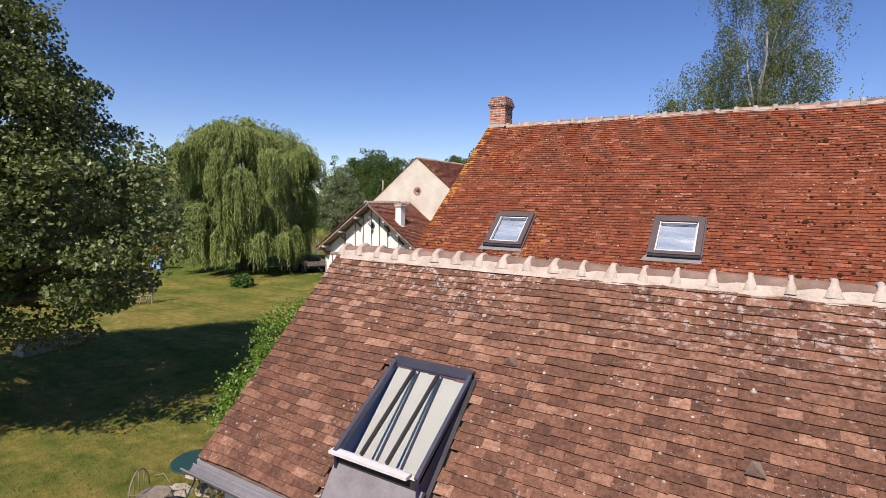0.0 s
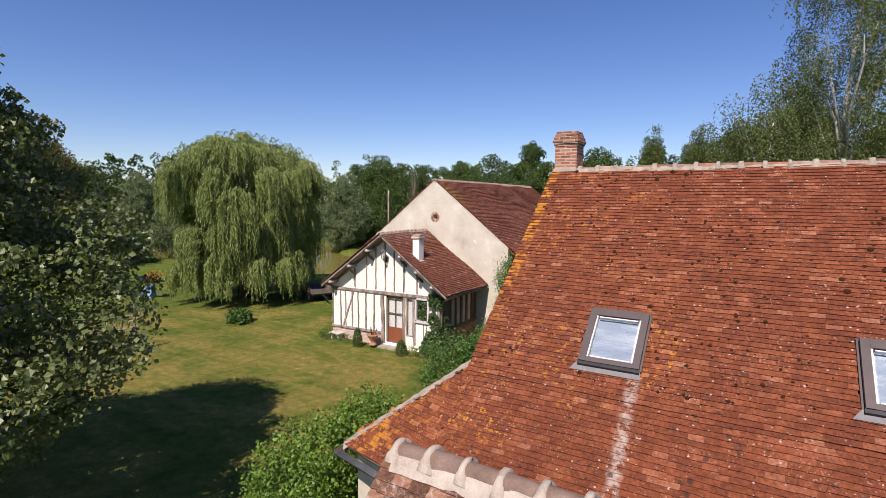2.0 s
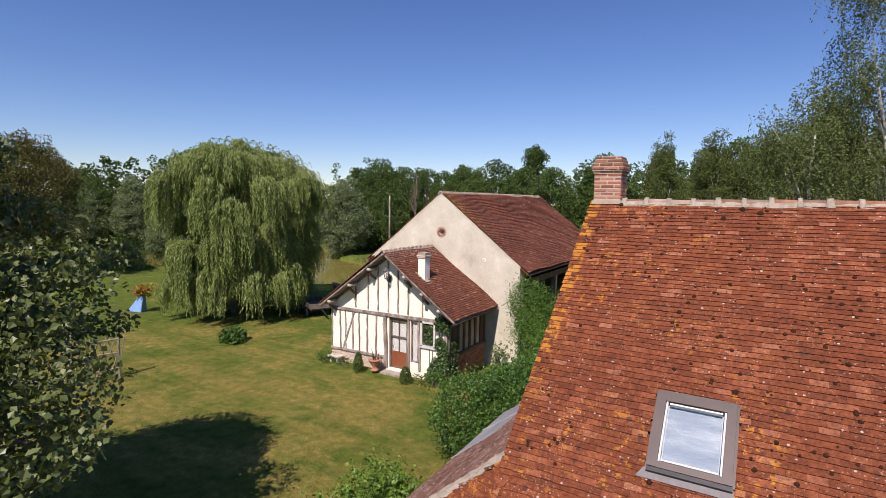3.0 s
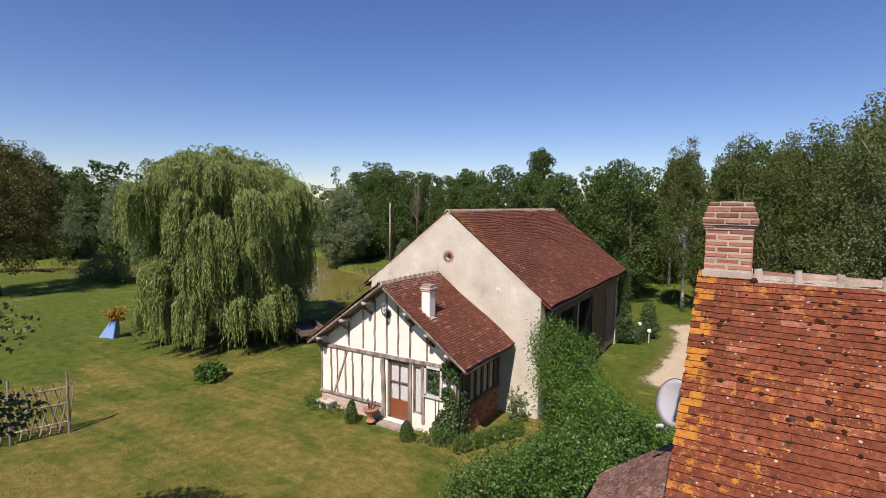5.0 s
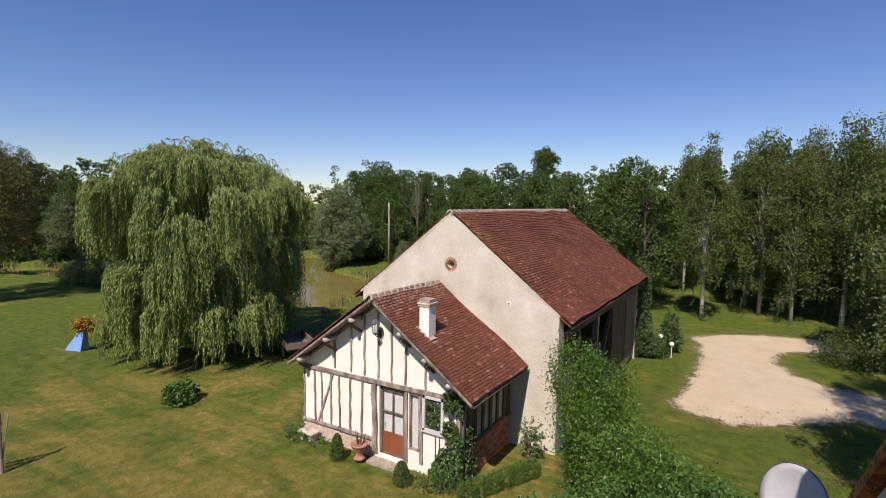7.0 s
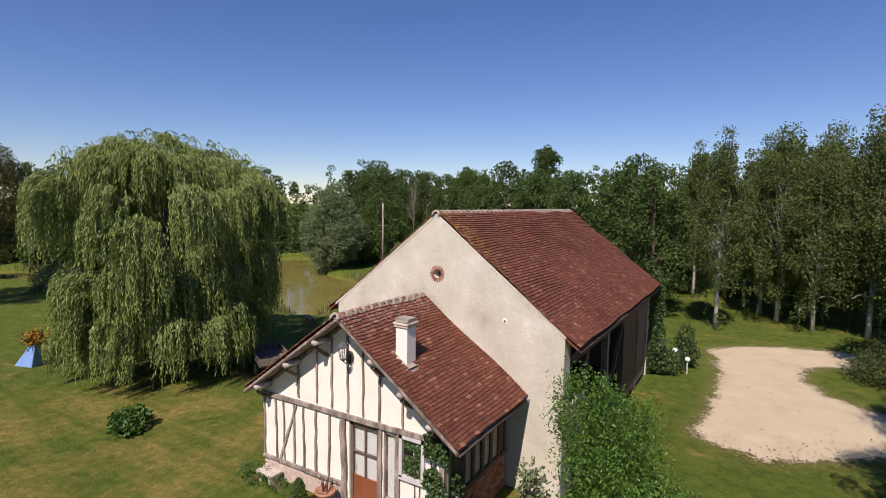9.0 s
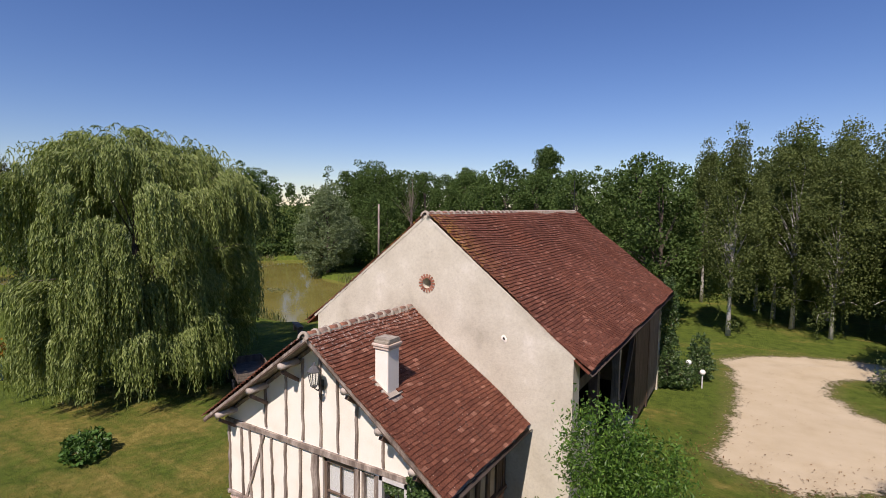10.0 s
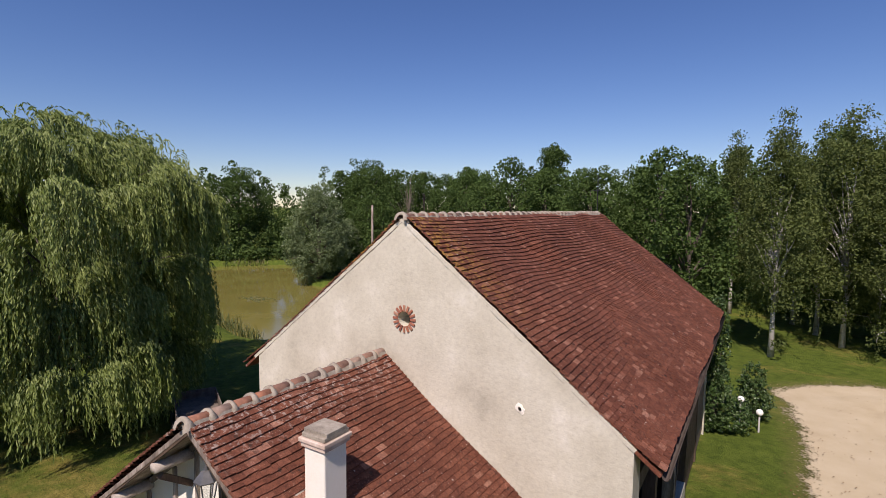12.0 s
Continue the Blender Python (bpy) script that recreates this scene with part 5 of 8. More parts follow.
for xa, xb, ya, yb in ((AX0 + 0.01, SKX0, AE, AR), (SKX1, AX1, AE, AR), (SKX0, SKX1, SKT, AR)):
    slab(bm, [(xa, ya, AEZ + (ya - AE) * sa - 0.02), (xb, ya, AEZ + (ya - AE) * sa - 0.02), (xb, yb, AZ - 0.02), (xa, yb, AZ - 0.02)], 0.10)
roof_a = part("roof_slope", bm, M["timber_dark"], wing)
tile_roof(roof_a, (AX0, AE, AEZ), (1, 0, 0), (0, 1, sa), AX1 - AX0, (AR - AE) * la - 0.05, M["tile_a"],
          lambda a, c: not (SKX0 - 0.075 < AX0 + a < SKX1 + 0.06 and AE + c / la < SKT - 0.02), expo=0.097, tw=0.165, th=0.0165, near=(2.4, 1.6), seed=21, jitter=1.3, sag=0.02)
bm = bmesh.new()
slab(bm, [(AX0, AR, AZ - 0.02), (AX1, AR, AZ - 0.02), (AX1, 14.75, 2.98), (AX0, 14.75, 2.98)], 0.1)
part("back_slope", bm, M["tile_a"], wing)
ridge_run(wing, (AX0 + 0.10, AR, AZ - 0.005), (AX1, AR, AZ - 0.005), 0.315, 0.105, M["ridge_clay"], M["mortar"], 31)
bm = bmesh.new()
holed_wall(bm, [(-14.7, 0), (-10.9, 0), (-10.9, AEZ + 0.05), (-AR, AZ - 0.2), (-14.7, 3.0)], [], (-9.02, 0, -0.1), (0, -1, 0), (0, 0, 1), 0.3)
part("gable_wall", bm, M["render_wall"], wing)
bm = bmesh.new()
box(bm, (-8.7, 10.9, -0.1), (AX1, 11.2, AEZ + 0.02))
part("front_wall", bm, M["render_wall"], wing)
bm = bmesh.new()
box(bm, (AX1 - 0.3, 11.2, -0.1), (AX1, 14.6, 2.3))
part("end_wall", bm, M["render_wall"], wing)
gutter(wing, (AX0 - 0.06, AE - 0.10, AEZ - 0.065), (AX1, AE - 0.10, AEZ - 0.065), 0.075, M["zinc"])
bm = bmesh.new()
box(bm, (AX0 - 0.04, AE + 0.0, AEZ - 0.26), (AX1, AE + 0.03, AEZ - 0.03))
part("fascia", bm, M["zinc"], wing, "zinc-clad fascia board")

# raised roof light with three glazed bays
tilt = 0.66
def SK(x, s, h=0.0):
    return Vector((x, SKT - s, 3.54 - s * tilt + h))
SL = 0.98
bm = bmesh.new()
bar(bm, SK(SKX0 + 0.02, 0), SK(SKX0 + 0.02, SL), 0.04, 0.07)
bar(bm, SK(SKX1 - 0.02, 0), SK(SKX1 - 0.02, SL), 0.04, 0.07)
bar(bm, SK(SKX0, 0.0), SK(SKX1, 0.0), 0.08, 0.08)
light = part("roof_light", bm, M["skylight_frame"], wing, "blue-grey framed raised roof light")
for k in (1, 2):
    bm = bmesh.new()
    xm = SKX0 + (SKX1 - SKX0) * (0.01 + 0.305 * k)
    bar(bm, SK(xm, 0.08, 0.02), SK(xm, SL - 0.03, 0.02), 0.022, 0.045)
    part("glazing_bar", bm, M["black_metal"], light)
bm = bmesh.new()
bar(bm, SK(SKX0 - 0.03, SL, 0.01), SK(SKX1 - 0.10, SL, 0.01), 0.09, 0.03)
part("bottom_rail", bm, M["white_paint"], light, "white worn bottom rail")
bm = bmesh.new()
slab(bm, [SK(SKX0 + 0.04, SL - 0.02, 0.015), SK(SKX1 - 0.04, SL - 0.02, 0.015), SK(SKX1 - 0.04, 0.05, 0.015), SK(SKX0 + 0.04, 0.05, 0.015)], 0.006)
part("pane", bm, M["glass"], light)
for k in range(3):
    bm = bmesh.new()
    w0 = SKX0 + (SKX1 - SKX0) * (0.06 + 0.30 * k)
    w1 = w0 + (SKX1 - SKX0) * 0.275
    dip = lambda s_: -0.035 - 0.27 * s_
    slab(bm, [SK(w0, SL - 0.04, dip(SL)), SK(w1, SL - 0.04, dip(SL)), SK(w1, 0.03, dip(0.02)), SK(w0, 0.03, dip(0.02))], 0.012)
    part("blind", bm, M["blind"], light, "cream pleated blind")
    bm = bmesh.new()
    bar(bm, SK(w1 + 0.012, 0.07, dip(0.05) + 0.01), SK(w1 + 0.012, SL - 0.05, dip(SL) + 0.01), 0.02, 0.025)
    part("blind_rail", bm, M["black_metal"], light)
for xx in (SKX0 + 0.015, SKX1 - 0.015):
    bm = bmesh.new()
    ys = [(SKT, AEZ + (SKT - AE) * sa - 0.05), (SKT, 3.53), (SKT - SL, 3.53 - SL * tilt), (SKT - SL, AEZ + (SKT - SL - AE) * sa - 0.05)]
    vs = [[bm.verts.new((xx + dx, y_, z_)) for y_, z_ in ys] for dx in (-0.015, 0.015)]
    bm.faces.new(vs[0])
    bm.faces.new(vs[1][::-1])
    for i in range(4):
        bm.faces.new((vs[0][i], vs[0][(i + 1) % 4], vs[1][(i + 1) % 4], vs[1][i]))
    part("cheek", bm, M["navy"], light, "navy-lined side cheek")
bm = bmesh.new()
slab(bm, [(SKX0 - 0.02, AE - 0.04, AEZ + 0.02), (SKX1 + 0.02, AE - 0.04, AEZ + 0.02), (SKX1 + 0.02, SKT - SL + 0.04, 2.79), (SKX0 - 0.02, SKT - SL + 0.04, 2.79)], 0.05)
part("apron", bm, M["lead"], light, "dull lead apron under the roof light")
bm = bmesh.new()
box(bm, (SKX0 + 0.03, SKT - SL + 0.03, AEZ + 0.1), (SKX1 - 0.03, SKT - SL + 0.05, 3.50 - SL * tilt))
part("front_board", bm, M["dark"], light)
for xx in (SKX0 - 0.025, SKX1 + 0.025):
    bm = bmesh.new()
    bar(bm, (xx, AE + 0.05, AEZ + 0.05 * sa + 0.03), (xx, SKT, AEZ + (SKT - AE) * sa + 0.03), 0.045, 0.05)
    part("side_flashing", bm, M["black_metal"], light)
# two raised vent tiles
for vx, vy in ((-5.98, 12.03), (-3.86, 11.66)):
    bm = bmesh.new()
    vz = AEZ + (vy - AE) * sa
    pts = [(-0.07, -0.05, 0.02), (0.07, -0.05, 0.02), (0, -0.075, 0.095), (-0.035, 0.12, 0.075), (0.035, 0.12, 0.075)]
    vs = [bm.verts.new((vx + a, vy + c, vz + h)) for a, c, h in pts]
    for f in ((0, 2, 3), (2, 1, 4), (2, 4, 3), (0, 3, 4, 1), (0, 1, 2)):
        bm.faces.new([vs[i] for i in f])
    part("vent_tile", bm, M["ridge_clay"], wing)


def on_a(rg):
    x, s = rg.uniform(AX0 + 0.1, 0), (AR - AE) * la * (1 - rg.random() ** 1.8 * 0.7) - 0.12
    nrm = Vector((0, -sa, 1)).normalized()
    return Vector((x, AE, AEZ)) + Vector((0, 1, sa)).normalized() * s + nrm * 0.016, nrm


moss_clumps(roof_a, on_a, 260, 9, M["mortar_grey"], 0.008, 0.028)

# ---------------------------------------------------------------- barn
BX, BZ = -20.18, 7.66               # ridge
BY0, BY1 = 31.20, 44.05
BER, BEL, BEZ = -15.78, -24.58, 4.25
sb = (BZ - BEZ) / (BER - BX)
lb = math.hypot(1, sb)
barn = empty("barn", (-20, 37.5, 0), "large rendered barn with dark red clay tile roof", "barn")
oc_c, oc_r = (-20.12, 5.86), 0.135
circle = [(oc_c[0] + oc_r * math.cos(2 * math.pi * k / 20), oc_c[1] + oc_r * math.sin(2 * math.pi * k / 20)) for k in range(20)]
wz = lambda x: BZ - abs(x - BX) * sb - 0.078
bm = bmesh.new()
holed_wall(bm, [(-24.1, -0.1), (-16.15, -0.1), (-16.15, wz(-16.15)), (BX, wz(BX)), (-24.1, wz(-24.1))], [circle], (0, BY0 + 0.018, 0), (1, 0, 0), (0, 0, 1), 0.5)
gable = part("gable_wall", bm, M["render_wall"], barn, "cream lime-rendered gable wall with a round window")
for k in range(16):
    bm = bmesh.new()
    t = 2 * math.pi * k / 16
    m_ = Matrix.Translation((oc_c[0], BY0 + 0.006, oc_c[1])) @ Matrix.Rotation(-t, 4, 'Y')
    vs = box(bm, (0.135, -0.012, -0.020), (0.245, 0.05, 0.020), m_)
    part("brick", bm, M["brick"], gable)
# dark sheet behind the round window, in place of the barn's shaded inside
bm = bmesh.new()
box(bm, (-21.2, BY0 + 2.0, 4.8), (-19.0, BY0 + 2.04, 6.6))
part("oculus_backing", bm, M["dark"], barn)
bm = bmesh.new()
holed_wall(bm, [(-24.1, -0.1), (-16.15, -0.1), (-16.15, wz(-16.15)), (BX, wz(BX)), (-24.1, wz(-24.1))], [], (0, BY1 - 0.1, 0), (1, 0, 0), (0, 0, 1), -0.4)
part("far_gable_wall", bm, M["render_wall"], barn)
bm = bmesh.new()
box(bm, (-24.1, BY0 + 0.6, -0.1), (-23.7, BY1 - 0.5, wz(-24.1)))
part("side_wall", bm, M["render_wall"], barn)
# open side: posts, head beam, boarded bays
bm = bmesh.new()
bar(bm, (-16.30, BY0 + 0.6, 3.72), (-16.30, BY1 - 0.5, 3.72), 0.26, 0.28)
part("head_beam", bm, M["timber_dark"], barn)
for y_ in (33.6, 36.2, 38.7, 41.3, 43.7):
    bm = bmesh.new()
    bar(bm, (-16.30, y_, 0.0), (-16.30, y_, 3.6), 0.22, 0.22, up=(0, 1, 0), wobble=0.01, n=4)
    part("post", bm, M["timber"] if y_ == 36.2 else M["timber_dark"], barn)
rg = random.Random(4)
for bay, (ya, yb, mat_) in enumerate(((38.85, 41.2, "timber_dark"), (41.42, 43.6, "timber_pale"))):
    y_ = ya
    while y_ < yb:
        w = rg.uniform(0.14, 0.22)
        bm = bmesh.new()
        box(bm, (-16.24 + rg.uniform(-0.012, 0.012), y_, 0.15 + rg.uniform(0, 0.08)), (-16.20, min(y_ + w - 0.012, yb), 3.55))
        part("board", bm, M[mat_], barn)
        y_ += w
for ya, yb in ((36.35, 38.6), (31.8, 33.45)):
    bm = bmesh.new()
    box(bm, (-16.42, ya, -0.1), (-16.18, yb, 0.55 if ya > 35 else 2.4))
    part("low_wall", bm, M["render_wall"], barn)
bm = bmesh.new()
bar(bm, (-16.28, 36.3, 0.6), (-16.28, 38.6, 3.5), 0.14, 0.12, up=(1, 0, 0), wobble=0.02, n=4)
part("brace", bm, M["timber_dark"], barn)
# barn floor, its colour painted near black for the shade indoors
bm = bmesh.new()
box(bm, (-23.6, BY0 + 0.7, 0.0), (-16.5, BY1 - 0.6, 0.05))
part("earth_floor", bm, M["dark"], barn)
# roof
for side_, xe in ((1, BER), (-1, BEL)):
    bm = bmesh.new()
    e = BZ - abs(xe - BX) * sb
    slab(bm, [(xe, BY0 + 0.02, e - 0.02), (xe, BY1, e - 0.02), (BX, BY1, BZ - 0.02), (BX, BY0 + 0.02, BZ - 0.02)], 0.05)
    rf = part("roof_slope", bm, M["tile_c"], barn)
    if side_ == 1:
        tile_roof(rf, (BER, BY0, e), (0, 1, 0), (-1, 0, sb), BY1 - BY0, abs(xe - BX) * lb - 0.03, M["tile_c"], near=(1.4, 3.4), seed=41, sag=0.06, jitter=1.8, th=0.024, expo=0.105, tw=0.17)
    else:
        tile_roof(rf, (BEL, BY1, e), (0, -1, 0), (1, 0, sb), BY1 - BY0, abs(xe - BX) * lb - 0.03, M["tile_c"], near=(12.5, 3.0), seed=42, sag=0.05, th=0.024, expo=0.105, tw=0.17)
ridge_run(barn, (BX, BY0, BZ - 0.01), (BX, BY1, BZ - 0.01), 0.33, 0.095, M["ridge_red"], M["mortar_grey"], 51)
gutter(barn, (BER + 0.045, BY0 + 0.05, BEZ - 0.05), (BER + 0.045, BY1, BEZ - 0.05), 0.05, M["gutter_dark"])
for xe in (BER, BEL):
    bm = bmesh.new()
    bar(bm, (BX, BY0 + 0.030, BZ - 0.040), (BX + (xe - BX) * 0.92, BY0 + 0.030, BZ - abs(xe - BX) * 0.92 * sb - 0.040), 0.045, 0.06, wobble=0.006, n=60)
    part("verge_mortar", bm, M["render_wall"], barn)
# white plaster patch round a putlog hole in the gable
bm = bmesh.new()
rg = random.Random(2)
for r0_, y_, grow in ((0.075, 0.008, 1.0), (0.028, 0.002, 1.0)):
    ring_ = [bm.verts.new((-17.87 + r0_ * rg.uniform(0.75, 1.15) * math.cos(t) - 0.35 * r0_ * math.sin(t), BY0 + y_, 4.71 + r0_ * rg.uniform(0.95, 1.35) * math.sin(t))) for t in np.linspace(0, 5.86, 15)]
    if r0_ > 0.05:
        outer = ring_
    else:
        inner_ = ring_
for k in range(15):
    bm.faces.new((outer[k], outer[(k + 1) % 15], inner_[(k + 1) % 15], inner_[k]))
back_ = [bm.verts.new(v.co + Vector((0, 0.03, 0))) for v in outer]
for k in range(15):
    bm.faces.new((outer[(k + 1) % 15], outer[k], back_[k], back_[(k + 1) % 15]))
part("plaster_patch", bm, M["cream_wall"], gable, "white plaster patch round a small hole")
# flat dark disc that paints the shade within the putlog hole
bm = bmesh.new()
lathe(bm, [(0.02, 0.0), (0.034, 0.004), (0.02, 0.008)], (0, 0, 0), 8)
bmesh.ops.transform(bm, matrix=Matrix.Translation((-17.87, BY0 + 0.014, 4.71)) @ Matrix.Rotation(radians(90), 4, 'X'), verts=bm.verts)
part("putlog_hole", bm, M["dark"], gable)
# lightning rod on the ridge end
bm = bmesh.new()
tube(bm, [(BX - 0.02, BY1 - 0.2, BZ), (BX - 0.02, BY1 - 0.2, BZ + 1.5)], 0.02, 6)
bar(bm, (BX - 0.22, BY1 - 0.2, BZ + 0.9), (BX + 0.2, BY1 - 0.2, BZ + 0.9), 0.02, 0.02)
part("aerial", bm, M["black_metal"], barn)

# ---------------------------------------------------------------- half-timbered cottage in front of the barn
NX, NZ = -20.63, 5.17
NF, NB = 27.41, 31.28
NER, NEL, NEZ = -17.18, -24.22, 2.70
sn = (NZ - NEZ) / (NER - NX)
ln_ = math.hypot(1, sn)
FY = 27.97
cot = empty("timber_framed_cottage", (-20.8, 29.6, 0), "half-timbered cottage with cream infill and dark red tile roof", "cottage")
nz = lambda x: NZ - abs(x - NX) * sn - 0.12
DOOR = (-20.70, 0.18, -19.76, 2.36)
SIDE = (-19.58, 0.60, -19.20, 2.36)
WIN = (-19.02, 1.40, -18.38, 2.36)
bm = bmesh.new()
holed_wall(bm, [(-23.98, 0.50), (-20.86, 0.50), (-20.86, -0.1), (-17.80, -0.1), (-17.80, nz(-17.8)), (NX, nz(NX)), (-23.98, nz(-23.98))], [rect(*DOOR), rect(*SIDE), rect(*WIN)], (0, FY, 0), (1, 0, 0), (0, 0, 1), 0.25)
front = part("front_wall", bm, M["cream_wall"], cot)
bm = bmesh.new()
box(bm, (-23.98, FY + 0.25, -0.1), (-23.75, NB, nz(-23.98)))
part("left_wall", bm, M["cream_wall"], cot)
# long side towards the drive: brick plinth with posts and shade-toned panels above
bm = bmesh.new()
box(bm, (-17.98, FY + 0.25, -0.1), (-17.80, NB - 0.1, 2.52))
part("right_wall", bm, M["mortar_grey"], cot)
rg = random.Random(21)
plinth = bmesh.new()
box(plinth, (-17.80, FY + 0.02, -0.1), (-17.765, NB - 0.1, 1.02))
plinth_o = part("brick_plinth", plinth, M["mortar"], cot, "brick plinth of the side wall")
for c_ in range(14):
    y_ = FY + 0.05 + (0.115 if c_ % 2 else 0)
    while y_ < NB - 0.2:
        bm = bmesh.new()
        box(bm, (-17.79, y_, 0.0 + c_ * 0.072), (-17.752 + rg.uniform(-0.003, 0.003), min(y_ + 0.215, NB - 0.12), 0.06 + c_ * 0.072))
        part("brick", bm, M["brick"], plinth_o)
        y_ += 0.227
# the side timbers' dark oak also carries the shade on this wall
for i, y_ in enumerate((28.05, 28.75, 29.25, 29.75, 30.25, 30.75, 31.1)):
    bm = bmesh.new()
    bar(bm, (-17.77, y_, 1.04), (-17.77, y_, 2.5), 0.14, 0.08, up=(1, 0, 0), wobble=0.012, n=4, rng=rg)
    part("side_post", bm, M["timber_dark"], cot)
# infill coloured darker than the front's, as this side lies in shade
bm = bmesh.new()
box(bm, (-17.795, 28.1, 1.05), (-17.785, 31.1, 2.5))
part("side_infill", bm, M["shaded_infill"], cot, "infill panel toned greyish tan for the shade")
for ya, yb in ((28.12, 28.70), (30.80, 31.08)):
    y_ = ya
    while y_ < yb - 0.03:
        bm = bmesh.new()
        box(bm, (-17.784, y_, 1.10), (-17.752 + rg.uniform(-0.004, 0.004), min(y_ + 0.135, yb), 2.44))
        part("side_board", bm, M["timber_dark"], cot)
        y_ += 0.145
bm = bmesh.new()
bar(bm, (-17.76, FY, 1.05), (-17.76, NB - 0.1, 1.05), 0.14, 0.10, wobble=0.01, n=5)
bar(bm, (-17.76, FY, 2.50), (-17.76, NB - 0.1, 2.50), 0.14, 0.12, wobble=0.01, n=5)
part("side_rail", bm, M["timber_dark"], cot)

# timbers of the front
def timber(a, b, w=0.10, wob=0.02, name="timber", mat="timber", d=0.07):
    bm_ = bmesh.new()
    bar(bm_, (a[0], FY - 0.012, a[1]), (b[0], FY - 0.012, b[1]), w, d, up=(0, 1, 0), wobble=wob, n=6, rng=rg)
    return part(name, bm_, M[mat], cot)


timber((-24.02, 2.43), (-17.82, 2.50), 0.11, 0.012, "tie_beam", d=0.10)
timber((-24.0, 0.55), (-20.92, 0.60), 0.10, 0.012, "sole_plate", d=0.10)
for x_, x2, w in ((-23.93, -23.93, 0.10), (-23.46, -23.41, 0.10), (-23.14, -23.10, 0.07), (-22.72, -22.71, 0.09), (-22.34, -22.32, 0.08), (-21.86, -21.87, 0.12), (-21.36, -21.40, 0.11)):
    timber((x_, 2.35), (x2, 0.62), w * 0.56, 0.022, "post")
timber((-22.62, 2.35), (-23.27, 0.62), 0.055, 0.02, "brace")
timber((-20.88, 2.36), (-20.84, 0.20), 0.17, 0.03, "door_post", d=0.12)
timber((-19.67, 2.36), (-19.67, 0.20), 0.12, 0.008, "door_post", d=0.10)
timber((-19.12, 2.36), (-19.12, 0.30), 0.10, 0.015, "post")
timber((-17.86, 2.42), (-17.86, 0.0), 0.13, 0.012, "corner_post", d=0.10)
for x_ in (-22.52, -21.83, -21.28, -20.72, -20.21, -19.70, -18.98):
    timber((x_, 2.58), (x_ + rg.uniform(-0.03, 0.03), nz(x_) - 0.12), rg.uniform(0.040, 0.062), 0.018, "stud")
for sgn, xe in ((-1, -23.9), (1, -17.95)):
    timber((xe, nz(xe) - 0.06), (NX, nz(NX) - 0.06), 0.08, 0.012, "rafter_plate")
# brick plinth below the sole plate
bm = bmesh.new()
box(bm, (-23.98, FY + 0.02, -0.1), (-20.86, FY + 0.24, 0.50))
pl = part("brick_plinth", bm, M["mortar"], cot, "low pale brick plinth")
for c_ in range(8):
    x_ = -23.98 + (0.115 if c_ % 2 else 0)
    while x_ < -20.95:
        bm = bmesh.new()
        box(bm, (x_, FY + rg.uniform(-0.004, 0.004), -0.06 + c_ * 0.068), (min(x_ + 0.215, -20.88), FY + 0.06, -0.003 + c_ * 0.068))
        part("brick", bm, M["plinth_brick"] if "plinth_brick" in M else M["brick"], pl)
        x_ += 0.227

# door with four panes and a red-brown panel
bm = bmesh.new()
dx0, dz0, dx1, dz1 = DOOR
for p, q, w in (((dx0 + 0.04, dz0), (dx0 + 0.04, dz1), 0.08), ((dx1 - 0.04, dz0), (dx1 - 0.04, dz1), 0.08), ((dx0, dz1 - 0.06), (dx1, dz1 - 0.06), 0.14), ((dx0, dz0 + 0.03), (dx1, dz0 + 0.03), 0.06)):
    bar(bm, (p[0], FY + 0.10, p[1]), (q[0], FY + 0.10, q[1]), w, 0.09, up=(0, 1, 0))
door = part("door", bm, M["door_frame"], cot, "glazed wooden door with white curtain and red-brown lower panel")
bm = bmesh.new()
box(bm, (dx0 + 0.08, FY + 0.085, dz0 + 0.06), (dx1 - 0.08, FY + 0.12, 0.90))
part("lower_panel", bm, M["door_red"], door, "red-brown lower door panel")
bm = bmesh.new()
xm = (dx0 + dx1) / 2
bar(bm, (xm, FY + 0.09, 0.9), (xm, FY + 0.09, dz1 - 0.13), 0.035, 0.05, up=(0, 1, 0))
bar(bm, (dx0 + 0.08, FY + 0.09, 1.55), (dx1 - 0.08, FY + 0.09, 1.55), 0.035, 0.05, up=(0, 1, 0))
part("glazing_bar", bm, M["door_frame"], door)
bm = bmesh.new()
box(bm, (dx0 + 0.08, FY + 0.105, 0.9), (dx1 - 0.08, FY + 0.111, dz1 - 0.13))
part("pane", bm, M["glass"], door)
bm = bmesh.new()
box(bm, (dx0 + 0.05, FY + 0.15, 0.5), (dx1 - 0.05, FY + 0.16, dz1 - 0.05))
part("curtain", bm, M["curtain"], door, "white curtain")
bm = bmesh.new()
tube(bm, [(dx0 + 0.14, FY + 0.05, 1.12), (dx0 + 0.14, FY + 0.05, 1.26)], 0.012, 6)
part("door_handle", bm, M["black_metal"], door)
# narrow side light
bm = bmesh.new()
sx0, sz0, sx1, sz1 = SIDE
for p, q in (((sx0 + 0.025, sz0), (sx0 + 0.025, sz1)), ((sx1 - 0.025, sz0), (sx1 - 0.025, sz1)), ((sx0, sz1 - 0.025), (sx1, sz1 - 0.025)), ((sx0, sz0 + 0.025), (sx1, sz0 + 0.025))):
    bar(bm, (p[0], FY + 0.05, p[1]), (q[0], FY + 0.05, q[1]), 0.05, 0.08, up=(0, 1, 0))
sidew = part("side_light", bm, M["timber"], cot, "narrow side window beside the door")
bm = bmesh.new()
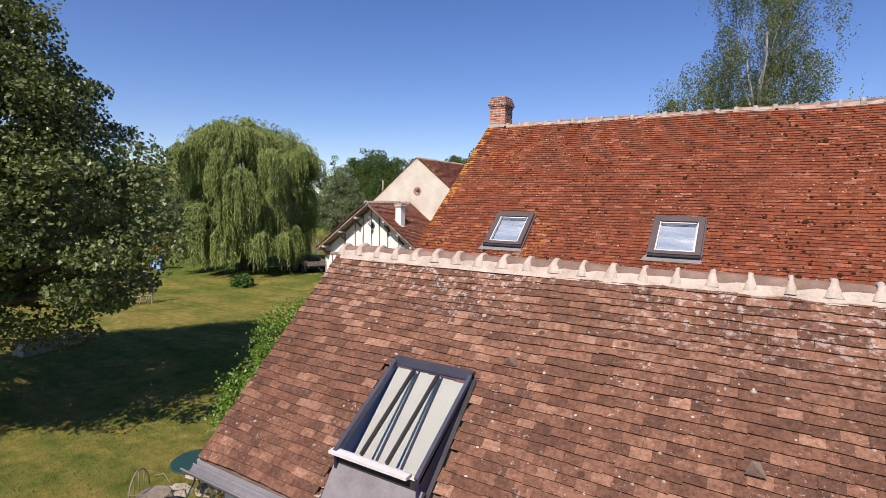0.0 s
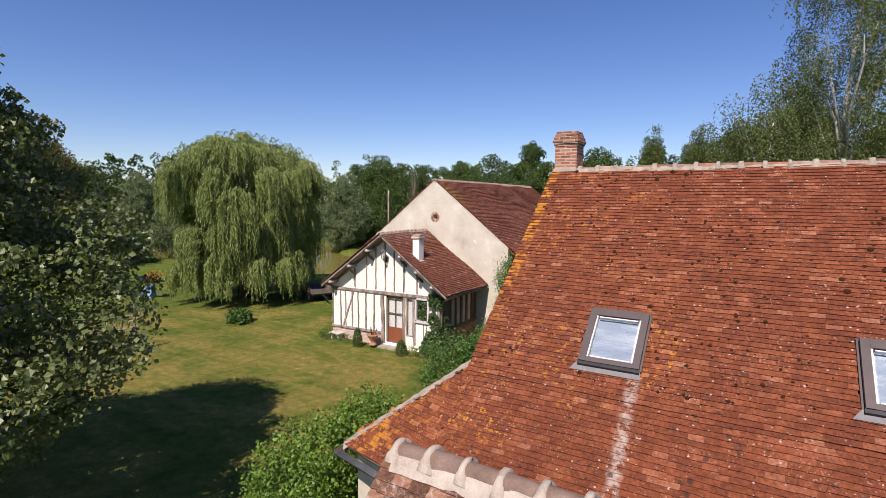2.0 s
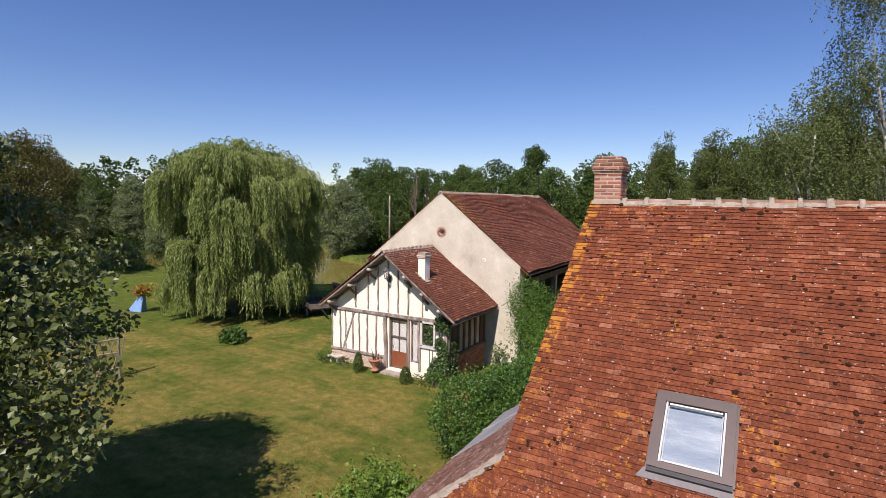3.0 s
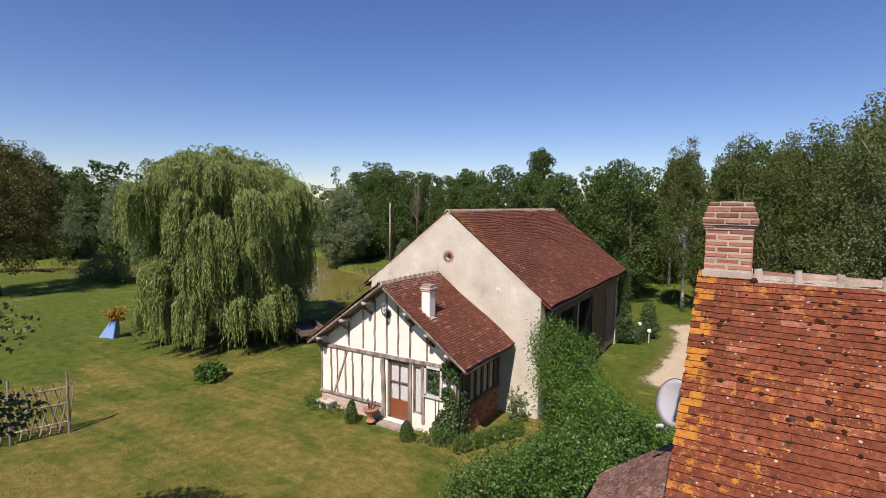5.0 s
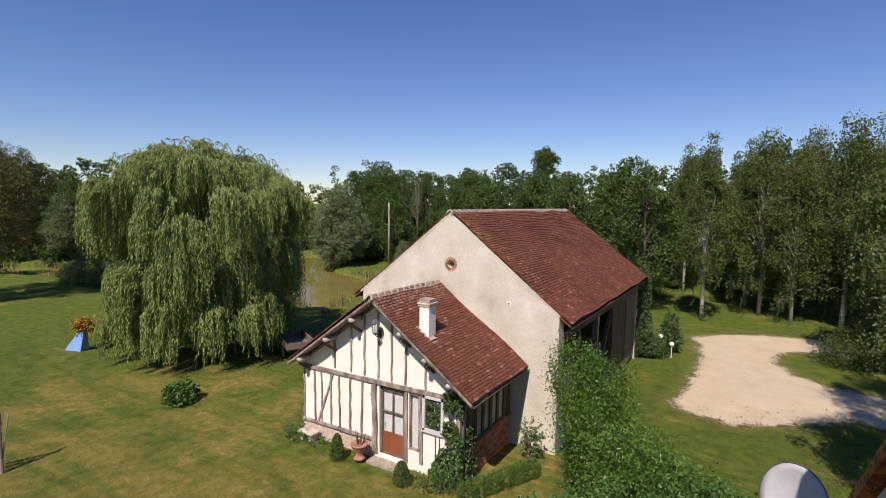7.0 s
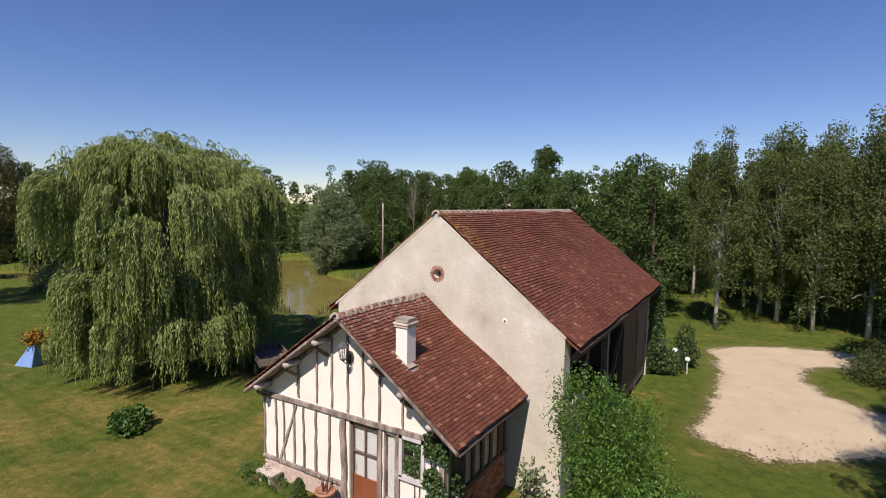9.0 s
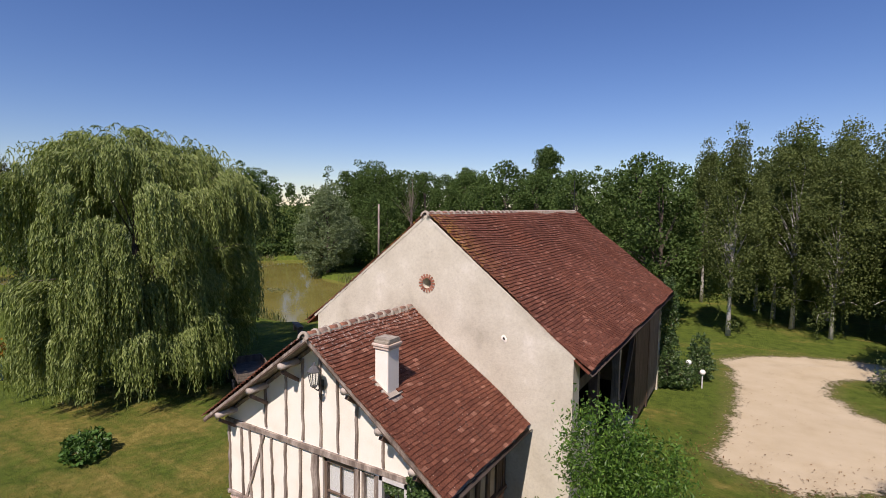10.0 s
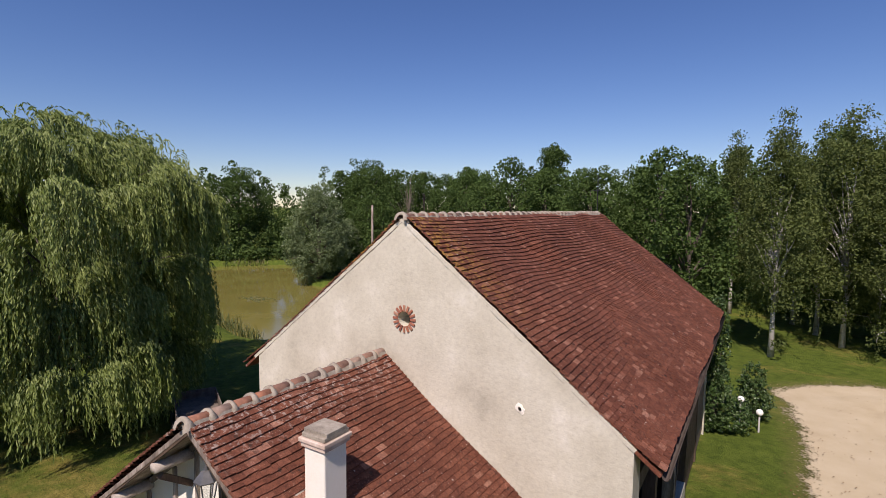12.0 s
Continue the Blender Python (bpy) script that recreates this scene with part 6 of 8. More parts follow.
box(bm, (sx0 + 0.05, FY + 0.06, sz0 + 0.05), (sx1 - 0.05, FY + 0.066, sz1 - 0.05))
part("pane", bm, M["glass"], sidew)
bm = bmesh.new()
box(bm, (sx0 + 0.02, FY + 0.12, sz0 + 0.02), (sx1 - 0.02, FY + 0.13, sz1 - 0.02))
part("curtain", bm, M["curtain"], sidew)
# white window overgrown with ivy
bm = bmesh.new()
wx0, wz0, wx1, wz1 = WIN
for p, q, w in (((wx0, wz0 - 0.02), (wx0, wz1 + 0.06), 0.09), ((wx1, wz0 - 0.02), (wx1, wz1 + 0.06), 0.09), ((wx0 - 0.04, wz1 + 0.02), (wx1 + 0.04, wz1 + 0.02), 0.08), ((wx0 - 0.06, wz0 - 0.03), (wx1 + 0.06, wz0 - 0.03), 0.11)):
    bar(bm, (p[0], FY - 0.03, p[1]), (q[0], FY - 0.03, q[1]), w, 0.09, up=(0, 1, 0))
wino = part("window", bm, M["white_paint"], cot, "small white-framed window overgrown with ivy")
bm = bmesh.new()
box(bm, (wx0 + 0.02, FY + 0.06, wz0), (wx1 - 0.02, FY + 0.066, wz1))
part("pane", bm, M["glass"], wino)
bm = bmesh.new()
bar(bm, ((wx0 + wx1) / 2, FY + 0.05, wz0), ((wx0 + wx1) / 2, FY + 0.05, wz1), 0.03, 0.04, up=(0, 1, 0))
part("glazing_bar", bm, M["white_paint"], wino)
# dark sheet in place of the unlit room behind the window
bm = bmesh.new()
box(bm, (-19.1, FY + 0.20, 1.3), (-18.3, FY + 0.24, 2.4))
part("dark_room", bm, M["dark"], wino)

# roof with sagging eaves, purlin ends and barge boards
for sgn, xe in ((1, NER), (-1, NEL)):
    e = NZ - abs(xe - NX) * sn
    bm = bmesh.new()
    slab(bm, [(xe, NF + 0.02, e - 0.02), (xe, NB, e - 0.02), (NX, NB, NZ - 0.02), (NX, NF + 0.02, NZ - 0.02)], 0.06)
    rf = part("roof_slope", bm, M["timber"], cot)
    if sgn == 1:
        tile_roof(rf, (NER, NF, e), (0, 1, 0), (-1, 0, sn), NB - NF, abs(xe - NX) * ln_ - 0.03, M["tile_c"], lambda a, c: not (0.62 < a < 1.05 and 2.0 < c < 2.75), near=(1.0, 2.4), seed=61, sag=0.045, jitter=1.8, th=0.024, expo=0.10, tw=0.17)
    else:
        tile_roof(rf, (NEL, NB, e), (0, -1, 0), (1, 0, sn), NB - NF, abs(xe - NX) * ln_ - 0.03, M["tile_c"], near=(3.4, 2.4), seed=62, sag=0.045, jitter=1.8, th=0.024, expo=0.10, tw=0.17)
    bm = bmesh.new()
    bar(bm, (xe, NF + 0.05, e - 0.09), (NX, NF + 0.05, NZ - 0.09), 0.065, 0.04, up=(0, 1, 0), wobble=0.006, n=6)
    part("barge_board", bm, M["timber_dark"], cot)
    for k in (0.22, 0.52, 0.85) if sgn == -1 else (0.30, 0.55, 0.78):
        x_ = NX + (xe - NX) * k
        bm = bmesh.new()
        tube(bm, [(x_, NF + 0.02, nz(x_) - 0.10), (x_, FY + 0.1, nz(x_) - 0.10)], [0.075, 0.085], 9)
        part("purlin_end", bm, M["timber_bleached"], cot, smooth=True)
        bm = bmesh.new()
        bar(bm, (x_ + 0.02 * sgn, NF + 0.12, nz(x_) - 0.24), (x_ + 0.02 * sgn, FY, nz(x_) - 0.55), 0.08, 0.09, up=(1, 0, 0))
        part("bracket", bm, M["timber_dark"], cot)
gutter(cot, (NER + 0.05, NF + 0.02, NEZ - 0.05), (NER + 0.05, NB - 0.1, NEZ - 0.05), 0.055, M["gutter_dark"])
ridge_run(cot, (NX, NF, NZ), (NX, NB - 0.05, NZ), 0.30, 0.095, M["ridge_red"], M["mortar_grey"], 71, bed=True)
bm = bmesh.new()
bar(bm, (NX, NB - 0.02, NZ + 0.06), (NER, NB - 0.02, NEZ + 0.06), 0.10, 0.07, up=(0, 1, 0), wobble=0.01, n=8)
part("mortar_fillet", bm, M["mortar"], cot)
bm = bmesh.new()
tube(bm, [(NER - 0.02, NF + 0.3, NEZ - 0.1), (-17.7, FY + 0.02, NEZ - 0.35), (-17.7, FY - 0.05, 0.1)], 0.04, 8)
part("downpipe", bm, M["zinc"], cot, smooth=True)

# little rendered chimney
cx0, cx1, cy0, cy1 = -19.36, -19.02, 28.14, 28.52
bm = bmesh.new()
box(bm, (cx0, cy0, 3.6), (cx1, cy1, 4.96))
bmesh.ops.bevel(bm, geom=bm.edges[:], offset=0.012, segments=1, affect='EDGES')
ch = part("chimney", bm, M["cream_wall"], cot, "small cream-rendered chimney with brick cap")
for z_, o_, mt in ((4.96, 0.03, "plinth_brick"), (5.02, 0.05, "plinth_brick"), (5.08, 0.02, "mortar_grey")):
    bm = bmesh.new()
    box(bm, (cx0 - o_, cy0 - o_, z_), (cx1 + o_, cy1 + o_, z_ + 0.055))
    bmesh.ops.bevel(bm, geom=bm.edges[:], offset=0.008, segments=1, affect='EDGES')
    part("cap_course", bm, M[mt], ch)
bm = bmesh.new()
box(bm, (cx0 - 0.02, cy0 + 0.02, 5.135), (cx1 + 0.02, cy1 - 0.02, 5.175))
part("cap_slab", bm, M["mortar_grey"], ch)
bm = bmesh.new()
zc = lambda x: NZ - (x - NX) * sn
slab(bm, [(cx0 - 0.07, cy0 - 0.09, zc(cx0 - 0.07) + 0.05), (cx1 + 0.09, cy0 - 0.09, zc(cx1 + 0.09) + 0.05), (cx1 + 0.09, cy1 + 0.06, zc(cx1 + 0.09) + 0.05), (cx0 - 0.07, cy1 + 0.06, zc(cx0 - 0.07) + 0.05)], 0.06)
part("flashing", bm, M["mortar"], ch)

# lantern on the front
lamp = empty("wall_lantern", (-20.62, FY, 4.2), "black metal wall lantern with clear glass panes", "lantern")
LXc, LYc = -20.62, FY - 0.30
bm = bmesh.new()
tube(bm, [(LXc, FY - 0.05, 3.98), (LXc, FY - 0.2, 3.92), (LXc, LYc, 4.0)], 0.014, 6)
box(bm, (LXc - 0.04, FY - 0.062, 3.88), (LXc + 0.04, FY - 0.046, 4.12))
part("bracket", bm, M["black_metal"], lamp)
bm = bmesh.new()
lathe(bm, [(0.05, 4.02), (0.06, 4.04), (0.075, 4.05), (0.075, 4.06)], (LXc, LYc, 0), 6)
lathe(bm, [(0.15, 4.36), (0.155, 4.375), (0.07, 4.48), (0.03, 4.50), (0.02, 4.56)], (LXc, LYc, 0), 6)
for k in range(6):
    t = math.pi / 3 * k
    tube(bm, [(LXc + 0.075 * math.cos(t), LYc + 0.075 * math.sin(t), 4.05), (LXc + 0.14 * math.cos(t), LYc + 0.14 * math.sin(t), 4.37)], 0.009, 5)
part("frame", bm, M["gutter"], lamp)
bm = bmesh.new()
lathe(bm, [(0.07, 4.055), (0.132, 4.365)], (LXc, LYc, 0), 6)
part("pane", bm, M["glass"], lamp)

# door step and things by the wall
bm = bmesh.new()
box(bm, (-20.90, FY - 0.42, -0.05), (-19.65, FY - 0.0, 0.06))
bmesh.ops.bevel(bm, geom=bm.edges[:], offset=0.02, segments=2, affect='EDGES')
part("doorstep", bm, M["mortar_grey"], None, "worn pale stone doorstep before the cottage door", category="step")
for x_ in (-23.9, -23.35, -22.3, -21.75, -21.3):
    bm = bmesh.new()
    bmesh.ops.create_uvsphere(bm, u_segments=10, v_segments=7, radius=0.06, matrix=Matrix.Translation((x_, FY - 0.05, 0.56)) @ Matrix.Diagonal((1, 0.8, 1, 1)))
    part("beam_stud", bm, M["timber"], cot, "round stud", smooth=True)
bm = bmesh.new()
for lo, hi in (((-23.75, FY - 0.40, -0.03), (-23.62, FY - 0.12, 0.22)), ((-23.38, FY - 0.40, -0.03), (-23.25, FY - 0.12, 0.22)), ((-23.85, FY - 0.45, 0.22), (-23.15, FY - 0.08, 0.31))):
    box(bm, lo, hi)
bmesh.ops.bevel(bm, geom=bm.edges[:], offset=0.012, segments=1, affect='EDGES')
part("stone_bench", bm, M["stone"], None, "small stone bench against the cottage plinth", category="bench")

pot = empty("terracotta_pot", (-21.1, 27.5, 0.1), "terracotta urn with bare spiky stems", "flower pot")
bm = bmesh.new()
lathe(bm, [(0.17, 0.09), (0.19, 0.12), (0.13, 0.16), (0.10, 0.24), (0.13, 0.32), (0.23, 0.46), (0.25, 0.52), (0.27, 0.53), (0.27, 0.58), (0.23, 0.58), (0.22, 0.54)], (-21.1, 27.5, 0), 18)
part("urn", bm, M["terracotta"], pot, smooth=True)
bm = bmesh.new()
rg = random.Random(8)
for k in range(14):
    t = rg.uniform(0, 6.28)
    r = rg.uniform(0.02, 0.12)
    tube(bm, [(-21.1 + r * math.cos(t), 27.5 + r * math.sin(t), 0.50), (-21.1 + 2.2 * r * math.cos(t), 27.5 + 2.2 * r * math.sin(t), rg.uniform(0.75, 1.05))], [0.012, 0.006], 5)
part("stems", bm, M["timber_dark"], pot)


def topiary(x, y, h, r, seed, label):
    rg_ = np.random.default_rng(seed)
    root = empty("topiary_bush", (x, y, 0), label, "bush", "clipped bushes by the door")
    n = 2200
    z_ = h * rg_.uniform(0, 1, n) ** 0.9
    rad = r * np.sqrt(np.clip(1 - (z_ / h) ** 1.6, 0.02, 1)) * rg_.uniform(0.6, 1.05, n)
    t = rg_.uniform(0, 6.283, n)
    p = np.stack([x + rad * np.cos(t), y + rad * np.sin(t), z_ + 0.06], 1)
    link("foliage", leaf_mesh("foliage", leaf_quads(p, (0, 0, 0.5), 0.05, rg_, 0.6)), M["leaf_oak"], root)
    bm_ = bmesh.new()
    tube(bm_, [(x, y, -0.03), (x, y, h * 0.8)], [0.03, 0.01], 6)
    part("stem", bm_, M["bark"], root)
    return root


topiary(-21.75, 27.2, 0.78, 0.24, 3, "small clipped conical bush by the cottage wall")
topiary(-19.25, 27.15, 0.62, 0.27, 4, "small clipped round bush beside the doorstep")


def wall_ivy(name, lo, hi, count, leaf, mat, label, seed, inside=None, category="climber"):
    """Leaves that hug a wall between two corners of a flat box."""
    rg_ = np.random.default_rng(seed)
    p = rg_.uniform(lo, hi, (count * 2, 3))
    k = np.array([noise.noise(Vector((q[0] * 1.6 + seed, q[1] * 1.6, q[2] * 1.6))) for q in p])
    keep = k > -0.22
    if inside is not None:
        keep &= np.array([inside(q) for q in p])
    p = p[keep][:count]
    root = empty(name, (lo[0], lo[1], 0), label, category)
    link("foliage", leaf_mesh("foliage", leaf_quads(p, (0.3, -1.2, 0.8), leaf, rg_, 0.85)), mat, root)
    bm_ = bmesh.new()
    for _ in range(6):
        x_, y_ = rg_.uniform(lo[0], hi[0]), hi[1] if abs(hi[1] - lo[1]) < 0.6 else rg_.uniform(lo[1], hi[1])
        tube(bm_, [(x_, y_, -0.03), (x_ + rg_.uniform(-0.1, 0.1), y_, (lo[2] + hi[2]) / 2), (x_ + rg_.uniform(-0.2, 0.2), y_, hi[2] * 0.85)], [0.015, 0.01, 0.005], 5)
    part("stem", bm_, M["bark"], root)
    return root


wall_ivy("ivy", (-18.75, FY - 0.22, 0.0), (-17.65, FY - 0.05, 2.7), 2600, 0.085, M["leaf_ivy"], "dark ivy climbing the cottage corner and window", 5,
         lambda q: q[0] > -18.29 or q[2] < 0.25 + (q[0] + 18.75) * 2.0)
wall_ivy("window_ivy", (-18.95, FY - 0.04, 1.47), (-18.45, FY + 0.03, 2.28), 900, 0.07, M["leaf_ivy"], "ivy leaves inside the white window frame", 6)
wall_ivy("side_ivy", (-17.78, 28.0, 0.0), (-17.62, 28.6, 1.7), 900, 0.08, M["leaf_ivy"], "ivy round the corner of the cottage side wall", 7)
leafy_mass("flower_bed", [(-23.9, 27.5, 0.15, 0.5, 0.35, 0.35), (-22.8, 27.55, 0.1, 0.9, 0.25, 0.22), (-18.6, 27.35, 0.12, 0.7, 0.3, 0.3), (-18.1, 27.5, 0.25, 0.4, 0.3, 0.4)], 2600, 0.06, M["leaf_hedge"], "low green perennials along the cottage wall", 9, "flower bed")
leafy_mass("box_hedge", [(-17.35 + 0.20 * k, 27.55 + 0.42 * k, 0.16, 0.26, 0.40, 0.30) for k in range(6)], 34000, 0.030, M["leaf_box"], "low clipped box hedge along the cottage side", 10, "hedge", shell=0.8)

# ---------------------------------------------------------------- satellite dish on the gable
dish = empty("satellite_dish", (-10.4, 22.6, 4.7), "white satellite dish on a wall bracket", "satellite dish")
dc, dn = Vector((-10.55, 22.45, 4.80)), Vector((-0.62, -0.80, 0.30)).normalized()
du = dn.cross(Vector((0, 0, 1))).normalized()
dv = du.cross(dn)
bm = bmesh.new()
rings = []
for thick in (0, 0.012):
    for j in range(6):
        r = 0.365 * j / 5 if j else 0.002
        depth = 0.06 * (r / 0.365) ** 2 - thick
        rings.append([bm.verts.new(dc + du * (r * math.cos(2 * math.pi * k / 28)) + dv * (1.05 * r * math.sin(2 * math.pi * k / 28)) + dn * depth) for k in range(28)])
for grp in (rings[:6], rings[6:]):
    for a, c in zip(grp, grp[1:]):
        for k in range(28):
            bm.faces.new((a[k], a[(k + 1) % 28], c[(k + 1) % 28], c[k]))
for k in range(28):
    bm.faces.new((rings[5][k], rings[5][(k + 1) % 28], rings[11][(k + 1) % 28], rings[11][k]))
part("reflector", bm, M["dish"], dish, smooth=True)
bm = bmesh.new()
tube(bm, [dc + du * (0.366 * math.cos(t)) + dv * (0.384 * math.sin(t)) + dn * 0.056 for t in np.linspace(0, 6.283, 33)], 0.008, 6, cap=False)
part("rim", bm, M["gutter"], dish, smooth=True)
bm = bmesh.new()
arm = dc - dv * 0.44 + dn * 0.24
tube(bm, [dc - dv * 0.36, dc - dv * 0.47 + dn * 0.1, arm], 0.014, 6)
part("arm", bm, M["gutter"], dish)
bm = bmesh.new()
tube(bm, [arm - dn * 0.06 + dv * 0.03, arm + dn * 0.05 + dv * 0.02], [0.035, 0.028], 8)
part("receiver", bm, M["white_paint"], dish, "white receiver head")
bm = bmesh.new()
tube(bm, [dc - dn * 0.02, dc - dn * 0.12, (-10.35, 22.62, 4.70), (-10.05, 22.62, 4.70)], 0.022, 7)
box(bm, (-10.08, 22.52, 4.60), (-10.045, 22.72, 4.80))
part("bracket", bm, M["gutter"], dish)

# ---------------------------------------------------------------- garden things
post_rows = empty("garden_trellis", (-29.6, 20.2, 0), "rustic chestnut-pole garden trellis on the lawn", "trellis")
ta, tb = Vector((-29.34, 21.36, 0)), Vector((-30.5, 18.5, 0))
rg = random.Random(12)
for f_ in (0.0, 0.5, 1.0):
    p = ta.lerp(tb, f_)
    bm = bmesh.new()
    tube(bm, [(p.x, p.y, -0.03), (p.x + 0.02, p.y, 1.0), (p.x, p.y + 0.02, 2.12)], [0.045, 0.04, 0.035], 7)
    part("post", bm, M["timber"], post_rows)
for h in (0.35, 1.0, 1.55):
    bm = bmesh.new()
    tube(bm, [ta + Vector((0, 0, h + 0.05)), ta.lerp(tb, 0.5) + Vector((0, 0, h)), tb + Vector((0, 0, h))], [0.032, 0.032, 0.028], 6)
    part("rail", bm, M["timber"], post_rows)
for k in range(13):
    for s in (-1, 1):
        f_ = k / 12
        p = ta.lerp(tb, f_)
        q = ta.lerp(tb, min(1.08, max(-0.08, f_ + s * 0.13)))
        bm = bmesh.new()
        tube(bm, [(p.x, p.y + 0.02 * s, 0.05), (q.x, q.y + 0.02 * s, 1.55 + rg.uniform(0.05, 0.35))], [0.024, 0.018], 5)
        part("lattice_stick", bm, M["timber_dark"] if s > 0 else M["timber"], post_rows)

vase = empty("flower_sculpture", (-40.85, 28.2, 0), "pale blue wedge planter topped with yellow and red flowers", "planter")
bm = bmesh.new()
pr = [((-0.62, 0), (0.42, 0)), ((0.22, 1.12), (0.52, 1.12))]
vs = []
dirx = Vector((0.92, 0.38, 0))
diry = Vector((-0.38, 0.92, 0))
for y_, k in ((-0.30, 1.0), (0.30, 1.0)):
    for (x0_, z0_), (x1_, z1_) in pr:
        vs += [bm.verts.new(Vector((-40.85, 28.2, z0_)) + dirx * x0_ + diry * y_ * (1 - 0.5 * z0_)), bm.verts.new(Vector((-40.85, 28.2, z1_)) + dirx * x1_ + diry * y_ * (1 - 0.5 * z1_))]
for f in ((0, 1, 3, 2), (4, 6, 7, 5), (0, 2, 6, 4), (1, 5, 7, 3), (2, 3, 7, 6), (0, 4, 5, 1)):
    bm.faces.new([vs[i] for i in f])
bmesh.ops.bevel(bm, geom=bm.edges[:], offset=0.02, segments=1, affect='EDGES')
part("body", bm, M["blue"], vase)
rgn = np.random.default_rng(3)
p = rgn.normal(size=(700, 3)) * np.array((0.30, 0.22, 0.17)) + np.array((-40.55, 28.35, 1.42))
link("bouquet", leaf_mesh("bouquet", leaf_quads(p, (0, 0, 1), 0.12, rgn, 0.9)), M["leaf_yellow"], vase, "yellow and rust-red flowers", kind="stuff")
bm = bmesh.new()
for k in range(10):
    tube(bm, [(-40.53, 28.34, 1.0), (-40.55 + rgn.normal() * 0.2, 28.35 + rgn.normal() * 0.15, 1.4)], 0.012, 5)
part("stems", bm, M["leaf_oak"], vase)

leafy_mass("shrub", [(-30.35, 27.4, 0.22, 0.75, 0.65, 0.48), (-29.95, 27.1, 0.15, 0.5, 0.45, 0.36)], 1500, 0.17, M["leaf_hedge"], "low leafy green shrub on the lawn", 14, "shrub", aspect=0.55)

# flat trailer under the willow
tr = empty("farm_trailer", (-31.4, 34.2, 0), "old grey wooden farm trailer parked under the willow", "trailer")
tm = Matrix.Translation((-31.4, 34.3, 0)) @ Matrix.Rotation(radians(-28), 4, 'Z')
bm = bmesh.new()
box(bm, (-1.3, -0.7, 0.52), (1.3, 0.7, 0.60), tm)
part("bed", bm, M["timber_pale"], tr)
for lo, hi in (((-1.3, -0.73, 0.60), (1.3, -0.69, 0.92)), ((-1.3, 0.69, 0.60), (1.3, 0.73, 0.92)), ((-1.34, -0.7, 0.60), (-1.3, 0.7, 0.92)), ((1.3, -0.7, 0.60), (1.34, 0.7, 0.92))):
    bm = bmesh.new()
    n = 3
    for k in range(n):
        z0_, z1_ = lo[2] + (hi[2] - lo[2]) * k / n, lo[2] + (hi[2] - lo[2]) * (k + 1) / n - 0.01
        box(bm, (lo[0], lo[1], z0_), (hi[0], hi[1], z1_), tm)
    part("side_board", bm, M["timber_pale"], tr)
for sx in (-0.7, 0.7):
    for sy in (-0.78, 0.78):
        bm = bmesh.new()
        prof = [(0.0001, -0.08), (0.2, -0.08), (0.27, -0.06), (0.28, 0), (0.27, 0.06), (0.2, 0.08), (0.0001, 0.08)]
        lathe(bm, prof, (0, 0, 0), 16)
        bmesh.ops.transform(bm, matrix=tm @ Matrix.Translation((sx, sy, 0.28)) @ Matrix.Rotation(radians(90), 4, 'X'), verts=bm.verts)
        part("wheel", bm, M["rubber"], tr, smooth=True)
bm = bmesh.new()
for sx in (-0.7, 0.7):
    bar(bm, tm @ Vector((sx, -0.7, 0.3)), tm @ Vector((sx, 0.7, 0.3)), 0.06, 0.06)
    bar(bm, tm @ Vector((sx, -0.4, 0.3)), tm @ Vector((sx, -0.4, 0.53)), 0.06, 0.06)
    bar(bm, tm @ Vector((sx, 0.4, 0.3)), tm @ Vector((sx, 0.4, 0.53)), 0.06, 0.06)
bar(bm, tm @ Vector((1.3, 0, 0.5)), tm @ Vector((2.3, 0, 0.32)), 0.07, 0.07)
part("drawbar", bm, M["black_metal"], tr)

# bench by the water
wb = empty("garden_bench", (-36.6, 41.8, 0), "plain grey wooden bench by the pond", "bench")
wm = Matrix.Translation((-36.6, 41.8, 0)) @ Matrix.Rotation(radians(-30), 4, 'Z')
bm = bmesh.new()
box(bm, (-0.75, -0.18, 0.42), (0.75, 0.18, 0.48), wm)
part("seat", bm, M["timber_pale"], wb)
for sx in (-0.6, 0.6):
    bm = bmesh.new()
    box(bm, (sx - 0.04, -0.15, -0.08), (sx + 0.04, 0.15, 0.42), wm)
    part("leg", bm, M["timber_pale"], wb)

# pole beyond the pond
bm = bmesh.new()
tube(bm, [(-46.5, 62.0, -0.1), (-46.5, 62.0, 8.0)], [0.13, 0.09], 8)
part("utility_pole", bm, M["timber"], None, "bare wooden utility pole beyond the pond", category="pole", smooth=True)

# terrace table, chairs and hose
TX, TY = -11.97, 12.47
tab = empty("garden_table", (TX, TY, 0), "round dark green metal garden table", "table")
bm = bmesh.new()
lathe(bm, [(0.42, 0.71), (0.435, 0.72), (0.435, 0.735), (0.42, 0.745), (0.02, 0.75)], (TX, TY, 0), 28)
part("tabletop", bm, M["green_paint"], tab)
for k in range(3):
    t = 2.1 * k + 0.4
    bm = bmesh.new()
    tube(bm, [(TX + 0.10 * math.cos(t), TY + 0.10 * math.sin(t), 0.72), (TX + 0.06 * math.cos(t), TY + 0.06 * math.sin(t), 0.4), (TX + 0.33 * math.cos(t), TY + 0.33 * math.sin(t), -0.02)], 0.014, 6)
    part("leg", bm, M["green_paint"], tab)


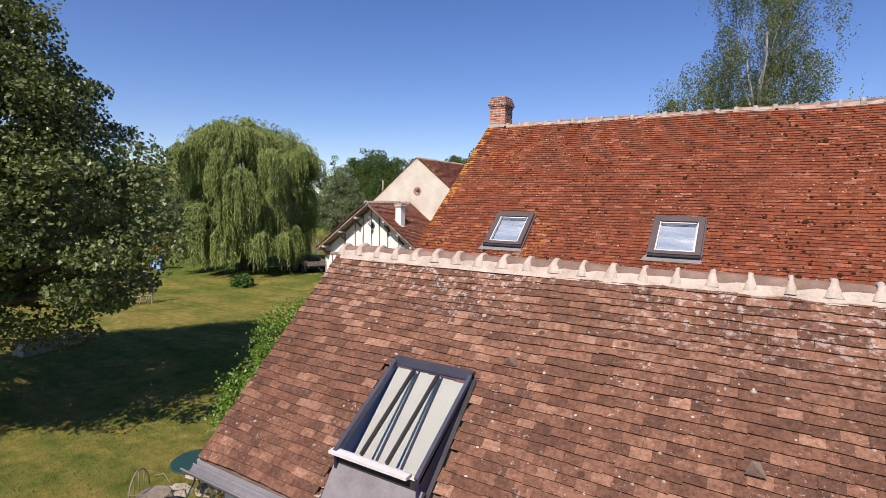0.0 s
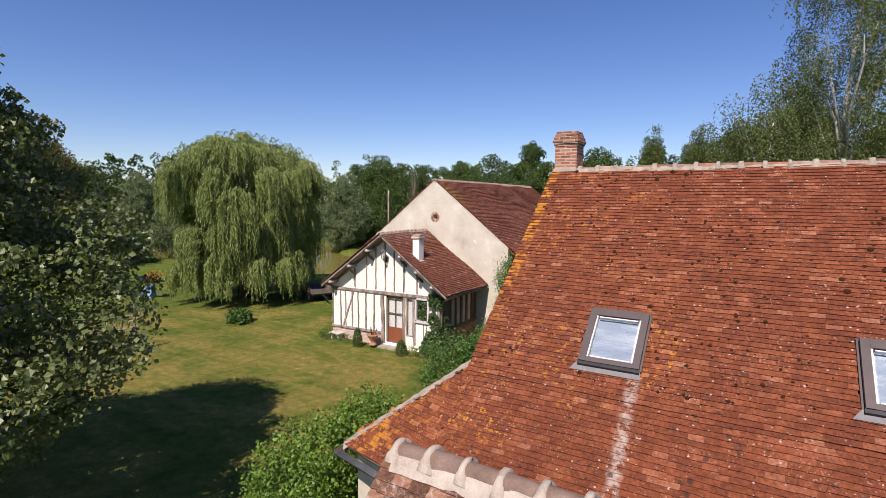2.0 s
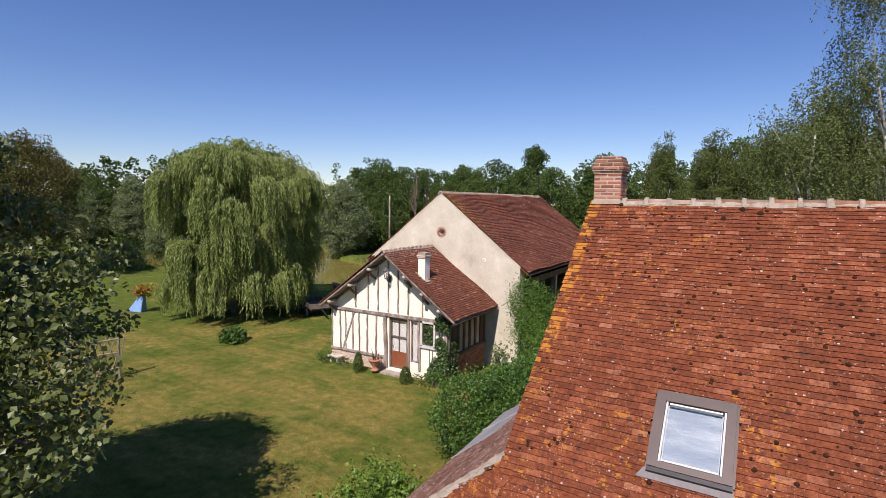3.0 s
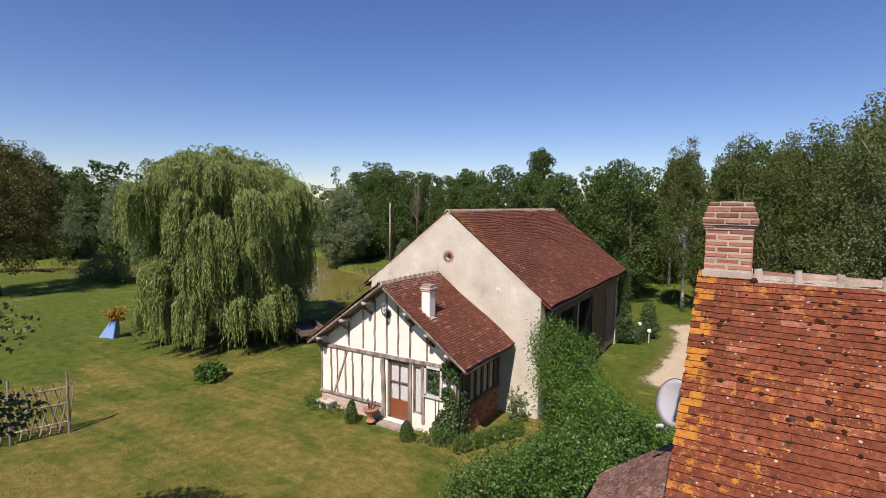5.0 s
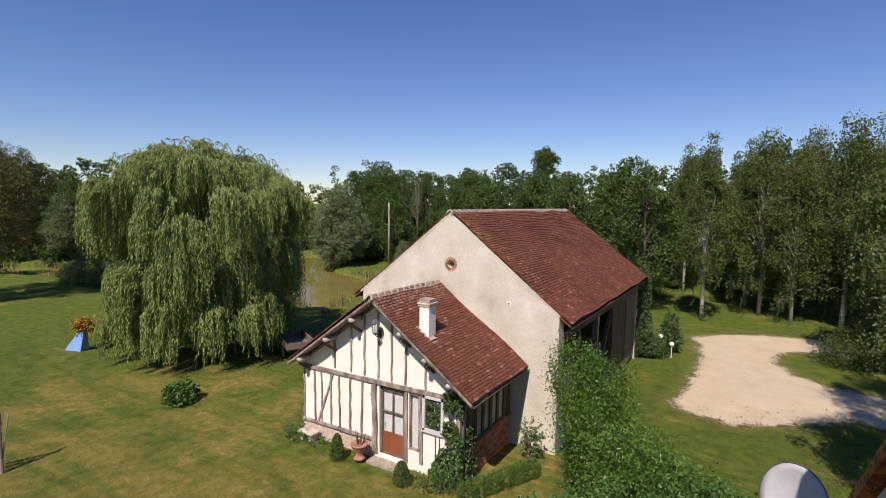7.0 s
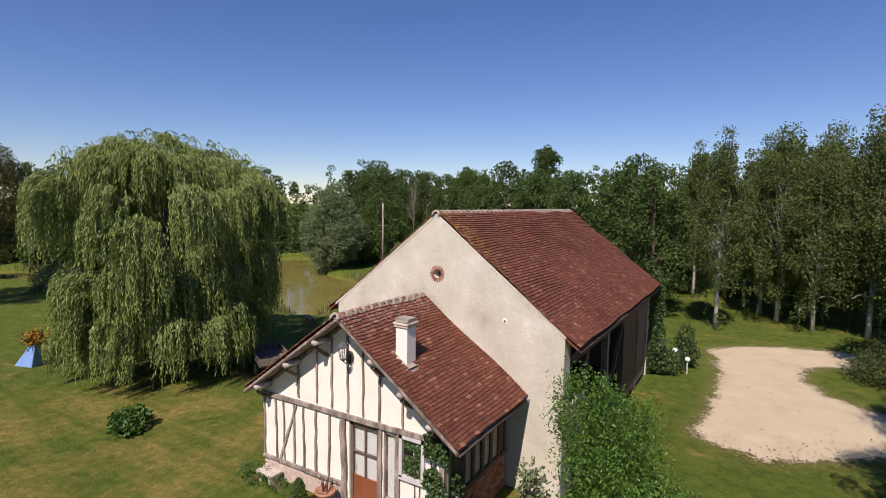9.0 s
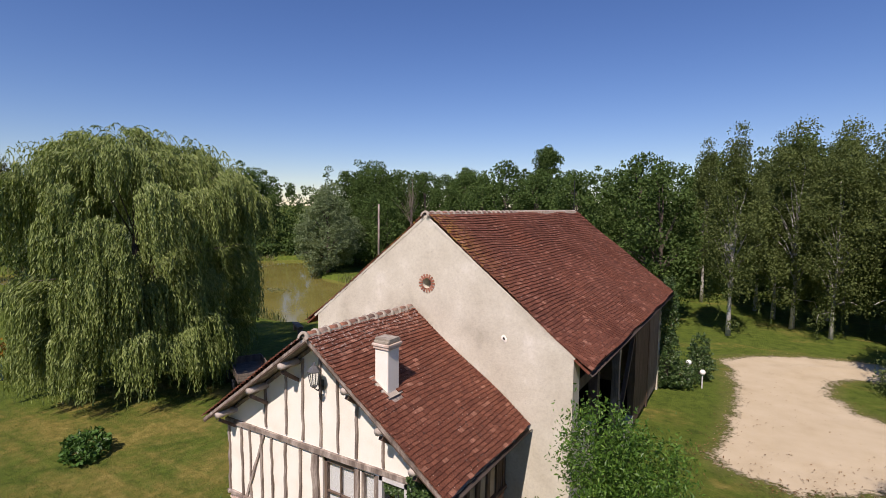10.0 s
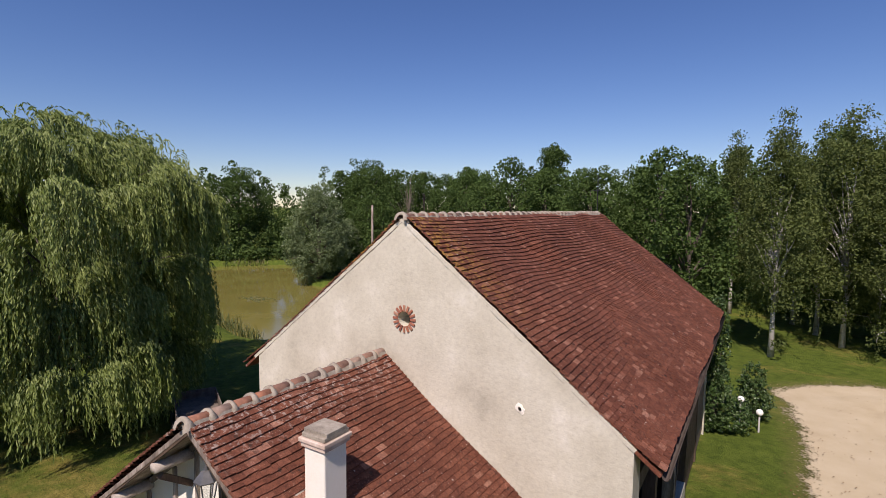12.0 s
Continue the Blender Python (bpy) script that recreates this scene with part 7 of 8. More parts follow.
def iron_chair(x, y, turn):
    root = empty("iron_chair", (x, y, 0), "bent rusty wire garden chair beside the table", "chair", "chairs round the garden table")
    m_ = Matrix.Translation((x, y, 0)) @ Matrix.Rotation(radians(turn), 4, 'Z') @ Matrix.Diagonal((1.2, 1.2, 0.84, 1))
    def wire(name, pts, r=0.010):
        bm_ = bmesh.new()
        tube(bm_, [m_ @ Vector(q) for q in pts], r, 6)
        part(name, bm_, M["iron"], root, smooth=True)
    bm_ = bmesh.new()
    lathe(bm_, [(0.20, 0.43), (0.215, 0.44), (0.215, 0.455), (0.20, 0.46), (0.01, 0.455)], (0, 0, 0), 18)
    bmesh.ops.transform(bm_, matrix=m_, verts=bm_.verts)
    part("seat", bm_, M["iron"], root)
    for sx, sy in ((-0.17, -0.17), (0.17, -0.17), (-0.17, 0.17), (0.17, 0.17)):
        wire("leg", [(sx * 0.9, sy * 0.9, 0.44), (sx * 1.25, sy * 1.25, -0.02)])
    arc = [(0.24 * math.cos(t), 0.20 + 0.06 * math.sin(t) * 0, 0.46 + 0.48 * math.sin(t)) for t in np.linspace(0, math.pi, 11)]
    wire("backrest", arc, 0.012)
    for dx in (-0.1, 0.0, 0.1):
        wire("back_wire", [(dx, 0.2, 0.45), (dx * 1.3, 0.2, 0.46 + 0.48 * math.sqrt(max(0.05, 1 - (dx * 1.3 / 0.24) ** 2)) - 0.01)], 0.006)
    wire("armrest", [(-0.24, 0.2, 0.62), (-0.27, 0.0, 0.66), (-0.2, -0.15, 0.45)], 0.009)
    wire("armrest", [(0.24, 0.2, 0.62), (0.27, 0.0, 0.66), (0.2, -0.15, 0.45)], 0.009)
    return root


M["iron"] = plain_material("rusty_wire", [(0.3, (0.16, 0.135, 0.10)), (0.7, (0.34, 0.30, 0.23))], 10.0, 0.7, 0.3, 50.0, 0.4)
iron_chair(-12.20, 11.82, 121)
iron_chair(-11.45, 11.62, 190)
# worn flagstones by the table
rg = random.Random(23)
for fx, fy, fr in ((-12.55, 12.42, 0.30), (-12.10, 12.75, 0.27), (-12.75, 12.95, 0.25), (-12.05, 12.15, 0.26), (-11.55, 12.35, 0.28), (-12.35, 13.35, 0.24)):
    bm = bmesh.new()
    n_ = rg.randint(6, 8)
    rim = [bm.verts.new((fx + fr * rg.uniform(0.85, 1.15) * math.cos(6.283 * k / n_), fy + fr * rg.uniform(0.75, 1.05) * math.sin(6.283 * k / n_), -0.03)) for k in range(n_)]
    face = bm.faces.new(rim)
    up_ = bmesh.ops.extrude_face_region(bm, geom=[face])
    bmesh.ops.translate(bm, vec=(0, 0, 0.065 + rg.uniform(-0.008, 0.008)), verts=[g for g in up_["geom"] if isinstance(g, bmesh.types.BMVert)])
    bmesh.ops.recalc_face_normals(bm, faces=bm.faces[:])
    bmesh.ops.bevel(bm, geom=[e for e in bm.edges if all(v.co.z > 0 for v in e.verts)], offset=0.014, segments=1, affect='EDGES')
    part("flagstone", bm, M["mortar_grey"], None, "pale worn flagstone set in the grass", category="flagstone", group="flagstones by the garden table")

# old stone trough on the lawn
TA, TB = Vector((-24.25, 14.15, 0)), Vector((-24.55, 16.05, 0))
tl_ = (TB - TA).length / 2
tm_ = Matrix.Translation((TA + TB) / 2) @ Matrix.Rotation(math.atan2((TB - TA).y, (TB - TA).x), 4, 'Z')
bm = bmesh.new()
box(bm, (-tl_, -0.34, -0.05), (tl_, 0.34, 0.46), tm_)
top_ = [f for f in bm.faces if f.calc_center_median().z > 0.45]
bmesh.ops.inset_region(bm, faces=top_, thickness=0.10)
bmesh.ops.translate(bm, vec=(0, 0, -0.24), verts=list({v for f in top_ for v in f.verts}))
bmesh.ops.bevel(bm, geom=[e for e in bm.edges if min(v.co.z for v in e.verts) > 0.1 or abs(e.verts[0].co.z - e.verts[1].co.z) > 0.3], offset=0.03, segments=2, affect='EDGES')
part("stone_trough", bm, M["mortar_grey"], None, "old pale stone trough standing on the lawn", category="trough")
hs = empty("hose_reel", (-12.75, 14.2, 0), "green garden hose coiled on a stand", "hose reel")
bm = bmesh.new()
for k in range(5):
    r = 0.20 + 0.022 * k
    tube(bm, [(-12.75 + 0.05 * (k - 2), 14.2 + r * math.cos(t), 0.46 + r * math.sin(t)) for t in np.linspace(0, 6.283, 20)], 0.016, 6, cap=False)
part("hose", bm, M["hose"], hs, smooth=True)
bm = bmesh.new()
for sx in (-0.14, 0.14):
    tube(bm, [(-12.75 + sx, 13.98, -0.02), (-12.75 + sx, 14.2, 0.46), (-12.75 + sx, 14.42, -0.02)], 0.012, 6)
tube(bm, [(-12.91, 14.2, 0.46), (-12.59, 14.2, 0.46)], 0.03, 8)
part("stand", bm, M["gutter"], hs)

# ---------------------------------------------------------------- hedges and climbers
leafy_mass("vine", [(-12.75, 15.10, 1.65, 0.75, 0.70, 1.10), (-12.75, 14.20, 0.75, 0.70, 0.70, 0.90), (-12.80, 16.10, 1.85, 0.70, 0.80, 1.00), (-12.75, 17.10, 2.05, 0.60, 0.80, 0.90), (-13.10, 15.50, 0.55, 0.80, 1.10, 0.80), (-12.95, 17.30, 0.95, 0.70, 1.00, 1.20), (-13.00, 17.95, 1.45, 0.60, 0.60, 0.75)], 40000, 0.062, M["leaf_fresh_vine"], "bright green vine covering the lean-to wall", 21, "climber", aspect=0.8, shell=0.7, clump=0.05)
leafy_mass("laurel_hedge", [(-12.9, 23.6, 1.5, 1.4, 1.5, 1.35), (-12.0, 23.9, 1.8, 1.2, 1.4, 1.3), (-14.1, 23.3, 1.25, 1.2, 1.2, 1.2), (-12.5, 25.2, 1.5, 1.4, 1.4, 1.3), (-11.4, 25.0, 2.0, 0.9, 1.3, 1.3), (-13.75, 24.9, 1.15, 1.15, 1.2, 1.05)], 58000, 0.08, M["leaf_hedge"], "dense dark green laurel bushes beside the farmhouse gable", 22, "hedge", shell=0.7, clump=0.06)
leafy_mass("climbing_shrub", [(-15.0, 29.3, 3.3, 0.75, 0.7, 1.0), (-14.3, 29.2, 3.0, 0.85, 0.8, 1.0), (-14.4, 28.7, 2.35, 0.85, 0.9, 1.1), (-13.75, 28.3, 1.85, 0.95, 0.9, 1.15), (-13.2, 27.5, 1.85, 1.05, 1.0, 1.15), (-12.6, 26.7, 1.95, 1.0, 1.0, 1.2), (-11.8, 26.2, 1.9, 0.9, 0.9, 1.1), (-14.5, 29.1, 1.1, 0.5, 0.6, 1.1)], 60000, 0.085, M["leaf_climber"], "tall leafy climbing shrub in front of the barn corner", 23, "bush", aspect=0.38, shell=0.5, clump=0.09)
leafy_mass("dry_shrub", [(-11.15, 12.55, 0.35, 0.55, 0.40, 0.45), (-10.5, 12.45, 0.40, 0.50, 0.40, 0.45), (-9.9, 12.3, 0.35, 0.5, 0.4, 0.4)], 5200, 0.065, M["leaf_dry"], "dry brownish shrub at the foot of the wing", 31, "shrub", aspect=0.35, shell=0.4, clump=0.08)
leafy_mass("young_bush", [(-12.75, 22.35, 1.15, 0.65, 0.80, 1.05), (-12.45, 23.0, 1.6, 0.75, 0.80, 0.95), (-12.1, 23.7, 2.0, 0.7, 0.9, 1.0)], 15000, 0.07, M["leaf_vine"], "lighter green young bush in front of the laurel", 32, "bush", aspect=0.4, shell=0.6, clump=0.08)
leafy_mass("potted_shrub", [(-16.75, 30.6, 0.9, 0.35, 0.35, 0.4), (-16.7, 30.6, 0.45, 0.4, 0.3, 0.4)], 700, 0.09, M["leaf_grey"], "small potted shrub against the barn gable", 24, "shrub")
leafy_mass("barn_ivy", [(-15.95, 44.1, 3.0, 0.42, 0.55, 1.7), (-15.9, 44.2, 1.2, 0.5, 0.7, 1.4), (-15.6, 44.6, 0.5, 0.9, 0.9, 0.6)], 12000, 0.10, M["leaf_ivy"], "dark ivy column at the far barn corner", 25, "climber", shell=0.7)
leafy_mass("sallow_bush", [(-6.3, 48.4, 1.0, 1.5, 1.3, 1.2), (-7.0, 48.0, 0.6, 1.0, 0.9, 0.8), (-5.6, 48.6, 1.7, 1.0, 1.0, 1.1)], 9000, 0.10, M["leaf_birch"], "loose yellow-green bush on the grass island by the drive", 27, "bush", shell=0.4, clump=0.12)
leafy_mass("shore_bush", [(-63.2, 38.6, 1.1, 2.4, 1.8, 1.7), (-61.4, 38.9, 0.7, 1.5, 1.2, 1.1), (-65.2, 38.3, 0.8, 1.6, 1.3, 1.2)], 9000, 0.20, M["leaf_ivy"], "dark spreading bush on the pond shore", 28, "bush", aspect=0.35, shell=0.5, clump=0.15)
leafy_mass("cone_shrub", [(-14.75, 46.0, 0.7, 0.6, 0.6, 0.9), (-14.75, 46.0, 1.4, 0.4, 0.4, 0.8)], 5000, 0.09, M["leaf_ivy"], "conical dark green shrub by the barn corner", 26, "shrub", shell=0.7)
for x_, y_, h in ((-14.5, 44.85, 0.62), (-15.1, 45.1, 0.9)):
    lp = empty("globe_lamp", (x_, y_, 0), "white globe garden lamp on a post", "garden lamp", "garden lamps by the barn")
    bm = bmesh.new()
    tube(bm, [(x_, y_, -0.04), (x_, y_, h)], 0.03, 8)
    part("post", bm, M["white_paint"], lp)
    bm = bmesh.new()
    bmesh.ops.create_uvsphere(bm, u_segments=14, v_segments=10, radius=0.12, matrix=Matrix.Translation((x_, y_, h + 0.09)))
    part("globe", bm, M["lime_white"], lp, smooth=True)

# ---------------------------------------------------------------- trees
make_tree("linden_tree", (-20.1, 11.3, -0.05), 11.7, 5.75, 1.45, 600, 270, 0.10, M["leaf_linden"], M["bark"], "large dense linden tree on the lawn", 101, clump_r=(0.45, 1.0), trunk_r=0.32, aspect=0.85, lump=0.22, squash=0.5, limbs=60, top_pull=3.0, taper_from=0.26)


def weeping_willow(at, height, seed, label):
    """A domed willow: arched boughs in tiers, each with a mop of hanging twigs over the dark gap below it."""
    rg_ = np.random.default_rng(seed)
    root = empty("weeping_willow", at, label, "tree")
    x, y, z0 = at
    boughs = []                              # azimuth, reach, top, length of the longest twigs, width, twigs
    for k in range(26):
        az, rr = 2.4 * k + rg_.uniform(-0.3, 0.3), 4.2 * math.sqrt((k + 0.5) / 26)
        boughs.append((az, rr, height - 0.1 - 0.060 * rr ** 2 + rg_.uniform(-0.7, 0.2), rg_.uniform(1.8, 3.4), rg_.uniform(0.8, 1.15), 130))
    for k in range(20):
        az = 6.283 * k / 20 + rg_.uniform(-0.13, 0.13)
        boughs.append((az, rg_.uniform(4.5, 5.35), rg_.uniform(7.4, 9.5), rg_.uniform(2.6, 4.4), rg_.uniform(0.65, 1.0), 150))
    for k in range(18):
        az = 6.283 * k / 18 + rg_.uniform(-0.2, 0.2)
        boughs.append((az, rg_.uniform(3.9, 4.9), rg_.uniform(4.9, 6.5), rg_.uniform(2.8, 4.0), rg_.uniform(0.6, 0.9), 170))
    for k in range(23):
        az = 6.283 * k / 23 + rg_.uniform(-0.2, 0.2)
        boughs.append((az, rg_.uniform(3.6, 4.8), rg_.uniform(2.4, 3.8), rg_.uniform(2.0, 3.2), rg_.uniform(0.6, 0.9), 150))
    for k in range(30):
        # the dim inner curtain
        az = 6.283 * k / 30 + rg_.uniform(-0.1, 0.1)
        boughs.append((az, rg_.uniform(2.0, 3.1), rg_.uniform(3.0, 7.5), rg_.uniform(2.4, 3.6), rg_.uniform(0.5, 0.8), 60))
    # the mops that stand out most from the curtain
    for az, r, top, ln, w, n in ((-36, 4.9, 6.4, 3.6, 0.75, 150), (-7, 5.1, 3.05, 2.6, 0.72, 150), (-4, 3.9, 5.2, 3.0, 0.65, 120), (38, 5.0, 6.2, 4.2, 0.8, 150), (30, 5.6, 8.6, 3.2, 0.75, 130), (-78, 4.6, 3.4, 2.9, 0.75, 130), (-55, 4.7, 2.6, 2.2, 0.7, 120)):
        boughs.append((radians(az), r, top, ln, w, n))
    P, D, ends = [], [], []
    for az, r, top, ln, w, n in boughs:
        ca, sa_ = math.cos(az), math.sin(az)
        ends.append((x + ca * (r - 0.5), y + sa_ * (r - 0.5), z0 + top - 0.12))
        for tw_ in range(n // 5):
            f_, lat = rg_.uniform(0, 1) ** 0.6, rg_.uniform(-1, 1)
            a_r = r - 1.5 * (1 - f_) * min(1.0, 0.35 + r / 5)
            a_z = top - 0.45 * (1 - f_) ** 2 - 0.85 * lat * lat * w - 0.35 * f_ * f_
            reach = ln * rg_.uniform(0.45, 1.0) * (1 - 0.35 * lat * lat)
            reach = min(reach, a_z - rg_.uniform(0.25, 0.7))
            bend, sway = rg_.uniform(0.15, 0.55), rg_.normal(0, 0.10)
            for q in range(5):
                part_ = max(0.4, reach * rg_.uniform(0.5, 1.0))
                m = max(6, int(part_ / 0.062))
                t = np.linspace(0, 1, m)
                out = a_r + rg_.normal(0, 0.10) + bend * (1 - np.exp(-5 * t))
                side_ = lat * w + rg_.normal(0, 0.09) + sway * t + 0.02 * np.sin(t * 9 + q)
                zz = a_z + rg_.normal(0, 0.06) + 0.16 * np.sin(np.minimum(t * 7, 3.14)) - part_ * t ** 1.12
                P.append(np.stack([x + ca * out - sa_ * side_, y + sa_ * out + ca * side_, z0 + zz], 1))
                lie = np.exp(-6 * t)
                D.append(np.stack([(0.2 + 0.8 * lie) * ca, (0.2 + 0.8 * lie) * sa_, 0.5 * lie - 1.0], 1))
    # young shoots that arch clear of the top
    for k in range(130):
        az, rr = rg_.uniform(0, 6.283), 4.6 * math.sqrt(rg_.uniform(0, 1))
        ln, a2 = rg_.uniform(0.7, 1.5), rg_.uniform(0, 6.283)
        t = np.linspace(0, 1, 15)
        h = height - 0.3 - 0.072 * rr ** 2
        P.append(np.stack([x + rr * math.cos(az) + math.cos(a2) * ln * 0.6 * t, y + rr * math.sin(az) + math.sin(a2) * ln * 0.6 * t, z0 + h + ln * (1.1 * t - 1.5 * t * t)], 1))
        D.append(np.stack([np.full(15, math.cos(a2) * 0.6), np.full(15, math.sin(a2) * 0.6), 1.1 - 3.0 * t], 1))
    P, D = np.concatenate(P), np.concatenate(D)
    P += rg_.normal(0, 0.024, P.shape)
    west = np.array((-0.855, -0.52))
    over = np.clip((P[:, :2] - np.array((x, y))) @ west, 0, None)
    P[:, :2] -= 0.15 * over[:, None] * west
    arms = []
    bm_ = trunk_mesh(rg_, (x, y, z0 - 0.1), (x + 0.2, y, z0 + height * 0.66), 0.36, ends[::3], limb_r=0.16, limbs=arms)
    trunk = part("trunk", bm_, M["bark"], root, smooth=True)
    for arm in arms:
        part("limb", arm, M["bark"], trunk, smooth=True)
    link("crown", leaf_mesh("crown", leaf_quads(P, (0.2, -0.2, 0.4), 0.165, rg_, 0.25, dirs=D)), M["leaf_willow"], root, "hanging curtains of narrow leaves")
    return root


weeping_willow((-36.0, 32.0, 0), 11.2, 7, "weeping willow with hanging curtains reaching the lawn")

# birches behind the farmhouse and the wood's front row
make_tree("birch_tree", (-3.95, 32.5, 0), 17.5, 2.25, 6.0, 130, 330, 0.08, M["leaf_birch_fine"], M["birch_bark"], "tall airy birch behind the farmhouse", 111, clump_r=(0.3, 0.6), trunk_r=0.17, aspect=0.55, lump=0.45, squash=1.5, limbs=14, droop=0.8, top_pull=1.4, hang=1300)
make_tree("birch_tree", (-6.2, 31.4, 0), 11.1, 2.0, 3.0, 130, 330, 0.08, M["leaf_birch_fine"], M["birch_bark"], "broad lower birch with drooping twigs", 112, clump_r=(0.3, 0.6), trunk_r=0.12, aspect=0.55, lump=0.35, squash=1.4, limbs=10, droop=0.8, hang=1100)

birch = make_tree("birch_tree", (-14.0, 56.2, 0), 12.4, 1.7, 2.4, 210, 85, 0.135, M["leaf_birch"], M["birch_bark"], "slender birch at the edge of the wood", 121, clump_r=(0.35, 0.75), trunk_r=0.13, lump=0.4, limbs=30, droop=0.8, group="trees at the edge of the wood", top_pull=2.4, hang=300)
birch_b = make_tree("birch_tree", (-10.5, 60.5, 0), 13.0, 2.8, 1.7, 270, 84, 0.15, M["leaf_birch"], M["birch_bark"], "full-crowned birch at the edge of the wood", 122, clump_r=(0.45, 0.9), trunk_r=0.13, lump=0.3, limbs=24, droop=0.8, group="trees at the edge of the wood", top_pull=1.5, hang=260)
oak = make_tree("oak_tree", (-66.0, 84.0, 0), 14.6, 6.2, 1.0, 340, 80, 0.27, M["leaf_oak"], M["bark"], "broad dark oak beyond the pond", 123, clump_r=(0.8, 1.4), trunk_r=0.4, lump=0.25, limbs=30, group="trees at the edge of the wood")
ash = make_tree("ash_tree", (-21.0, 64.0, 0), 12.5, 3.4, 0.6, 200, 62, 0.25, M["leaf_oak"], M["bark"], "dense green ash at the edge of the wood", 124, clump_r=(0.6, 1.0), trunk_r=0.2, lump=0.3, limbs=26, group="trees at the edge of the wood")
grey = make_tree("white_willow", (-55.3, 63.6, -0.3), 10.4, 3.4, 0.3, 340, 95, 0.24, M["leaf_grey"], M["bark"], "silvery grey-green willow on the pond bank", 125, clump_r=(0.5, 0.9), trunk_r=0.25, lump=0.14, aspect=0.42, limbs=24, top_pull=1.4)
brown = make_tree("alder_tree", (-62.2, 29.8, 0), 12.9, 4.6, 2.0, 360, 90, 0.17, M["leaf_brown"], M["bark"], "brownish alder on the pond shore", 126, clump_r=(0.5, 1.0), trunk_r=0.25, lump=0.25, limbs=26)
tall = make_tree("poplar_tree", (-43.7, 104.0, 0), 18.4, 1.9, 12.0, 90, 80, 0.30, M["leaf_oak"], M["bark"], "tall dark tree rising above the wood", 127, clump_r=(0.6, 1.0), trunk_r=0.25, lump=0.3, limbs=20)

dead = empty("dead_tree", (-50.6, 73.6, 0), "pale bare dead tree before the wood", "tree")
rgd = np.random.default_rng(31)
dead_ends = [(-50.6 + rgd.normal(0, 1.0), 73.6 + rgd.normal(0, 0.8), rgd.uniform(7.0, 12.0)) for _ in range(26)]
part("trunk", trunk_mesh(rgd, (-50.6, 73.6, -0.1), (-50.6 + 0.2, 73.6, 11.4), 0.08, dead_ends, limb_r=0.3), M["timber_pale"], dead, smooth=True)

def plant(src, x, y, h_ratio, turn):
    return copy_thing(src, Matrix.Translation((x, y, -0.05)) @ Matrix.Rotation(radians(turn), 4, 'Z') @ Matrix.Diagonal((h_ratio * 0.98, h_ratio * 0.98, h_ratio, 1)))


rg = random.Random(77)
for x_, y_, k in ((-8.2, 65.5, 1.05), (-12.6, 66.5, 1.0), (-5.8, 58.5, 1.0), (-3.0, 61.0, 1.08), (0.5, 57.5, 0.92), (3.5, 60.0, 0.98), (-6.8, 70.0, 1.1), (-1.5, 66.0, 1.15), (6.5, 56.5, 1.1), (9.5, 61.0, 1.15), (4.5, 67.0, 1.05), (-16.5, 68.0, 1.0), (12.5, 55.0, 1.1), (14.5, 62.0, 1.2), (-8.6, 58.6, 0.85), (-3.8, 56.2, 0.9), (-11.5, 63.5, 0.95), (-5.0, 64.0, 1.05), (1.5, 62.5, 0.98), (7.0, 63.0, 1.15)):
    plant(birch_b if rg.random() < 0.7 else birch, x_, y_, k * rg.uniform(0.95, 1.08), rg.uniform(0, 360))
for x_, y_, k in ((-18.5, 58.5, 0.9), (-25.0, 60.0, 0.88), (-29.5, 63.0, 0.92), (-34.0, 66.0, 0.95), (-24.0, 71.0, 0.98), (-39.0, 71.0, 0.9), (-30.0, 74.0, 0.98), (-44.0, 76.0, 0.95), (-17.0, 75.0, 1.02), (-36.0, 80.0, 1.0), (-10.0, 78.0, 1.2)):
    plant(ash, x_, y_, k * rg.uniform(0.95, 1.06), rg.uniform(0, 360))
for x_, y_, k in ((-63.0, 81.0, 0.9), (-83.0, 74.0, 0.92), (-94.0, 72.0, 0.85), (-50.0, 88.0, 0.9), (-104.0, 70.0, 0.8), (-110.0, 56.0, 0.85)):
    plant(oak, x_, y_, k, rg.uniform(0, 360))
for x_, y_, k in ((-81.0, 33.0, 1.0), (-96.0, 42.0, 1.0), (-88.0, 70.0, 0.9), (-57.0, 74.0, 0.85), (-52.0, 70.5, 0.75), (-67.0, 78.0, 0.8), (-95.0, 55.0, 0.9)):
    plant(ash, x_, y_, k * 0.9, rg.uniform(0, 360))
plant(brown, -94.0, 43.0, 1.15, 70)
plant(brown, -104.0, 38.0, 1.2, 200)
plant(ash, -56.0, 85.0, 1.05, 20)
plant(ash, -62.0, 87.0, 1.1, 120)
plant(ash, -51.0, 83.0, 1.0, 220)
plant(ash, -46.0, 80.0, 0.95, 300)
plant(grey, -83.5, 50.5, 1.0, 90)
plant(grey, -86.5, 46.5, 0.8, 190)
plant(ash, -87.0, 47.5, 0.85, 50)
plant(grey, -57.5, 70.5, 0.6, 40)
plant(grey, -62.0, 43.2, 0.75, 140)
plant(grey, -45.5, 63.5, 0.35, 200)
plant(birch_b, -4.5, 47.0, 1.0, 160)


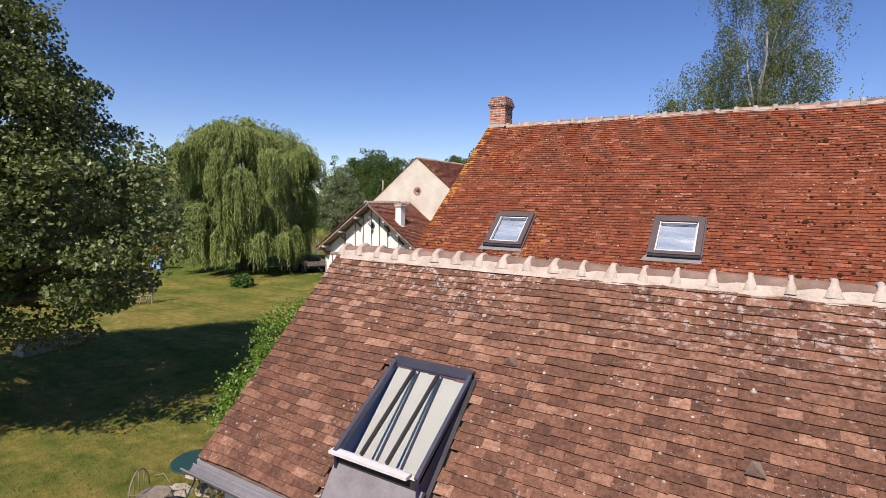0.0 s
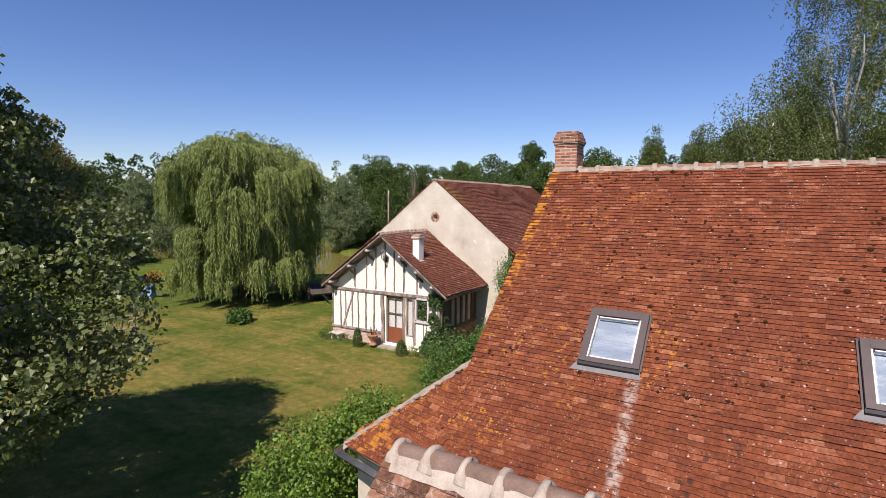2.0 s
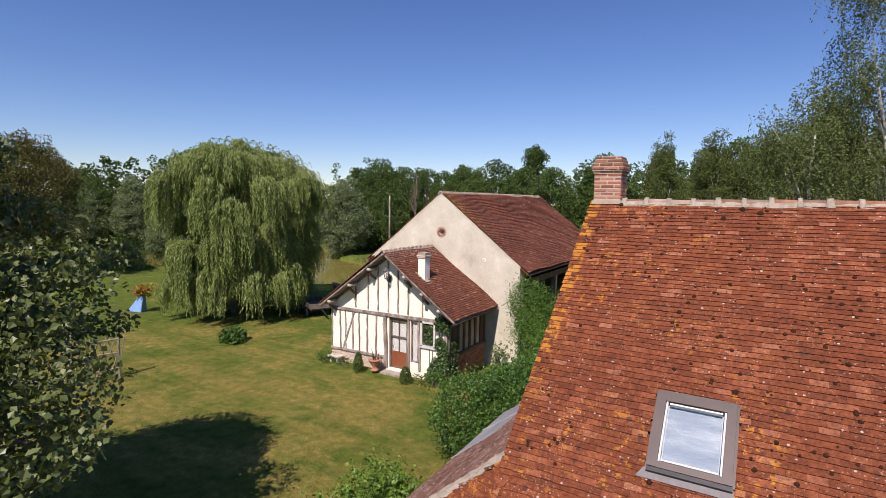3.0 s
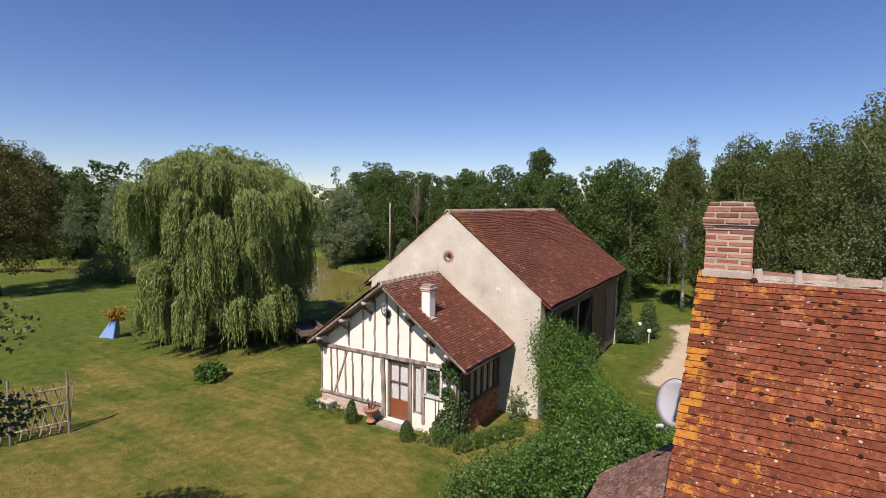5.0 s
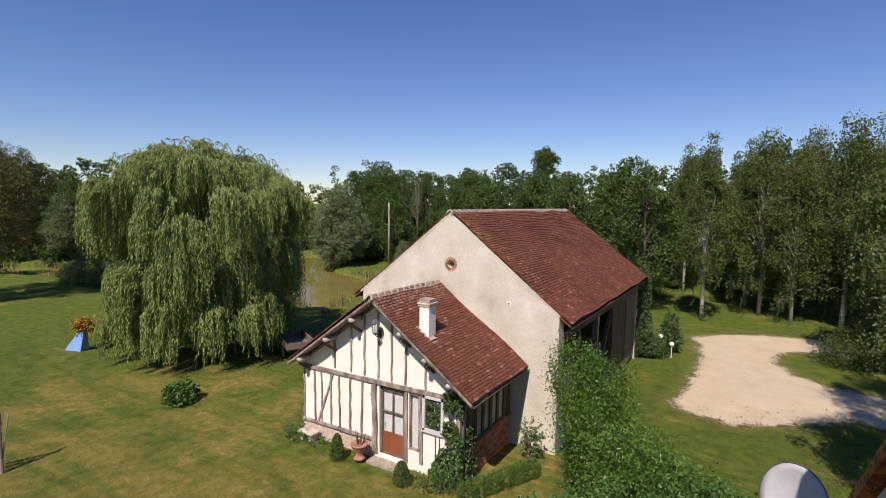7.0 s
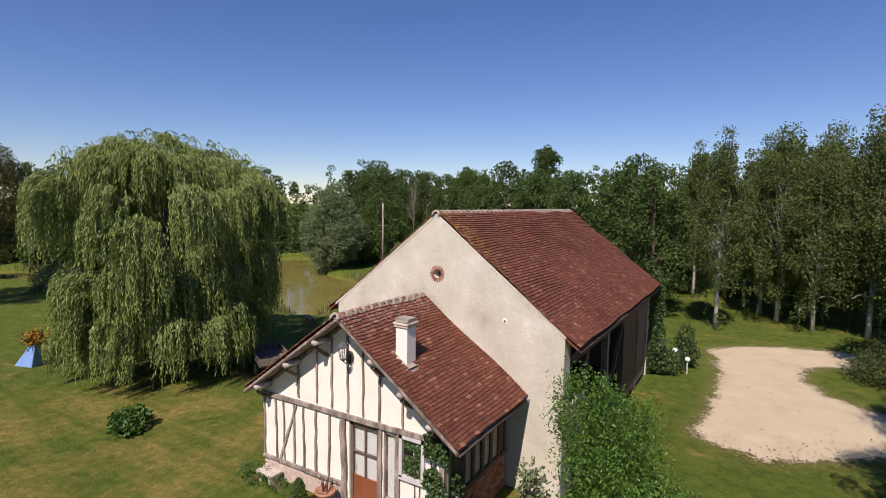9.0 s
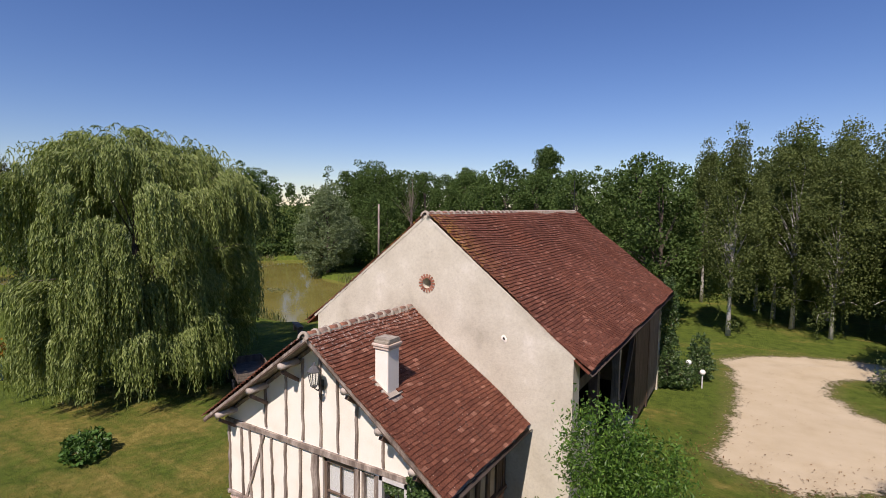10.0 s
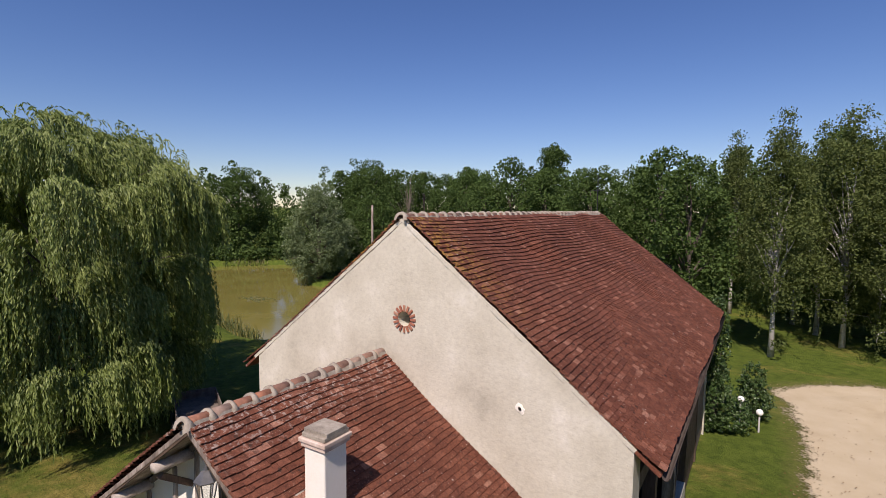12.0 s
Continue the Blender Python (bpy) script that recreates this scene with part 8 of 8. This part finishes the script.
def far_wood(seed):
    """The closed wood behind: crowns without number, as one mesh of leaf sprays."""
    rg_ = np.random.default_rng(seed)
    P = []
    for ang in np.linspace(-100, 48, 104):
        for ring_, d0 in ((0, 92), (1, 114)):
            d = d0 + rg_.uniform(-9, 9)
            a = radians(ang + rg_.uniform(-0.7, 0.7))
            x, y = -12 + d * math.sin(a), 16 + d * math.cos(a)
            if signed_distance(np.array([x]), np.array([y]), POND)[0] > -3:
                continue
            h = rg_.uniform(12.0, 15.0) + 1.8 * ring_
            if -48.5 < math.degrees(a) < -43.0:
                h *= 0.8
            r = rg_.uniform(2.6, 4.2)
            n = 19 if ring_ == 0 else 12
            zz = np.linspace(0.08, 0.93, n) * h
            wide = r * np.sqrt(np.clip(1.05 - (2 * zz / h - 0.9) ** 2 * 0.8, 0.05, 1)) * (1.1 - 0.75 * (zz / h) ** 2)
            c = np.stack([x + wide * rg_.uniform(-0.7, 0.7, n), y + wide * rg_.uniform(-0.7, 0.7, n), zz], 1)
            P.append(clump_cloud(rg_, c, rg_.uniform(1.0, 1.6, n) * np.clip(1.5 - zz / h, 0.65, 1.1), 60))
    for _ in range(70):
        q = (rg_.uniform(-24, 18), rg_.uniform(69, 80))
        c = crown_points(rg_, q, rg_.uniform(2.0, 4.5), 1.5, 0.0, 9, 0.3, 1.0)
        P.append(clump_cloud(rg_, c, rg_.uniform(0.5, 0.9, len(c)), 20))
    shore = POND[7:16]
    for (x0, y0), (x1, y1) in zip(shore, shore[1:]):
        for t in np.arange(0, 1, 1.5 / math.hypot(x1 - x0, y1 - y0)):
            for back, h0 in ((2.2, 2.2), (4.5, 5.0), (8.0, 8.5)):
                q = np.array([x0 + (x1 - x0) * t, y0 + (y1 - y0) * t]) + rg_.normal(0, 0.8, 2)
                nrm = np.array([-(y1 - y0), x1 - x0]) / math.hypot(x1 - x0, y1 - y0)
                if signed_distance(q[:1] + nrm[:1] * 3, q[1:] + nrm[1:] * 3, POND)[0] > 0:
                    nrm = -nrm
                q = q + nrm * back
                h = h0 * rg_.uniform(0.7, 1.25)
                c = crown_points(rg_, q, h, 0.9 + h * 0.16, 0.0, 14, 0.3, 1.3)
                P.append(clump_cloud(rg_, c, rg_.uniform(0.5, 0.9, len(c)), 18))
    P = np.concatenate(P)
    return leaf_mesh("far_wood", leaf_quads(P, (0, 0, 1.0), 0.40, rg_, 0.7, 0.2))


link("far_wood", far_wood(9), M["leaf_oak"], None, "closed mixed wood along the horizon", "wood", kind="stuff")

# undergrowth and reeds
def reeds(seed):
    rg_ = np.random.default_rng(seed)
    pts, dirs_ = [], []
    poly = np.array(POND)
    nxt = np.roll(poly, -1, 0)
    for (x0, y0), (x1, y1) in zip(poly, nxt):
        n = int(math.hypot(x1 - x0, y1 - y0) * 26)
        t = rg_.uniform(0, 1, n)
        k = np.array([noise.noise(Vector((x0 + (x1 - x0) * q, y0 + (y1 - y0) * q, 1)) * 0.35) for q in t]) > -0.1
        t = t[k]
        off = rg_.normal(0, 0.35, (len(t), 2))
        h = rg_.uniform(0.4, 1.2, len(t))
        for q, o_, hh in zip(t, off, h):
            pts.append((x0 + (x1 - x0) * q + o_[0], y0 + (y1 - y0) * q + o_[1], -0.62 + hh * 0.5))
            dirs_.append((rg_.normal() * 0.12, rg_.normal() * 0.12, 1.0))
    return leaf_mesh("reeds", leaf_quads(np.array(pts), (1, 0, 0), 1.0, rg_, 0.06, dirs=np.array(dirs_)))


link("reeds", reeds(5), M["leaf_reed"], None, "reeds and rushes along the pond shore", "reeds", kind="stuff")


def grass(seed, count):
    """Short blades that break up the lawn near the house."""
    rg_ = np.random.default_rng(seed)
    x, y = rg_.uniform(-36, -10.5, count), rg_.uniform(8, 34, count)
    ok = ~((x > -12.2) & (y > 9) & (y < 25)) & ~((x > -24.1) & (y > 27.6))
    x, y = x[ok], y[ok]
    k = np.array([noise.noise(Vector((a * 0.5, c * 0.5, 0))) for a, c in zip(x, y)])
    x, y = x[k > -0.25], y[k > -0.25]
    z = 0.05 * np.sin(x * 0.31 + 1.3) * np.cos(y * 0.27) + 0.03 * np.sin(x * 0.83 + y * 0.57) + 0.02
    d = rg_.normal(0, 0.45, (len(x), 3))
    d[:, 2] = 1
    return leaf_mesh("grass", leaf_quads(np.stack([x, y, z], 1), (1, 0, 0), 0.06, rg_, 0.22, dirs=d))


link("grass", grass(6, 70000), M["grass_blade"], None, "short mown grass blades on the lawn", "grass", kind="stuff")


def lily_pads(seed):
    """A floating patch of pond weed."""
    rg_ = np.random.default_rng(seed)
    p = np.stack([rg_.normal(-53.2, 0.9, 160), rg_.normal(54.0, 0.5, 160), np.full(160, -0.605)], 1)
    v = []
    for q in p:
        r, t0 = rg_.uniform(0.06, 0.13), rg_.uniform(0, 6.28)
        v += [(q[0] + r * math.cos(t0 + a), q[1] + r * math.sin(t0 + a), q[2] + rg_.uniform(0, 0.02)) for a in (0, 1.57, 3.14, 4.71)]
    return leaf_mesh("pond_weed", np.array(v))


link("pond_weed", lily_pads(8), M["leaf_reed"], None, "floating patch of pale pond weed on the water", "water plant", kind="stuff")
